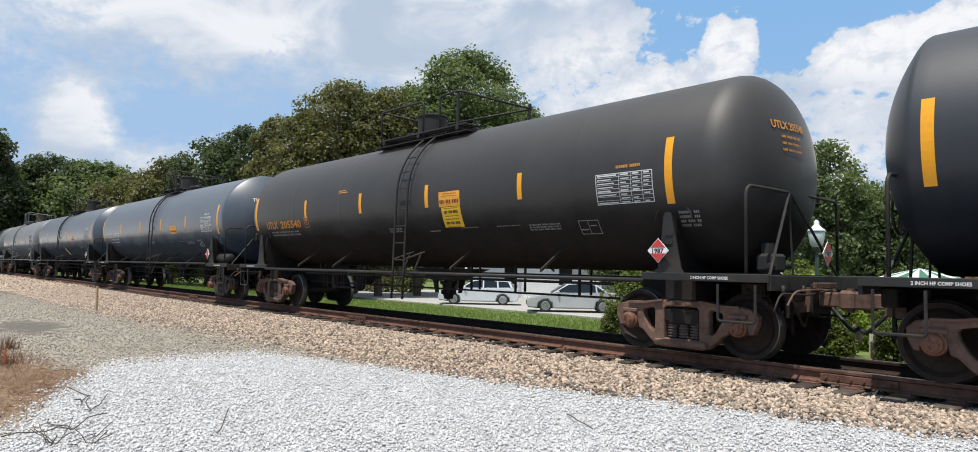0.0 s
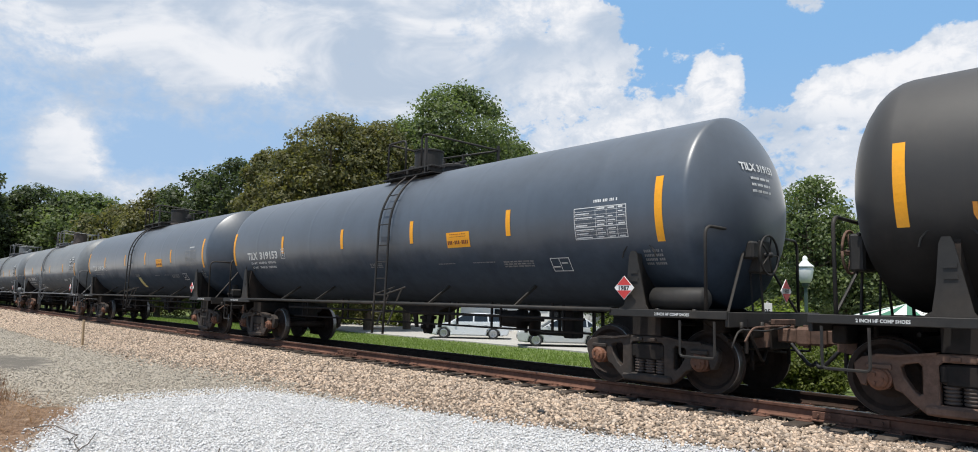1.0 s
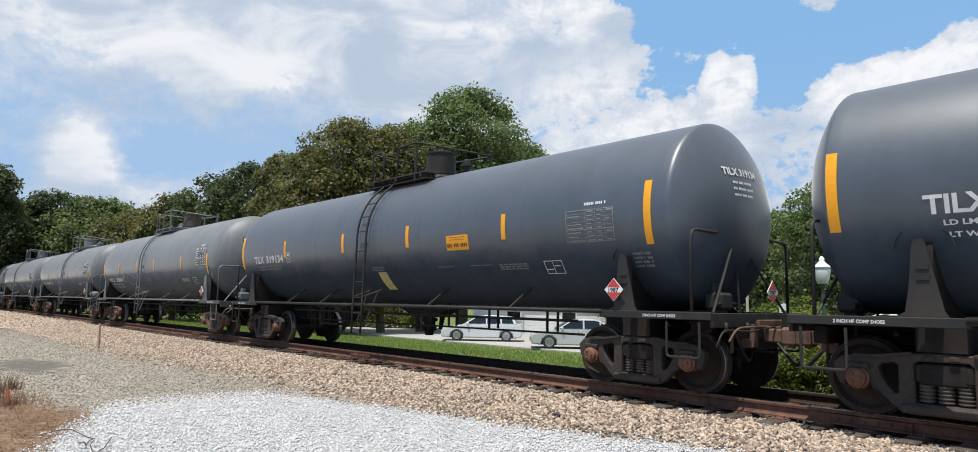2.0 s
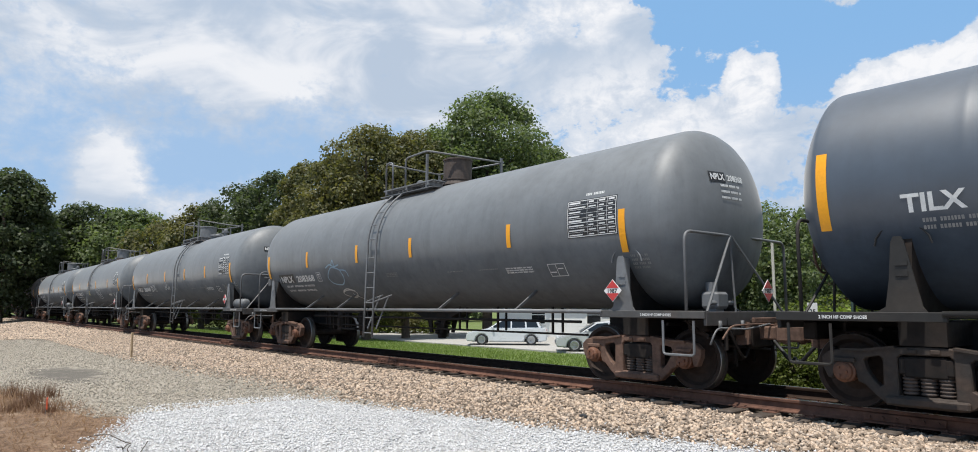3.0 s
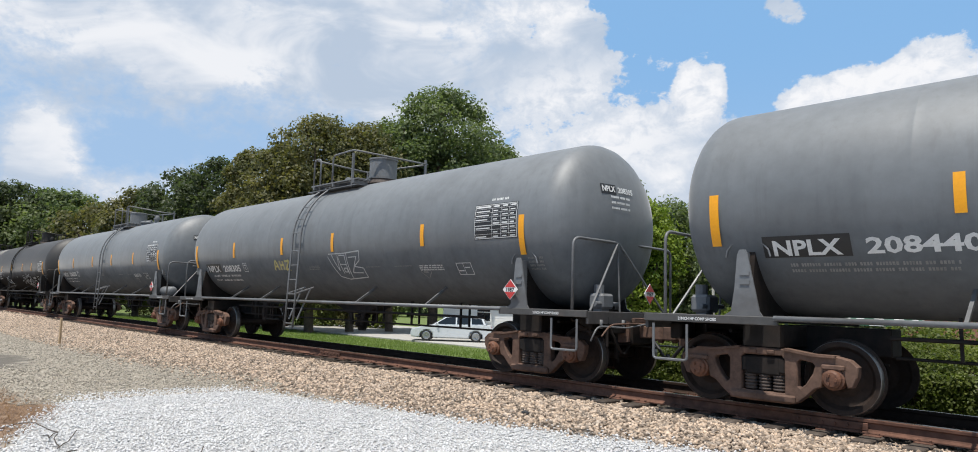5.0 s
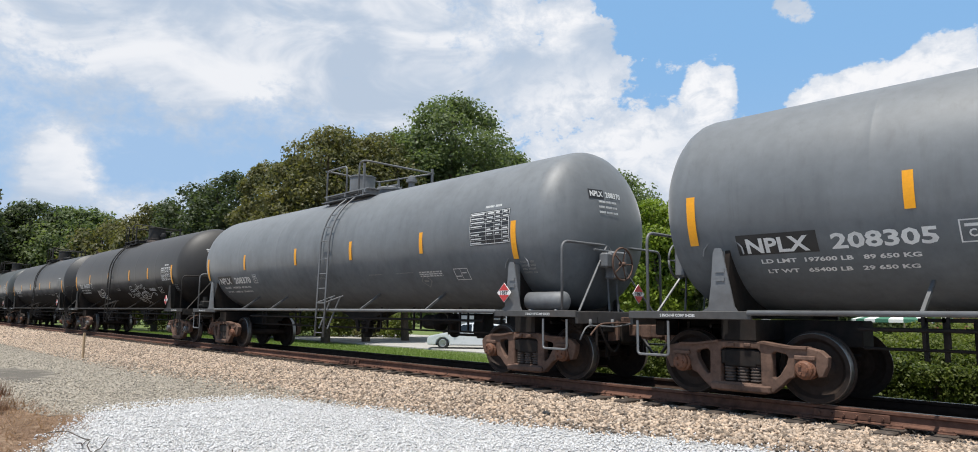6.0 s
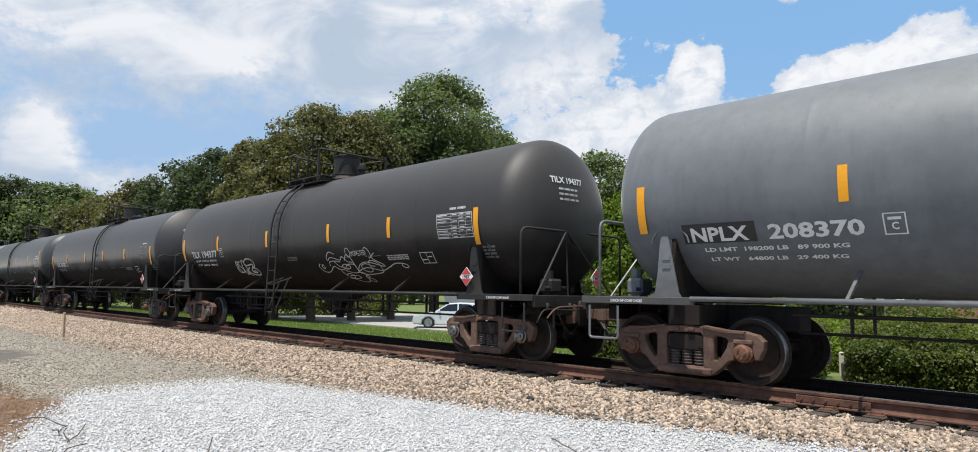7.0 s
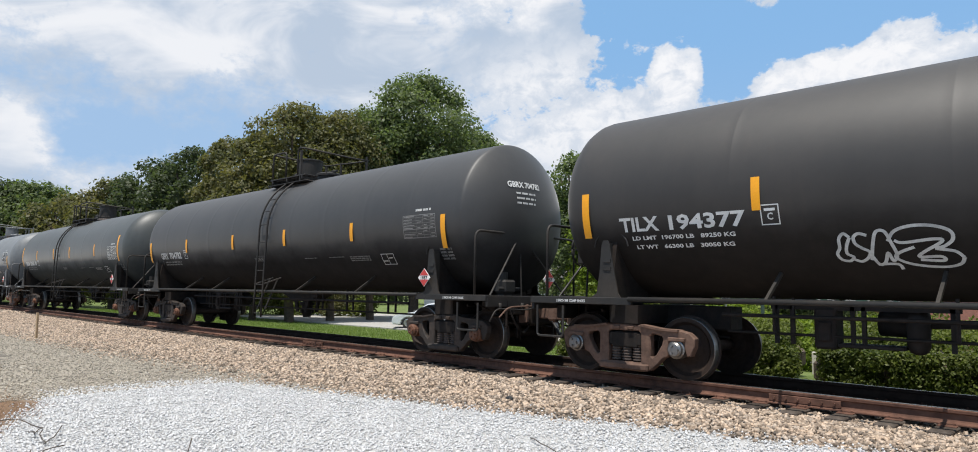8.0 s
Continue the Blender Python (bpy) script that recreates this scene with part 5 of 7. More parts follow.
def make_tank_car(spec):
    rng = random.Random(100 + spec["k"])
    car = new("tank_car")
    tagged(car, spec["label"], "tank car", "coupled tank cars")
    car["jacket"] = spec.get("jacket", 0.0)
    fit = M[spec["fit"]]
    if spec.get("jacket"):
        size = spec["jacket"]
        rear = spec.get("rear", size)
        hang("tank", stock("jacketed_tank_%d_%d" % (round(size * 100), round(rear * 100)), lambda bm: build_jacketed(bm, size, rear), True), M[spec["paint"]], car)
    else:
        hang("tank", stock("tank", build_tank, True), M[spec["paint"]], car)
    # safety strips
    long_mesh = CACHE.setdefault("long_strip", raw_mesh("long_strip", on_side(patch(0.13, 0.98, 10)[0], 0, 2.66), patch(0.13, 0.98, 10)[1]))
    short_mesh = CACHE.setdefault("short_strip", raw_mesh("short_strip", on_side(patch(0.115, 0.47)[0], 0, 2.66), patch(0.115, 0.47)[1]))
    for x in spec["long"]:
        hang("reflective_strip", long_mesh, M["yellow"], car, pose(x, 0, spec["dz"]), "tall yellow reflective strip")
    for x in spec["short"]:
        hang("reflective_strip", short_mesh, M["yellow"], car, pose(x, 0, spec["dz"]), "short yellow reflective strip")
    # ladder on the near side, walkway, guard rail and fittings on top
    xl, bx = spec["ladder"], spec["bonnet"]
    ladder = new("ladder")
    ladder.parent, ladder.location = car, (xl, 0, 0)
    for s in (-1, 1):
        hang("ladder_rail", stock("ladder_rail", build_ladder_rail, True), fit, ladder, pose(s * 0.20, 0, 0))
    for i in range(6):
        hang("rung", stock("rung", build_rung), fit, ladder, pose(0, -1.65 + 0.01 * i, 0.62 + i * 0.36))
    for i in range(5):
        a = radians(6 + i * 13)
        hang("rung", stock("rung", build_rung), fit, ladder, pose(0, -1.60 * math.cos(a), TANK_Z + 1.60 * math.sin(a)))
    bm = bmesh.new()
    for s in (-1, 1):
        rod(bm, (s * 0.20, -1.64, 1.35), (s * 0.20 + 0.24, -1.28, 1.52), 0.020, 6)
        rod(bm, (s * 0.20 + 0.20, -1.34, 1.50), (s * 0.20 + 0.05, -1.58, 0.72), 0.020, 6)
    part("ladder_brace", bm, fit, ladder)
    wx = (spec["rails"][0] + spec["rails"][1]) / 2 + 0.1 if "rails" in spec else xl + spec["shift"]
    span = spec["rails"][1] - spec["rails"][0] + 0.35 if "rails" in spec else 2.35
    hang("under_plate", stock("under_plate", build_under_plate), fit, car, pose(wx, 0.0, 4.06) @ Matrix.Diagonal((span / 2.35, 1, 1, 1)))
    hang("walkway", stock("walkway", build_walkway), fit, car, pose(wx, 0, 4.22) @ Matrix.Diagonal((span / 2.35, 1, 1, 1)))
    x0, xp, xe = spec.get("rails", (wx - 1.1, wx + 0.75, wx + 1.5))
    wx = (x0 + xp) / 2
    low, top = 4.02, 4.94
    for name, line in (("guard_rail", [(x0, -0.86, low), (x0, -0.86, top), (x0 + (xl - 0.30 - x0 if xl - 0.30 - x0 > 0.25 else 0.25), -0.86, top), (xl - 0.30 if xl - 0.30 - x0 > 0.25 else x0 + 0.25, -0.86, low + 0.1)]),
                       ("guard_rail", [(xl + 0.30, -0.86, low + 0.1), (xl + 0.30, -0.86, top), (xp, -0.86, top + 0.03), (xe, 0.35, top - 0.16), (xe, 0.86, top - 0.16)]),
                       ("guard_rail", [(x0, -0.86, top), (x0 - 0.05, 0.86, top - 0.05), (xe, 0.86, top - 0.16)])):
        bm = bmesh.new()
        tube(bm, rounded(line, 0.13, 4), 0.024, 7)
        part(name, bm, fit, car, smooth=True)
    for px, py in ((xp, -0.86), (xe, 0.80), (wx, 0.86), (x0, 0.84)):
        bm = bmesh.new()
        box(bm, px, py, (low + top) / 2 - 0.02, 0.05, 0.05, top - low - 0.06)
        part("rail_post", bm, fit, car)
    top_z = TANK_Z + TANK_R - 0.02
    hang("bonnet", stock("bonnet", build_bonnet, False), M["rust_stain"] if spec["k"] == 3 else fit, car, pose(bx, 0.0, top_z + 0.12), "round protective valve housing")
    bm = bmesh.new()
    lathe(bm, [(0, 0.42), (0.16, 0.36), (0.17, 0.2)], "z", 24, (bx, 0, top_z))
    part("bonnet_base", bm, M["rust_stain"], car)
    hang("manway", stock("manway", build_manway), M["fittings_black"] if spec["fit"] == "fittings_black" else fit, car, pose(spec.get("manway", bx + (-1.05 if bx > xl else 1.1)), 0.05, top_z))
    hang("valve", stock("valve", build_valve), fit, car, pose(spec.get("valve", bx + (0.85 if bx > xl else -0.80)), 0.1, top_z + 0.02))
    # long pipes and the braces that hold them
    for s in (-1, 1):
        bm = bmesh.new()
        rod(bm, (-6.5, s * 1.52, spec.get("pipe", 1.17)), (6.5, s * 1.52, spec.get("pipe", 1.17)), 0.034, 10)
        part("side_pipe", bm, fit, car, smooth=True)
    for x in (-4.5, -2.65, 1.95, 4.4):
        hang("side_brace", stock("side_brace", build_side_brace), fit, car, pose(x, 0, 0))
        hang("side_brace", stock("side_brace", build_side_brace), fit, car, pose(x, 0, 0, 0, 0, 180))
    hang("rigging_pipe", stock("rigging_pipe", build_rigging_pipe), M["underside"], car)
    for x in (-4.7, -2.6, 1.7, 3.0, 4.6):
        hang("hanger", stock("hanger", build_hanger), M["underside"], car, pose(x, 0, 0))
    belly = pose(0, 0, 0) if spec["b"] < 0 else pose(0, 0, 0, 0, 0, 180)
    hang("valve_portion", stock("valve_portion", build_valve_portion), M["underside"], car, belly, "grimy brake control valve")
    hang("belly_reservoir", stock("belly_reservoir", build_belly_reservoir, True), M["underside"], car, belly, "grimy upright air reservoir")
    hang("equipment_rack", stock("equipment_rack", build_equipment_rack), M["underside"], car, belly)
    hang("brake_cylinder", stock("brake_cylinder", build_brake_cylinder, True), M["underside"], car, pose(3.2 * spec["b"], 0, 0))
    hang("bottom_outlet", stock("bottom_outlet", build_outlet), M["underside"], car, pose(0.05, 0, 1.10))
    hang("outlet_skid", stock("outlet_skid", build_outlet_skid), M["underside"], car, pose(0.05, 0, 1.02))
    # the two ends
    for e in (1, -1):
        m = pose(0, 0, 0) if e > 0 else pose(0, 0, 0, 0, 0, 180)
        hang("saddle", stock("saddle", build_saddle), M["underside"], car, pose(e * TRUCK_AT, 0, 0))
        for s in (-1, 1):
            turn = pose(e * 6.9, 0, 0) if s < 0 else pose(e * 6.9, 0, 0, 0, 0, 180)
            hang("gusset", stock("gusset", build_gusset), fit, car, turn)
            if s < 0:
                hang("saddle_edge", stock("saddle_edge", build_saddle_pad), fit, car, turn)
            hang("sill_step", stock("sill_step", build_step), fit, car, pose(e * 7.95, 0, 0) if s < 0 else pose(e * 7.95, 0, 0, 0, 0, 180))
        hang("end_deck", stock("end_deck", build_deck), M["deck_grey"] if spec["panel"] else fit, car, m)
        hang("stub_sill", stock("stub_sill", build_stub_sill), M["underside"], car, m)
        hang("coupler", stock("coupler", build_coupler), M["frame_rust"], car, m)
        hang("air_hose", stock("air_hose", build_hose, True), M["trim"], car, m)
        hang("draft_gear", stock("draft_gear", build_draft_gear), M["underside"], car, m, "grimy draft gear and levers")
        hang("train_line", stock("train_line", build_train_line), M["underside"], car, m)
        hang("uncoupling_lever", stock("uncoupling_lever", build_lever, True), fit, car, m)
        hang("striker_plate", stock("striker_plate", build_striker_plate), M["frame_rust"], car, m)
        hang("brake_rod", stock("brake_rod", build_rod_set), M["underside"], car, m)
        hang("end_rail", stock("end_rail", build_end_rail, True), fit, car, m)
        hang("rail_brace", stock("rail_brace", build_rail_brace), fit, car, m)
        uv, faces = fitted_letters("2 INCH HF COMP SHOES", 0.56, 0.040)
        tagged(hang("shoe_mark", raw_mesh("shoe_mark", [(e * 7.55 + u, -1.5235, 1.11 + v) for u, v in uv], faces), M["white_letter"], car), kind="stuff")
        if e > 0:
            placard(car, pose(6.78, -1.565, 1.50))
            placard(car, pose(8.42, 0.20, 1.50, 0, 0, 90))
        add_truck(car, e * TRUCK_AT, M[spec["truck"]], M["tread" if spec["k"] == 7 else "cap_rust"])
    b = spec["b"]
    bm_at = pose(0, 0, 0) if b > 0 else pose(0, 0, 0, 0, 0, 180)
    if spec["k"] in (1, 4, 6):
        hang("air_reservoir", stock("air_reservoir", build_reservoir, True), fit, car, pose(b * 7.50, -1.22, 1.35))
    hang("brake_wheel", stock("brake_wheel", build_brake_wheel, True), M["frame_rust"] if spec["k"] % 2 == 0 else fit, car, bm_at @ pose(8.34, -0.15 * b, 2.02))
    hang("brake_housing", stock("brake_housing", build_brake_box), fit, car, bm_at @ pose(8.34, -0.15 * b, 2.02))
    hang("brake_valve", stock("brake_valve", build_brake_valve), fit, car, pose(-b * 7.95, -0.55, 1.15))
    # stencils
    ink = M[spec["ink"]]
    x0, x1, z0 = spec["mark_x0"], spec["mark_x1"], spec["mark_z"]
    words = spec.get("mark")
    if words and spec["panel"]:
        w = (x1 - x0)
        decal(car, "mark_panel", patch(w * 0.46, 0.29), x0 + w * 0.20, z0 + 0.11, M["black_panel"], "black stencil panel", 0.003)
        decal(car, "reporting_mark", fitted_letters(words[0], w * 0.36, 0.20), x0 + w * 0.205, z0 + 0.01, M["faded_letter"] if spec["k"] == 9 else ink, lift=0.007)
        decal(car, "car_number", fitted_letters(words[1], w * 0.50, 0.20), x0 + w * 0.75, z0 + 0.01, ink, lift=0.007)
        decal(car, "end_panel", patch(0.34, 0.17), -0.52, 3.28, M["black_panel"], "black stencil panel", 0.003, True)
        decal(car, "end_mark", fitted_letters(words[0], 0.29, 0.10), -0.52, 3.235, ink, head=True, lift=0.007)
        decal(car, "end_number", fitted_letters(words[1], 0.42, 0.10), -0.10, 3.235, ink, head=True, lift=0.007)
    elif words:
        w = x1 - x0
        decal(car, "reporting_mark", fitted_letters(words[0], w * 0.335, 0.205), x0 + w * 0.168, z0, ink, lift=0.007)
        decal(car, "car_number", fitted_letters(words[1], w * 0.58, 0.205), x0 + w * 0.71, z0, ink, lift=0.007)
        decal(car, "end_mark", fitted_letters(words[0] + " " + words[1], 0.82, 0.115), -0.25, 3.26, ink, head=True, lift=0.007)
    else:
        decal(car, "reporting_mark", bars(1, x1 - x0, 0.20, rng, 0.0), (x0 + x1) / 2, z0 + 0.1, ink)
    decal(car, "end_data", bars(3, 0.50, 0.29, rng, 0.62), -0.24, 3.02, ink, head=True)
    weights = spec.get("weights")
    if weights:
        for i, row in enumerate(weights):
            decal(car, "weight_writing", fitted_letters(row, (x1 - x0) * (0.82 if i == 0 else 0.78), 0.062), (x0 + x1) / 2, z0 - 0.13 - i * 0.125, M["white_letter"] if spec["k"] in (1, 3, 4, 5, 6, 7) else M["faded_letter"], lift=0.006)
    else:
        decal(car, "weight_writing", bars(2, (x1 - x0) * 0.8, 0.17, rng), (x0 + x1) / 2, z0 - 0.16, M["faded_letter"])
    bx0 = x1 + 0.32
    decal(car, "plate_box", outline_box(0.24, 0.27, 0.015, [(-0.07, 0.05, 0.07, 0.085)]), bx0, z0 + 0.11, ink)
    decal(car, "plate_letter", fitted_letters("C", 0.075, 0.09), bx0, z0 + 0.05, ink, lift=0.006)
    tx0, tx1, tz0, tz1 = spec["table"]
    if spec["panel"]:
        decal(car, "table_panel", patch(tx1 - tx0 + 0.03, tz1 - tz0 + 0.03), (tx0 + tx1) / 2, (tz0 + tz1) / 2, M["black_panel"], "black stencil panel", 0.003)
    decal(car, "test_table", test_table(tx1 - tx0, tz1 - tz0, rng), (tx0 + tx1) / 2, (tz0 + tz1) / 2, M["white_letter"] if spec["k"] not in (2, 8) else M["faded_letter"], "ruled table of small stencilled test dates", 0.006)
    decal(car, "table_title", bars(1, 0.45, 0.045, rng, 0.0), tx0 + 0.62, tz1 + 0.09, ink)
    decal(car, "notice_box", outline_box(0.42, 0.26, 0.012, [(-0.02, -0.12, -0.01, 0.12), (-0.19, -0.05, -0.04, -0.03), (0.02, 0.02, 0.15, 0.04)]), 5.28, 1.90, M["white_letter"] if spec["k"] not in (0,) else M["faded_letter"])
    for x, z, w, h, r in ((2.3, 1.98, 0.55, 0.03, 1), (3.4, 1.98, 0.62, 0.03, 1), (4.3, 1.93, 0.75, 0.14, 3), (7.15, 1.95, 0.34, 0.28, 4), (-0.2, 2.0, 0.5, 0.12, 3)):
        decal(car, "small_notice", bars(r, w, h, rng, 0.4), x, z, M["white_letter"] if x == 4.3 and (spec["panel"] or spec["k"] == 7) else M["faded_letter"])
    for kind, *args in spec.get("extras", ()):
        if kind == "sign":
            x, z, w, h = args
            sign = decal(car, "warning_sign", patch(w, h), x, z, M[("sign_orange" if h < 0.4 else "sign_yellow") if spec["k"] == 0 else "yellow"], "yellow warning sign with small writing", 0.005)
            for v, size in (((0.36, 0.05), (0.20, 0.04), (-0.16, 0.24)) if h < 0.4 else ((0.42, 0.03), (0.25, 0.14), (0.06, 0.03), (-0.08, 0.04), (-0.26, 0.14), (-0.42, 0.03))):
                decal(car, "sign_writing", digit_bars(12, w * (0.92 if h < 0.4 else 0.72), h * size, rng) if size > 0.1 else bars(1, w * 0.7, h * size, rng, 0.0), x, z + v * h, M["sign_ink" if h < 0.4 else "black_panel"], lift=0.009)
        elif kind == "spray":
            strokes, x, z, width, mat, tag = args
            decal(car, "graffiti", brush(strokes, width), x, z, M[mat], tag, 0.009)
        elif kind == "patch":
            x, z, w, h, mat = args
            decal(car, "paint_patch", patch(w, h), x, z, M[mat], "", 0.004)
        elif kind == "diamond":
            x, z = args
            decal(car, "diamond_mark", brush(straight([[(0, 0.16), (0.17, 0), (0, -0.16), (-0.17, 0), (0, 0.16)]]), 0.016), x, z, M["faded_letter"])
            decal(car, "diamond_bar", bars(1, 0.15, 0.05, rng, 0.0), x, z, M["faded_letter"])
    return car


def letter_h(w, h):
    return [[(-w, h), (-w * 0.8, 0), (-w * 0.95, -h)], [(w * 0.7, h * 0.95), (w, 0), (w * 0.85, -h)], [(-w * 0.8, 0.05 * h), (w * 0.9, 0.1 * h)]]


def letter_z(w, h):
    return [[(-w, h), (0, h * 0.85), (w, h), (w * 0.9, h * 0.7), (0, 0), (-w, -h * 0.9), (0, -h * 0.85), (w, -h)]]


def straight(strokes):
    """Cuts strokes into straight runs, so that their corners stay sharp."""
    return [[a, b] for s in strokes for a, b in zip(s, s[1:])]


def shifted(strokes, du):
    return [[(u + du, v) for u, v in s] for s in strokes]


def ring(cx, cz, rx, rz, wob=0.0, seed=0):
    rng = random.Random(seed)
    return [(cx + rx * math.cos(a * 0.65) * (1 + rng.uniform(-wob, wob)), cz + rz * math.sin(a * 0.65) * (1 + rng.uniform(-wob, wob))) for a in range(11)]


BLOCK_TAG = straight([
    [(-0.62, 0.30), (0.0, 0.30), (0.68, 0.34)], [(-0.66, 0.24), (-0.38, -0.28), (-0.05, -0.36)], [(-0.06, -0.36), (0.72, -0.31)], [(0.68, 0.34), (0.63, 0.12), (0.36, -0.02), (0.70, -0.07), (0.72, -0.31)],
    [(-0.22, 0.22), (-0.16, -0.20)], [(0.06, 0.25), (0.04, -0.22)], [(-0.18, 0.04), (0.05, 0.03)], [(-0.18, 0.26), (0.08, 0.25)], [(0.14, 0.30), (0.10, -0.32)],
    [(0.20, 0.20), (0.54, 0.21), (0.22, -0.18), (0.62, -0.19)], [(-0.48, 0.28), (-0.30, -0.12), (-0.24, 0.26)], [(-0.10, -0.16), (0.02, -0.16), (0.02, -0.06), (-0.10, -0.06), (-0.10, -0.16)]])
BUBBLE_TAG = [[((u - 822) / 290, (545 - v) / 290) for u, v in line] for line in (
    [(690, 495), (672, 480), (655, 500), (652, 535), (640, 560), (650, 585), (675, 592), (690, 575), (672, 560), (675, 530), (690, 495)],
    [(745, 490), (720, 482), (703, 495), (705, 520), (725, 540), (745, 555), (735, 580), (712, 595), (690, 585)],
    [(745, 590), (760, 520), (775, 478), (800, 478), (815, 520), (825, 570), (810, 595), (800, 560), (785, 600), (765, 610), (745, 560)],
    [(805, 515), (830, 478), (880, 462), (940, 465), (985, 485), (990, 515), (965, 540), (940, 548), (990, 560), (1012, 585)],
    [(1012, 585), (1000, 612), (960, 625), (900, 620), (850, 605), (820, 580), (835, 560), (880, 540)])]
BUBBLE_TAG += [[((u - 822) / 290, (545 - v) / 290) for u, v in line] for line in ([(825, 512), (850, 522), (940, 512), (960, 522), (905, 560), (890, 580), (950, 580), (955, 598), (890, 592)], [(760, 610), (820, 610), (832, 635)])]
DOODLE_BODY = [
    [(-1.46, 0.14), (-1.57, 0.06), (-1.45, -0.10), (-1.2, -0.11), (-0.9, 0.05), (-0.72, -0.04), (-0.5, -0.06)],
    [(-0.66, 0.38), (-0.86, 0.44), (-1.02, 0.34), (-1.05, 0.22), (-0.85, 0.30), (-0.5, 0.22), (-0.36, 0.31), (-0.2, 0.17), (0.0, 0.13), (0.03, -0.12)],
    [(-1.04, 0.06), (-0.98, 0.18), (-0.76, 0.20), (-0.52, 0.17)], [(-0.78, 0.19), (-0.66, 0.06), (-0.44, 0.0)],
    [(-0.5, -0.08), (-0.2, -0.16), (0.02, -0.12), (0.0, 0.08), (-0.25, 0.1)], [(-0.32, 0.2), (-0.14, 0.36), (0.0, 0.22), (0.04, 0.0)]]
DOODLE_TAILS = [
    [(0.0, -0.12), (0.25, 0.08), (0.6, 0.14), (1.12, 0.02), (1.15, 0.07), (0.85, 0.22), (0.86, 0.30), (0.98, 0.36)],
    [(0.0, -0.12), (0.45, -0.01), (0.97, -0.1), (1.3, -0.02), (1.6, 0.08), (1.9, 0.07), (2.02, 0.0), (1.92, -0.04), (1.82, 0.0), (1.84, 0.06)],
    [(0.0, -0.13), (0.2, -0.2), (0.14, -0.44), (-0.1, -0.5), (-0.4, -0.38), (-0.62, -0.22), (-0.7, -0.08)],
    [(0.0, -0.14), (0.3, -0.22), (0.9, -0.17), (1.02, -0.06), (0.95, 0.12), (0.7, 0.18), (0.62, 0.06), (0.8, 0.02)],
    [(0.24, -0.2), (0.14, -0.3), (0.2, -0.46), (0.32, -0.5), (0.36, -0.42), (0.2, -0.3)], [(0.04, -0.14), (0.16, -0.16), (0.3, -0.3)]]
DOODLE_LOOPS = [ring(0.46, -0.02, 0.20, 0.12, 0.06, 51), ring(-0.46, -0.27, 0.14, 0.09, 0.1, 52), ring(-0.36, 0.03, 0.17, 0.07, 0.1, 53), ring(-0.06, 0.40, 0.09, 0.11, 0.08, 54),
                ring(-1.38, 0.05, 0.05, 0.06, 0.1, 55), ring(-0.30, 0.02, 0.09, 0.05, 0.1, 56), [(0.58, 0.42), (0.68, 0.50), (0.80, 0.42), (0.82, 0.28), (0.72, 0.24)], ring(-0.3, -0.3, 0.22, 0.06, 0.1, 57)]


def capitals(word, w, h):
    """Quick brush capitals, drawn on a two-by-two grid."""
    shapes = {"M": ["0a 0c 1b 2c 2a"], "O": ["0a 0c 2c 2a 0a"], "N": ["0a 0c 2a 2c"], "S": ["2c 0c 0b 2b 2a 0a"], "T": ["0c 2c", "1c 1a"],
              "E": ["2c 0c 0a 2a", "0b 2b"], "R": ["0a 0c 2c 2b 0b 2a"]}
    out = []
    for i, letter in enumerate(word):
        for run in shapes[letter]:
            out.append([((i - len(word) / 2 + int(q[0]) * 0.36) * w, ("abc".index(q[1]) / 2 - 0.5) * h + 0.006 * (i % 3)) for q in run.split()])
    return straight(out)


DOODLE_WORD = capitals("MONSTER", 0.088, 0.11)
BLACK = dict(paint="black_tank", fit="fittings_black", truck="frame_rust", panel=False, ink="white_letter", dz=0.0, b=-1)
GREY = dict(paint="grey_tank", fit="fittings_grey", truck="frame_rust", panel=True, ink="white_letter", dz=-0.07, b=1, table=(5.75, 6.82, 2.42, 3.04),
            mark_x0=-6.62, mark_x1=-4.32, mark_z=1.965, long=(-7.3, 6.93))
RIGHT_TOP = dict(rails=(-0.58, 0.88, 1.48), manway=0.8, ladder=0.42, bonnet=-0.12, shift=0.2, short=(-4.6, -1.5, 1.3, 4.2))
LEFT_TOP = dict(rails=(-1.32, 0.54, 1.34), manway=-0.35, valve=-1.15, ladder=-0.70, bonnet=0.62, shift=0.3, short=(-4.55, -1.66, 0.82, 4.2))
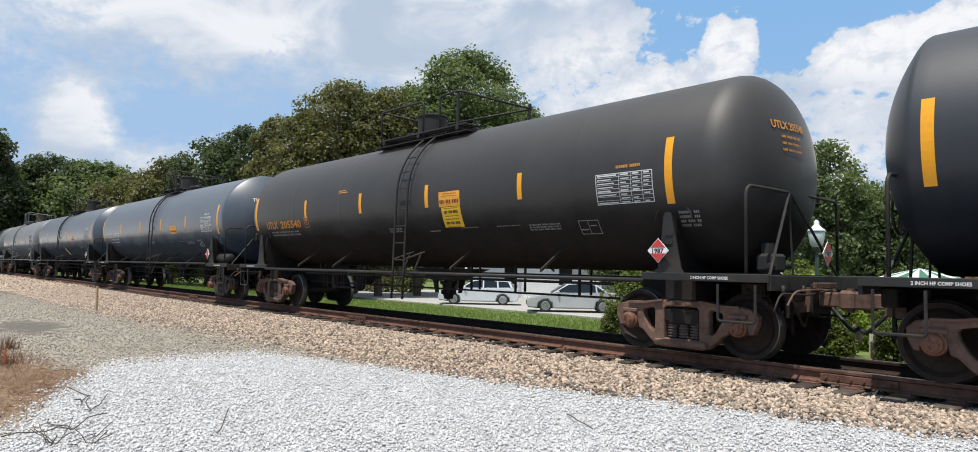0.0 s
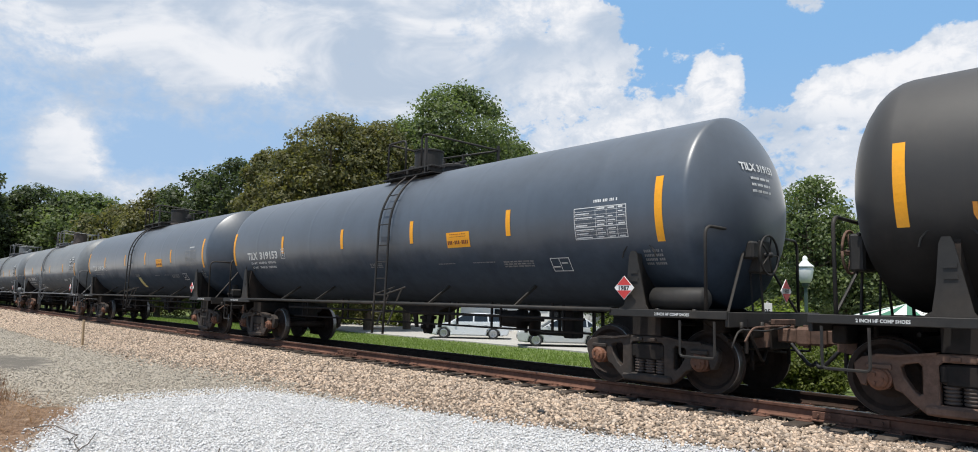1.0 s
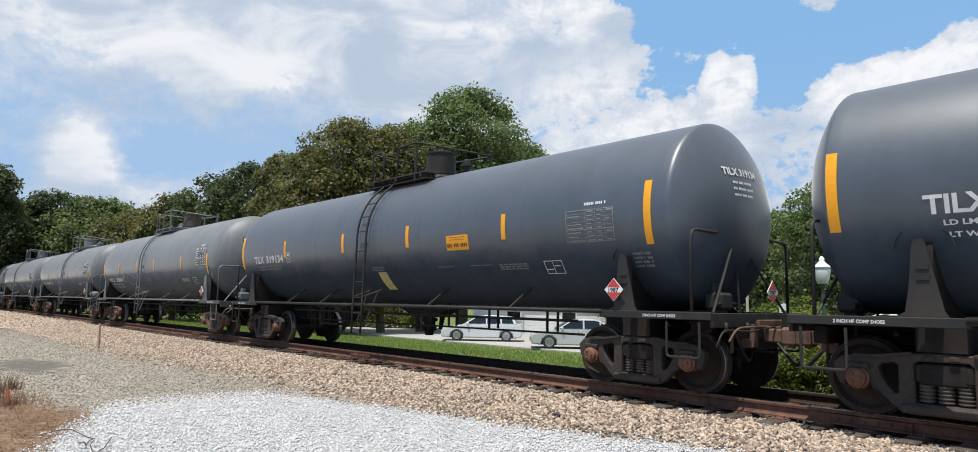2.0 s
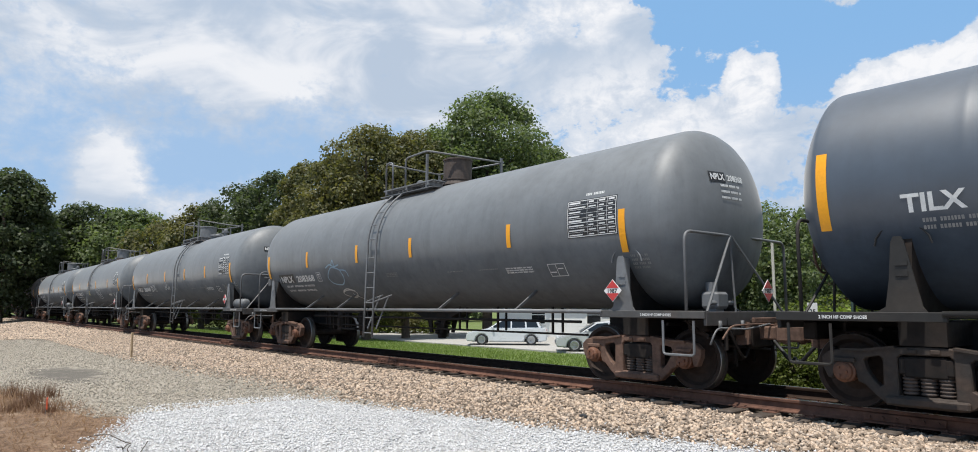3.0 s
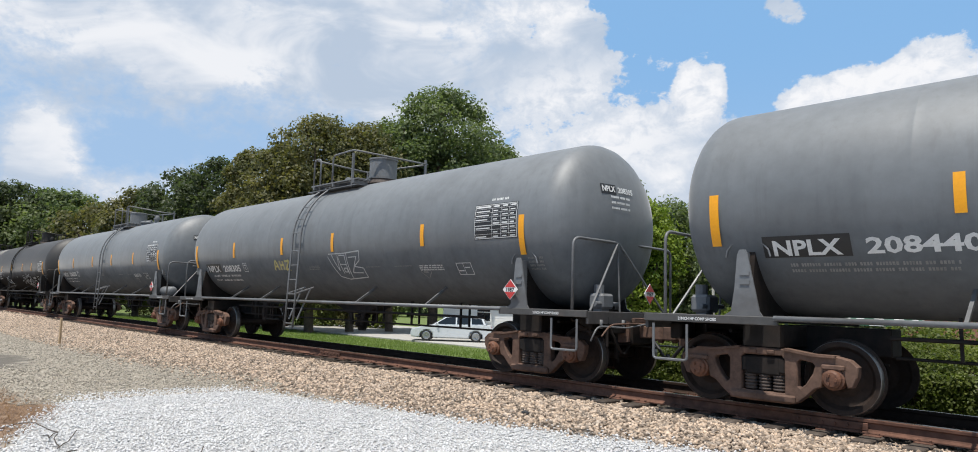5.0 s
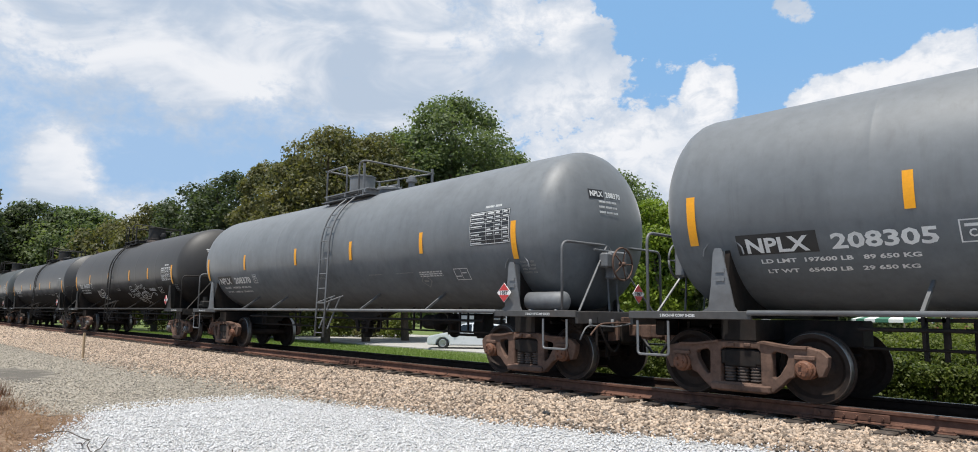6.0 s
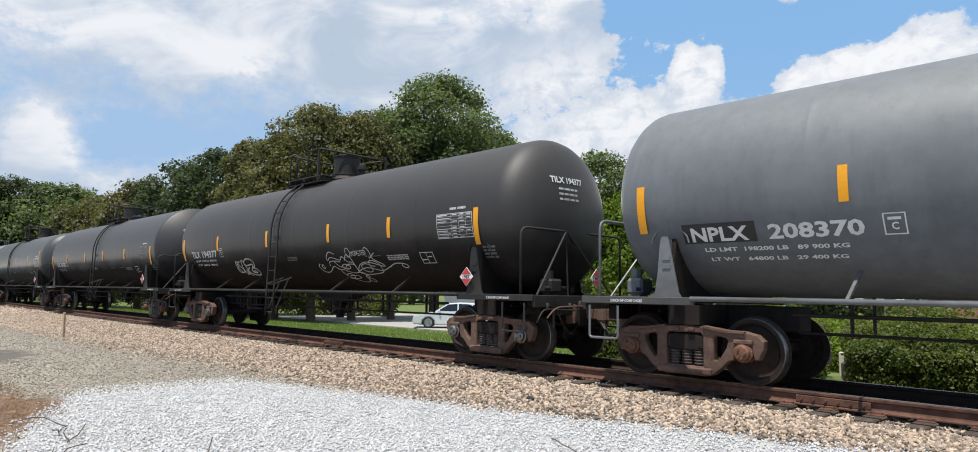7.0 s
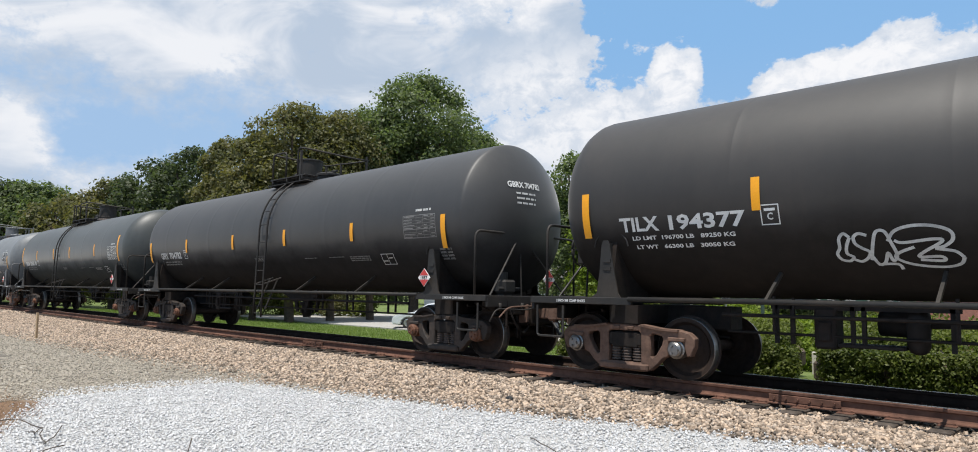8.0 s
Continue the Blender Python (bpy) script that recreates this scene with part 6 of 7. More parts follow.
CARS = [
    dict(BLACK, **RIGHT_TOP, k=-1, jacket=7.86, paint="navy_tank", label="blue-black tank car with a bright yellow end strip, rolling", ink="white_letter", long=(-7.65, 7.0), mark_x0=-6.7, mark_x1=-4.7, mark_z=2.25,
         table=(5.6, 6.65, 2.22, 2.74)),
    dict(BLACK, k=0, pipe=1.07, rails=(-1.62, 1.3, 1.8), valve=-1.7, manway=0.5, ladder=0.38, bonnet=-0.72, shift=0.05, short=(-4.21, -1.48, 1.11, 3.85), label="black tank car with orange lettering and a yellow warning sign", ink="orange_letter",
         long=(-7.33, 6.9), mark=("UTLX", "205540"), mark_x0=-6.66, mark_x1=-4.54, mark_z=2.21, table=(5.57, 6.63, 2.22, 2.70),
         extras=(("sign", 1.86, 2.56, 0.66, 0.30), ("sign", 1.88, 2.20, 0.60, 0.42), ("patch", 1.2, 1.95, 0.35, 0.02, "faded_letter"), ("patch", -2.35, 3.02, 0.34, 0.022, "orange_letter"), ("patch", -2.31, 2.975, 0.42, 0.022, "orange_letter"))),
    dict(dict(BLACK, b=1), **RIGHT_TOP, k=1, jacket=7.76, rear=7.90, paint="blue_tank", truck="frame_dark", label="dark blue-grey tank car with white lettering, dull shaded lower half", mark=("TILX", "319153"), weights=("LD LMT   206600 LB   93700 KG", "LT WT    79400 LB   36000 KG"), long=(-7.80, 7.33),
         mark_x0=-6.85, mark_x1=-4.93, mark_z=2.32, table=(5.74, 6.77, 2.27, 2.78), extras=(("sign", 2.8, 2.43, 0.68, 0.30),)),
    dict(BLACK, k=2, jacket=7.70, rear=7.84, ladder=-0.55, bonnet=0.35, shift=0.3, short=(-4.8, -1.6, 1.15, 4.2), paint="blue_tank", truck="frame_dark", label="dark blue-grey tank car with a faded yellow patch", mark=("TILX", "319134"), long=(-7.72, 7.35),
         mark_x0=-6.85, mark_x1=-4.93, mark_z=2.32, table=(5.73, 6.72, 2.27, 2.80), extras=(("sign", 2.85, 2.44, 0.68, 0.30), ("patch", -0.1, 1.72, 0.34, 0.52, "yellow_spray"))),
    dict(GREY, **LEFT_TOP, k=3, b=-1, label="pale grey tank car with a black name panel and chalky graffiti", mark=("NPLX", "208368"), weights=("LD LMT  197500 LB   89 600 KG", "LT WT   65500 LB   29 700 KG"),
         extras=(("spray", [ring(0, 0.12, 0.42, 0.26, 0.08, 3), [(-0.45, 0.38), (-0.2, 0.46), (0.05, 0.40), (0.32, 0.44)], [(-0.12, 0.42), (0, 0.58), (0.06, 0.42)], [(0.3, 0.3), (0.62, 0.26), (0.7, 0.1)]],
                  -3.0, 1.95, 0.035, "blue_spray", "pale blue sprayed face-like scribble"),
                 ("spray", [ring(0, 0, 0.34, 0.13, 0.1, 5), [(-0.3, 0.1), (0, 0.18), (0.34, 0.10)], [(0.1, 0.0), (0.42, -0.22), (0.5, -0.3)], [(-0.2, -0.1), (0.1, -0.16), (0.3, -0.06)]],
                  -2.75, 1.60, 0.03, "chalk", "white sprayed loops"))),
    dict(GREY, k=4, rails=(-1.05, 1.0, 1.6), manway=0.8, valve=1.6, ladder=0.62, bonnet=-0.42, shift=0.25, short=(-4.5, -1.42, 1.5, 4.15), b=1, label="pale grey tank car with dusty sides and small tags", mark=("NPLX", "208440"),
         extras=(("spray", knot(3, 0.7, 0.4, 4), 6.2, 2.0, 0.028, "faded_letter", "faded sprayed tag"), ("spray", knot(4, 0.7, 0.3, 4), -1.4, 2.15, 0.028, "chalk", "white sprayed tag"),
                 ("spray", knot(8, 0.7, 0.3, 4), -3.6, 2.1, 0.028, "chalk", "white sprayed tag"), ("diamond", 3.9, 1.95))),
    dict(GREY, **LEFT_TOP, k=5, b=-1, label="pale grey tank car with large white sprayed letters", mark=("NPLX", "208305"), weights=("LD LMT  197600 LB   89 650 KG", "LT WT   65400 LB   29 650 KG"),
          extras=(("spray", BLOCK_TAG, 1.22, 2.03, 0.026, "chalk", "large white sprayed block letters"),
                 ("patch", -1.80, 2.08, 0.56, 0.24, "faded_letter"),
                 ("spray", shifted([[(-0.13, -0.13), (0, 0.14), (0.11, -0.13)], [(-0.06, -0.02), (0.07, -0.02)]], -0.30) + letter_h(0.09, 0.13) + shifted(letter_z(0.11, 0.13), 0.29), -1.80, 2.09, 0.055, "yellow_spray", "yellow sprayed letters"),
                 ("diamond", 4.08, 1.86))),
    dict(GREY, k=6, rails=(-0.88, 0.95, 1.62), manway=0.77, valve=1.67, ladder=0.42, bonnet=-0.47, shift=0.35, short=(-4.5, -1.3, 1.45, 4.2), b=1, label="clean pale grey tank car with a black name panel", mark=("NPLX", "208370"),
         weights=("LD LMT  198200 LB   89 900 KG", "LT WT   64800 LB   29 400 KG"), extras=(("diamond", 4.06, 1.80),)),
    dict(BLACK, rails=(-1.4, 0.1, 0.8), manway=-0.55, valve=0.72, ladder=-0.74, bonnet=0.14, shift=0.3, short=(-4.6, -1.4, 1.76, 4.2), k=7, b=-1, paint="brown_tank", label="brownish black tank car with tangled white graffiti", mark=("TILX", "194377"), dz=-0.08, long=(-7.28, 6.93), mark_x0=-6.69, mark_x1=-4.76, mark_z=2.175,
         weights=("LD LMT  196700 LB   89250 KG", "LT WT   66300 LB   30050 KG"), table=(5.80, 6.83, 2.24, 2.72),
         extras=(("spray", DOODLE_BODY + DOODLE_TAILS + DOODLE_LOOPS, 2.5, 1.75, 0.022, "chalk", "tangled white sprayed doodle"),
                 ("spray", DOODLE_WORD, 2.88, 2.06, 0.016, "chalk", "small white sprayed word"),
                 ("spray", BUBBLE_TAG, -3.1, 1.82, 0.038, "chalk", "white sprayed rounded letters"))),
    dict(BLACK, **RIGHT_TOP, k=8, jacket=7.68, b=-1, paint="soot_tank", truck="frame_dark", label="plain black tank car with small white lettering", mark=("GBRX", "704782"), dz=-0.12, long=(-7.5, 7.2), mark_x0=-6.7, mark_x1=-5.1, mark_z=2.15,
         table=(6.0, 6.98, 2.28, 2.74)),
    dict(BLACK, **LEFT_TOP, k=9, paint="moss_tank", truck="frame_dark", label="greenish dark grey tank car, weathered", long=(-7.3, 6.95), mark_x0=-6.7, mark_x1=-4.7, mark_z=2.2, table=(5.8, 6.8, 2.25, 2.74)),
    dict(GREY, **RIGHT_TOP, k=10, label="light grey tank car, dull and shaded below"),
    dict(GREY, **LEFT_TOP, k=11, label="light grey tank car, streaked"),
    dict(BLACK, **RIGHT_TOP, k=12, paint="moss_tank", truck="frame_dark", label="weathered dark grey tank car", long=(-7.3, 6.95), mark_x0=-6.7, mark_x1=-4.7, mark_z=2.2, table=(5.8, 6.8, 2.25, 2.74)),
    dict(BLACK, **LEFT_TOP, k=13, paint="brown_tank", truck="frame_dark", label="brownish black tank car, dusty", long=(-7.3, 6.95), mark_x0=-6.7, mark_x1=-4.7, mark_z=2.2, table=(5.8, 6.8, 2.25, 2.74)),
    dict(BLACK, **RIGHT_TOP, k=14, paint="soot_tank", truck="frame_dark", label="black tank car far down the train", long=(-7.3, 6.95), mark_x0=-6.7, mark_x1=-4.7, mark_z=2.2, table=(5.8, 6.8, 2.25, 2.74)),
]
TRAIN = [(spec["k"], make_tank_car(spec)) for spec in CARS]


def train_at(t):
    """Where the leading coupler of the black orange-lettered car is at t seconds."""
    return -3.558 + 17.3628 * t - 0.01294 * t * t


def motions():
    times = [i * 0.25 for i in range(33)]
    for k, car in TRAIN:
        walk(car, [(t, pose(train_at(t) - PITCH_LENGTH * k - PITCH_LENGTH / 2, 0, 0)) for t in times])
    steps = [i / FPS for i in range(8 * FPS + 1)]
    for i, (ob, dx) in enumerate(WHEELSETS):
        start = (i * 67) % 360
        walk(ob, [(t, pose(dx, 0, 0.4575) @ Matrix.Rotation(radians(start) + (train_at(t) - train_at(0)) / 0.4575, 4, "Y")) for t in steps])

# ---- trees, hedges and the yard behind the track ----


def from_eye(az, dist):
    """A place on the plan by bearing (degrees left of straight across the track) and distance from the lookout."""
    a = radians(az)
    return -dist * math.sin(a), -10.07 + dist * math.cos(a)


def leaf_cloud(name, centres, radii, count, size, seed, flat=0.75, squash=None, fuzz=0.0):
    """Leaves scattered over clumps; each leaf is a small bent quad of two triangles."""
    rng = np.random.default_rng(seed)
    centres, radii = np.asarray(centres, float), np.asarray(radii, float)
    weight = radii ** 2
    pick = rng.choice(len(centres), count, p=weight / weight.sum())
    d = rng.normal(size=(count, 3))
    d[:, 2] += 0.25
    d /= np.linalg.norm(d, axis=1, keepdims=True)
    depth = 1 - 0.55 * rng.random(count) ** 2.2 if fuzz == 0 else 1.0 + fuzz - (0.5 + fuzz) * rng.random(count) ** 1.1
    scale = np.ones(3) if squash is None else np.asarray(squash)
    mid = centres[pick] + d * (radii[pick] * depth)[:, None] * np.array([1, 1, flat]) * scale
    n = d + rng.normal(size=(count, 3)) * 0.75
    n[:, 2] += 0.45
    n /= np.linalg.norm(n, axis=1, keepdims=True)
    side = np.cross(n, rng.normal(size=(count, 3)))
    side /= np.linalg.norm(side, axis=1, keepdims=True) + 1e-9
    up = np.cross(n, side)
    s = size * rng.uniform(0.55, 1.35, count)[:, None]
    verts = np.stack([mid - side * s * 0.62, mid - up * s * 0.40 + n * s * 0.12, mid + side * s * 0.62, mid + up * s * 0.40 + n * s * 0.12], 1).reshape(-1, 3)
    me = bpy.data.meshes.new(name)
    me.vertices.add(count * 4)
    me.vertices.foreach_set("co", verts.reshape(-1))
    me.loops.add(count * 4)
    me.loops.foreach_set("vertex_index", np.arange(count * 4, dtype=np.int32))
    me.polygons.add(count)
    me.polygons.foreach_set("loop_start", np.arange(0, count * 4, 4, dtype=np.int32))
    me.update(calc_edges=True)
    return me


def make_tree(x, y, height, radius, low, leaf, label, seed, leaves=11000, size=0.34, clumps=150, peak=1.0):
    """Trunk, limbs and a crown of uneven clumps round an egg-shaped outline."""
    rng = random.Random(seed)
    base = ground_height(x, y)
    tree = new("tree")
    tree.location = (x, y, base)
    tagged(tree, label, "tree", "trees behind the track")
    top_r = radius * 0.055
    bm = bmesh.new()
    bend = [(rng.uniform(-0.2, 0.2) * i, rng.uniform(-0.2, 0.2) * i, (low + (height - low) * 0.55) * i / 4) for i in range(5)]
    bend[0] = (0, 0, -0.15)
    for i in range(4):
        rod(bm, bend[i], bend[i + 1], radius * 0.085 * (1 - i * 0.17), 9, radius * 0.085 * (1 - (i + 1) * 0.17))
    part("trunk", bm, M["bark"], tree)
    centres, radii = [], []
    mid_z, half = (height + low) / 2, (height - low) / 2
    for i in range(clumps):
        u = rng.uniform(-0.95, 1.0)
        a = i * 2.39996 + rng.uniform(-0.4, 0.4)
        ring_r = math.sqrt(max(0.0, 1 - abs(u) ** (2.6 * peak))) * radius * rng.uniform(0.70, 0.97)
        r = radius * rng.choice((0.12, 0.17, 0.22, 0.28))
        z = mid_z + u * (half - r * 0.55)
        centres.append((ring_r * math.cos(a), ring_r * math.sin(a), z))
        radii.append(r)
    for i in range(max(4, clumps // 7)):
        centres.append((rng.uniform(-0.3, 0.3) * radius, rng.uniform(-0.3, 0.3) * radius, mid_z + rng.uniform(-0.6, 0.5) * half))
        radii.append(radius * 0.42)
    for i in range(0, clumps, 8):
        c = centres[i]
        bm = bmesh.new()
        rod(bm, bend[2 + i % 3], (c[0] * 0.9, c[1] * 0.9, c[2] - 0.1), top_r * 0.9, 6, top_r * 0.3)
        part("limb", bm, M["bark"], tree)
    hang("crown", leaf_cloud("crown", centres, radii, leaves, size, seed, 0.85, fuzz=0.24), M[leaf], tree)
    return tree


TREES = [
    # bearing, top's elevation, distance, crown radius, crown's foot, leaves, seed, label
    (50.3, 17.5, 52, 4.9, 2.4, "leaf_oak", 3, "tall full green oak behind the lawn", 15000, 0.36),
    (53.8, 15.2, 50, 3.6, 1.8, "leaf_oak", 4, "green oak beside a magnolia", 9000, 0.34),
    (46.3, 13.4, 56, 4.6, 1.8, "leaf_oak", 5, "green oak with a low side crown", 10000, 0.36),
    (57.0, 14.4, 48, 3.6, 1.0, "leaf_magnolia", 6, "dense olive-green magnolia in a row", 11000, 0.34),
    (60.2, 14.6, 47, 3.9, 0.6, "leaf_magnolia", 7, "dense olive-green magnolia with bronze leaves", 12000, 0.34),
    (63.0, 12.3, 49, 3.0, 0.4, "leaf_magnolia", 8, "broad magnolia, leafy to the ground", 9000, 0.34),
    (65.4, 11.5, 55, 2.6, 0.4, "leaf_magnolia", 9, "slender dark magnolia in a row", 7000, 0.36),
    (67.6, 10.6, 60, 3.6, 0.6, "leaf_wood", 10, "rounded green tree in a row", 8000, 0.40),
    (70.2, 9.5, 64, 3.8, 0.6, "leaf_wood", 11, "rounded green tree in a row", 8000, 0.42),
    (72.8, 7.8, 70, 3.6, 0.6, "leaf_magnolia", 12, "low dark green tree in a row", 7000, 0.44),
    (75.6, 6.3, 78, 4.4, 0.8, "leaf_magnolia", 13, "low dark green tree in a row", 7000, 0.48),
    (78.2, 7.0, 84, 5.0, 1.0, "leaf_oak", 14, "broad green tree near the curve of the track", 8000, 0.52),
    (80.6, 7.2, 88, 5.0, 1.0, "leaf_wood", 15, "broad green tree near the curve of the track", 8000, 0.52),
    (83.0, 6.5, 90, 4.6, 0.8, "leaf_wood", 16, "dark green tree close to the track", 8000, 0.54),
    (85.6, 9.3, 82, 4.4, 0.8, "leaf_wood", 17, "dark green tree leaning over the track", 8000, 0.5),
    (41.5, 10.0, 60, 4.4, 1.0, "leaf_oak", 18, "green tree half hidden by the train", 7000, 0.38),
    (36.5, 11.4, 46, 3.4, 0.8, "leaf_oak", 19, "green tree half hidden by the train", 9000, 0.32),
    (31.0, 8.8, 48, 3.8, 0.8, "leaf_oak", 20, "green tree half hidden by the train", 7000, 0.34),
    (26.5, 7.4, 44, 3.0, 0.5, "leaf_oak", 21, "dark green tree behind the yard", 7000, 0.32),
    (33.6, 9.2, 43, 2.7, 0.8, "leaf_lime", 27, "bright yellow-green tree between house and yard", 8000, 0.30),
    (22.2, 10.0, 33, 1.9, 1.4, "leaf_oak", 22, "open-crowned young tree behind the lamp post", 6000, 0.22),
    (18.2, 6.6, 35, 2.6, 0.5, "leaf_oak", 23, "bushy green tree behind the lamp post", 8000, 0.24),
    (13.0, 7.4, 44, 4.0, 0.6, "leaf_wood", 24, "dark green tree beyond the yard", 7000, 0.34),
    (6.0, 8.5, 46, 4.6, 0.6, "leaf_wood", 25, "dark green tree beyond the yard", 7000, 0.36),
    (-2.0, 9.0, 50, 5.0, 0.6, "leaf_wood", 26, "dark green tree beyond the yard", 6000, 0.4),
]
for az, el, dist, rad, low, leaf, seed, label, leaves, size in TREES:
    tx, ty = from_eye(az, dist)
    make_tree(tx, ty, 1.22 + dist * math.tan(radians(el)) - ground_height(tx, ty), rad, low, leaf, label, seed, int(leaves * 3.2), size * 0.60)


def make_far_woods():
    rng = random.Random(77)
    centres, radii = [], []
    for i in range(150):
        az = -12 + i * 0.68
        dist = 105 + rng.uniform(0, 30)
        x, y = from_eye(az, dist)
        for h in (1.0, 3.2, 5.6):
            centres.append((x + rng.uniform(-2, 2), y + rng.uniform(-2, 2), h + rng.uniform(-0.6, 1.2)))
            radii.append(rng.uniform(2.0, 3.0))
    ob = hang("far_woods", leaf_cloud("far_woods", centres, radii, 42000, 0.8, 78), M["leaf_wood"])
    tagged(ob, "distant line of green woods", "woods", kind="stuff")


make_far_woods()


def make_shrub(x, y, height, radius, leaf, label, seed, leaves=3500, size=0.11):
    rng = random.Random(seed)
    base = ground_height(x, y)
    shrub = new("shrub")
    shrub.location = (x, y, base)
    tagged(shrub, label, "shrub", "yard shrubs")
    centres = [(rng.uniform(-0.6, 0.6) * radius, rng.uniform(-0.6, 0.6) * radius, rng.uniform(0.2, 0.78) * height) for _ in range(16)]
    radii = [rng.uniform(0.32, 0.5) * min(radius, height) for _ in centres]
    for c in centres[::3]:
        bm = bmesh.new()
        rod(bm, (c[0] * 0.15, c[1] * 0.15, -0.05), (c[0], c[1], c[2]), 0.022, 5, 0.008)
        part("stem", bm, M["bark"], shrub)
    hang("foliage", leaf_cloud("foliage", centres, radii, leaves, size, seed, 0.9), M[leaf], shrub)


for i, (az, dist, h, r, leaf, label) in enumerate((
        (18.6, 21.5, 1.5, 1.5, "leaf_lime", "bright yellow-green shrub behind the hedge"), (21.0, 22.5, 1.5, 1.4, "leaf_lime", "bright yellow-green shrub by the lamp post"),
        (23.4, 22.0, 1.5, 1.3, "leaf_lime", "bright yellow-green shrub behind the hedge"), (16.3, 23.0, 1.5, 1.4, "leaf_lime", "bright yellow-green shrub behind the hedge"),
        (27.0, 26.0, 1.5, 1.5, "leaf_lime", "bright yellow-green shrub behind the hedge"), (24.6, 23.0, 2.3, 1.3, "leaf_lime", "tall yellow-green shrub in the yard"), (13.5, 24.0, 2.2, 1.6, "leaf_hedge", "dark green rounded shrub"),
        (25.2, 25.0, 2.6, 1.6, "leaf_hedge", "dark green rounded shrub"), (35.0, 33.0, 2.4, 1.8, "leaf_hedge", "dark green rounded shrub"),
        (31.5, 32.0, 2.2, 1.8, "leaf_hedge", "dark green rounded shrub"), (54.5, 56.2, 1.9, 1.8, "leaf_hedge", "dark shrub at the edge of the lawn"),
        (56.8, 57.0, 2.1, 1.9, "leaf_magnolia", "dark shrub at the edge of the lawn"), (59.0, 57.8, 2.0, 1.9, "leaf_hedge", "dark shrub at the edge of the lawn"),
        (61.5, 59.2, 2.1, 2.0, "leaf_hedge", "dark shrub at the edge of the lawn"), (64.0, 61.5, 2.2, 2.0, "leaf_magnolia", "dark shrub at the edge of the lawn"),
        (66.5, 64.5, 2.3, 2.0, "leaf_hedge", "dark shrub at the edge of the lawn"), (69.0, 69.0, 2.4, 2.2, "leaf_hedge", "dark shrub at the edge of the lawn"),
        (72.0, 75.0, 2.5, 2.4, "leaf_magnolia", "dark shrub at the edge of the lawn"), (75.0, 84.0, 2.6, 2.6, "leaf_hedge", "dark shrub at the edge of the lawn"))):
    sx, sy = from_eye(az, dist)
    make_shrub(sx, sy, h, r, leaf, label, 300 + i, 4200 if r < 1.7 else 3200, 0.10 if dist < 30 else 0.16)


def make_hedge(x0, x1, y0, y1, height, label, seed, leaves, slant=0.34):
    """A clipped hedge: twiggy core and a skin of small leaves, steep in front, its top doming up towards the back; its ends slant with the row."""
    rng = np.random.default_rng(seed)
    base = ground_height((x0 + x1) / 2, y0) - 0.03
    hedge = new("hedge")
    hedge.location = ((x0 + x1) / 2, y0, base)
    tagged(hedge, label, "hedge", "clipped hedges")
    w, d = x1 - x0, y1 - y0

    def crest(u, v):
        f = min(1.0, max(0.0, v * 1.35))
        return height * (0.66 + 0.44 * f * (2 - f)) - 0.25 * max(0.0, abs(u) - 0.44) / 0.06 * (0.3 + 0.2 * v)

    bm = bmesh.new()
    soft_box(bm, -slant * d / 2, d / 2, height * 0.28, w - 0.5, d - 0.5, height * 0.50, 0.12)
    part("twig_core", bm, M["bark"], hedge)
    centres, radii = [], []
    for i in range(int(w * 95)):
        face = rng.random()
        u, v = rng.uniform(-0.5, 0.5), rng.random()
        r = rng.uniform(0.11, 0.23)
        if face < 0.34:
            c = (u * w, 0.16 + 0.5 * max(0.0, abs(u) - 0.42), v * crest(u, 0.0))
        elif face < 0.86:
            c = (u * w, v * d, crest(u, v) - 0.10)
        else:
            c = ((1 if u > 0 else -1) * (w / 2 - 0.15), v * d, (abs(u) * 2) * crest(0.5, v) * 0.95)
        p = np.array(c) + rng.normal(0, 0.035, 3)
        centres.append((p[0] - slant * p[1], p[1], p[2]))
        radii.append(r)
    hang("foliage", leaf_cloud("foliage", centres, radii, leaves, 0.052, seed, 1.0, fuzz=0.12), M["leaf_hedge"], hedge)


make_hedge(-10.80, -7.72, 3.60, 7.0, 1.02, "clipped green hedge with a rounded free end", 41, 46000)
make_hedge(-7.66, -5.00, 3.50, 6.9, 1.04, "clipped green hedge grown into its neighbour", 42, 46000)
make_hedge(-4.42, -0.6, 3.45, 6.8, 1.04, "clipped green hedge beyond a narrow gap", 43, 56000)
make_hedge(-0.5, 4.5, 3.45, 6.8, 1.04, "clipped green hedge running on beside the track", 44, 40000)


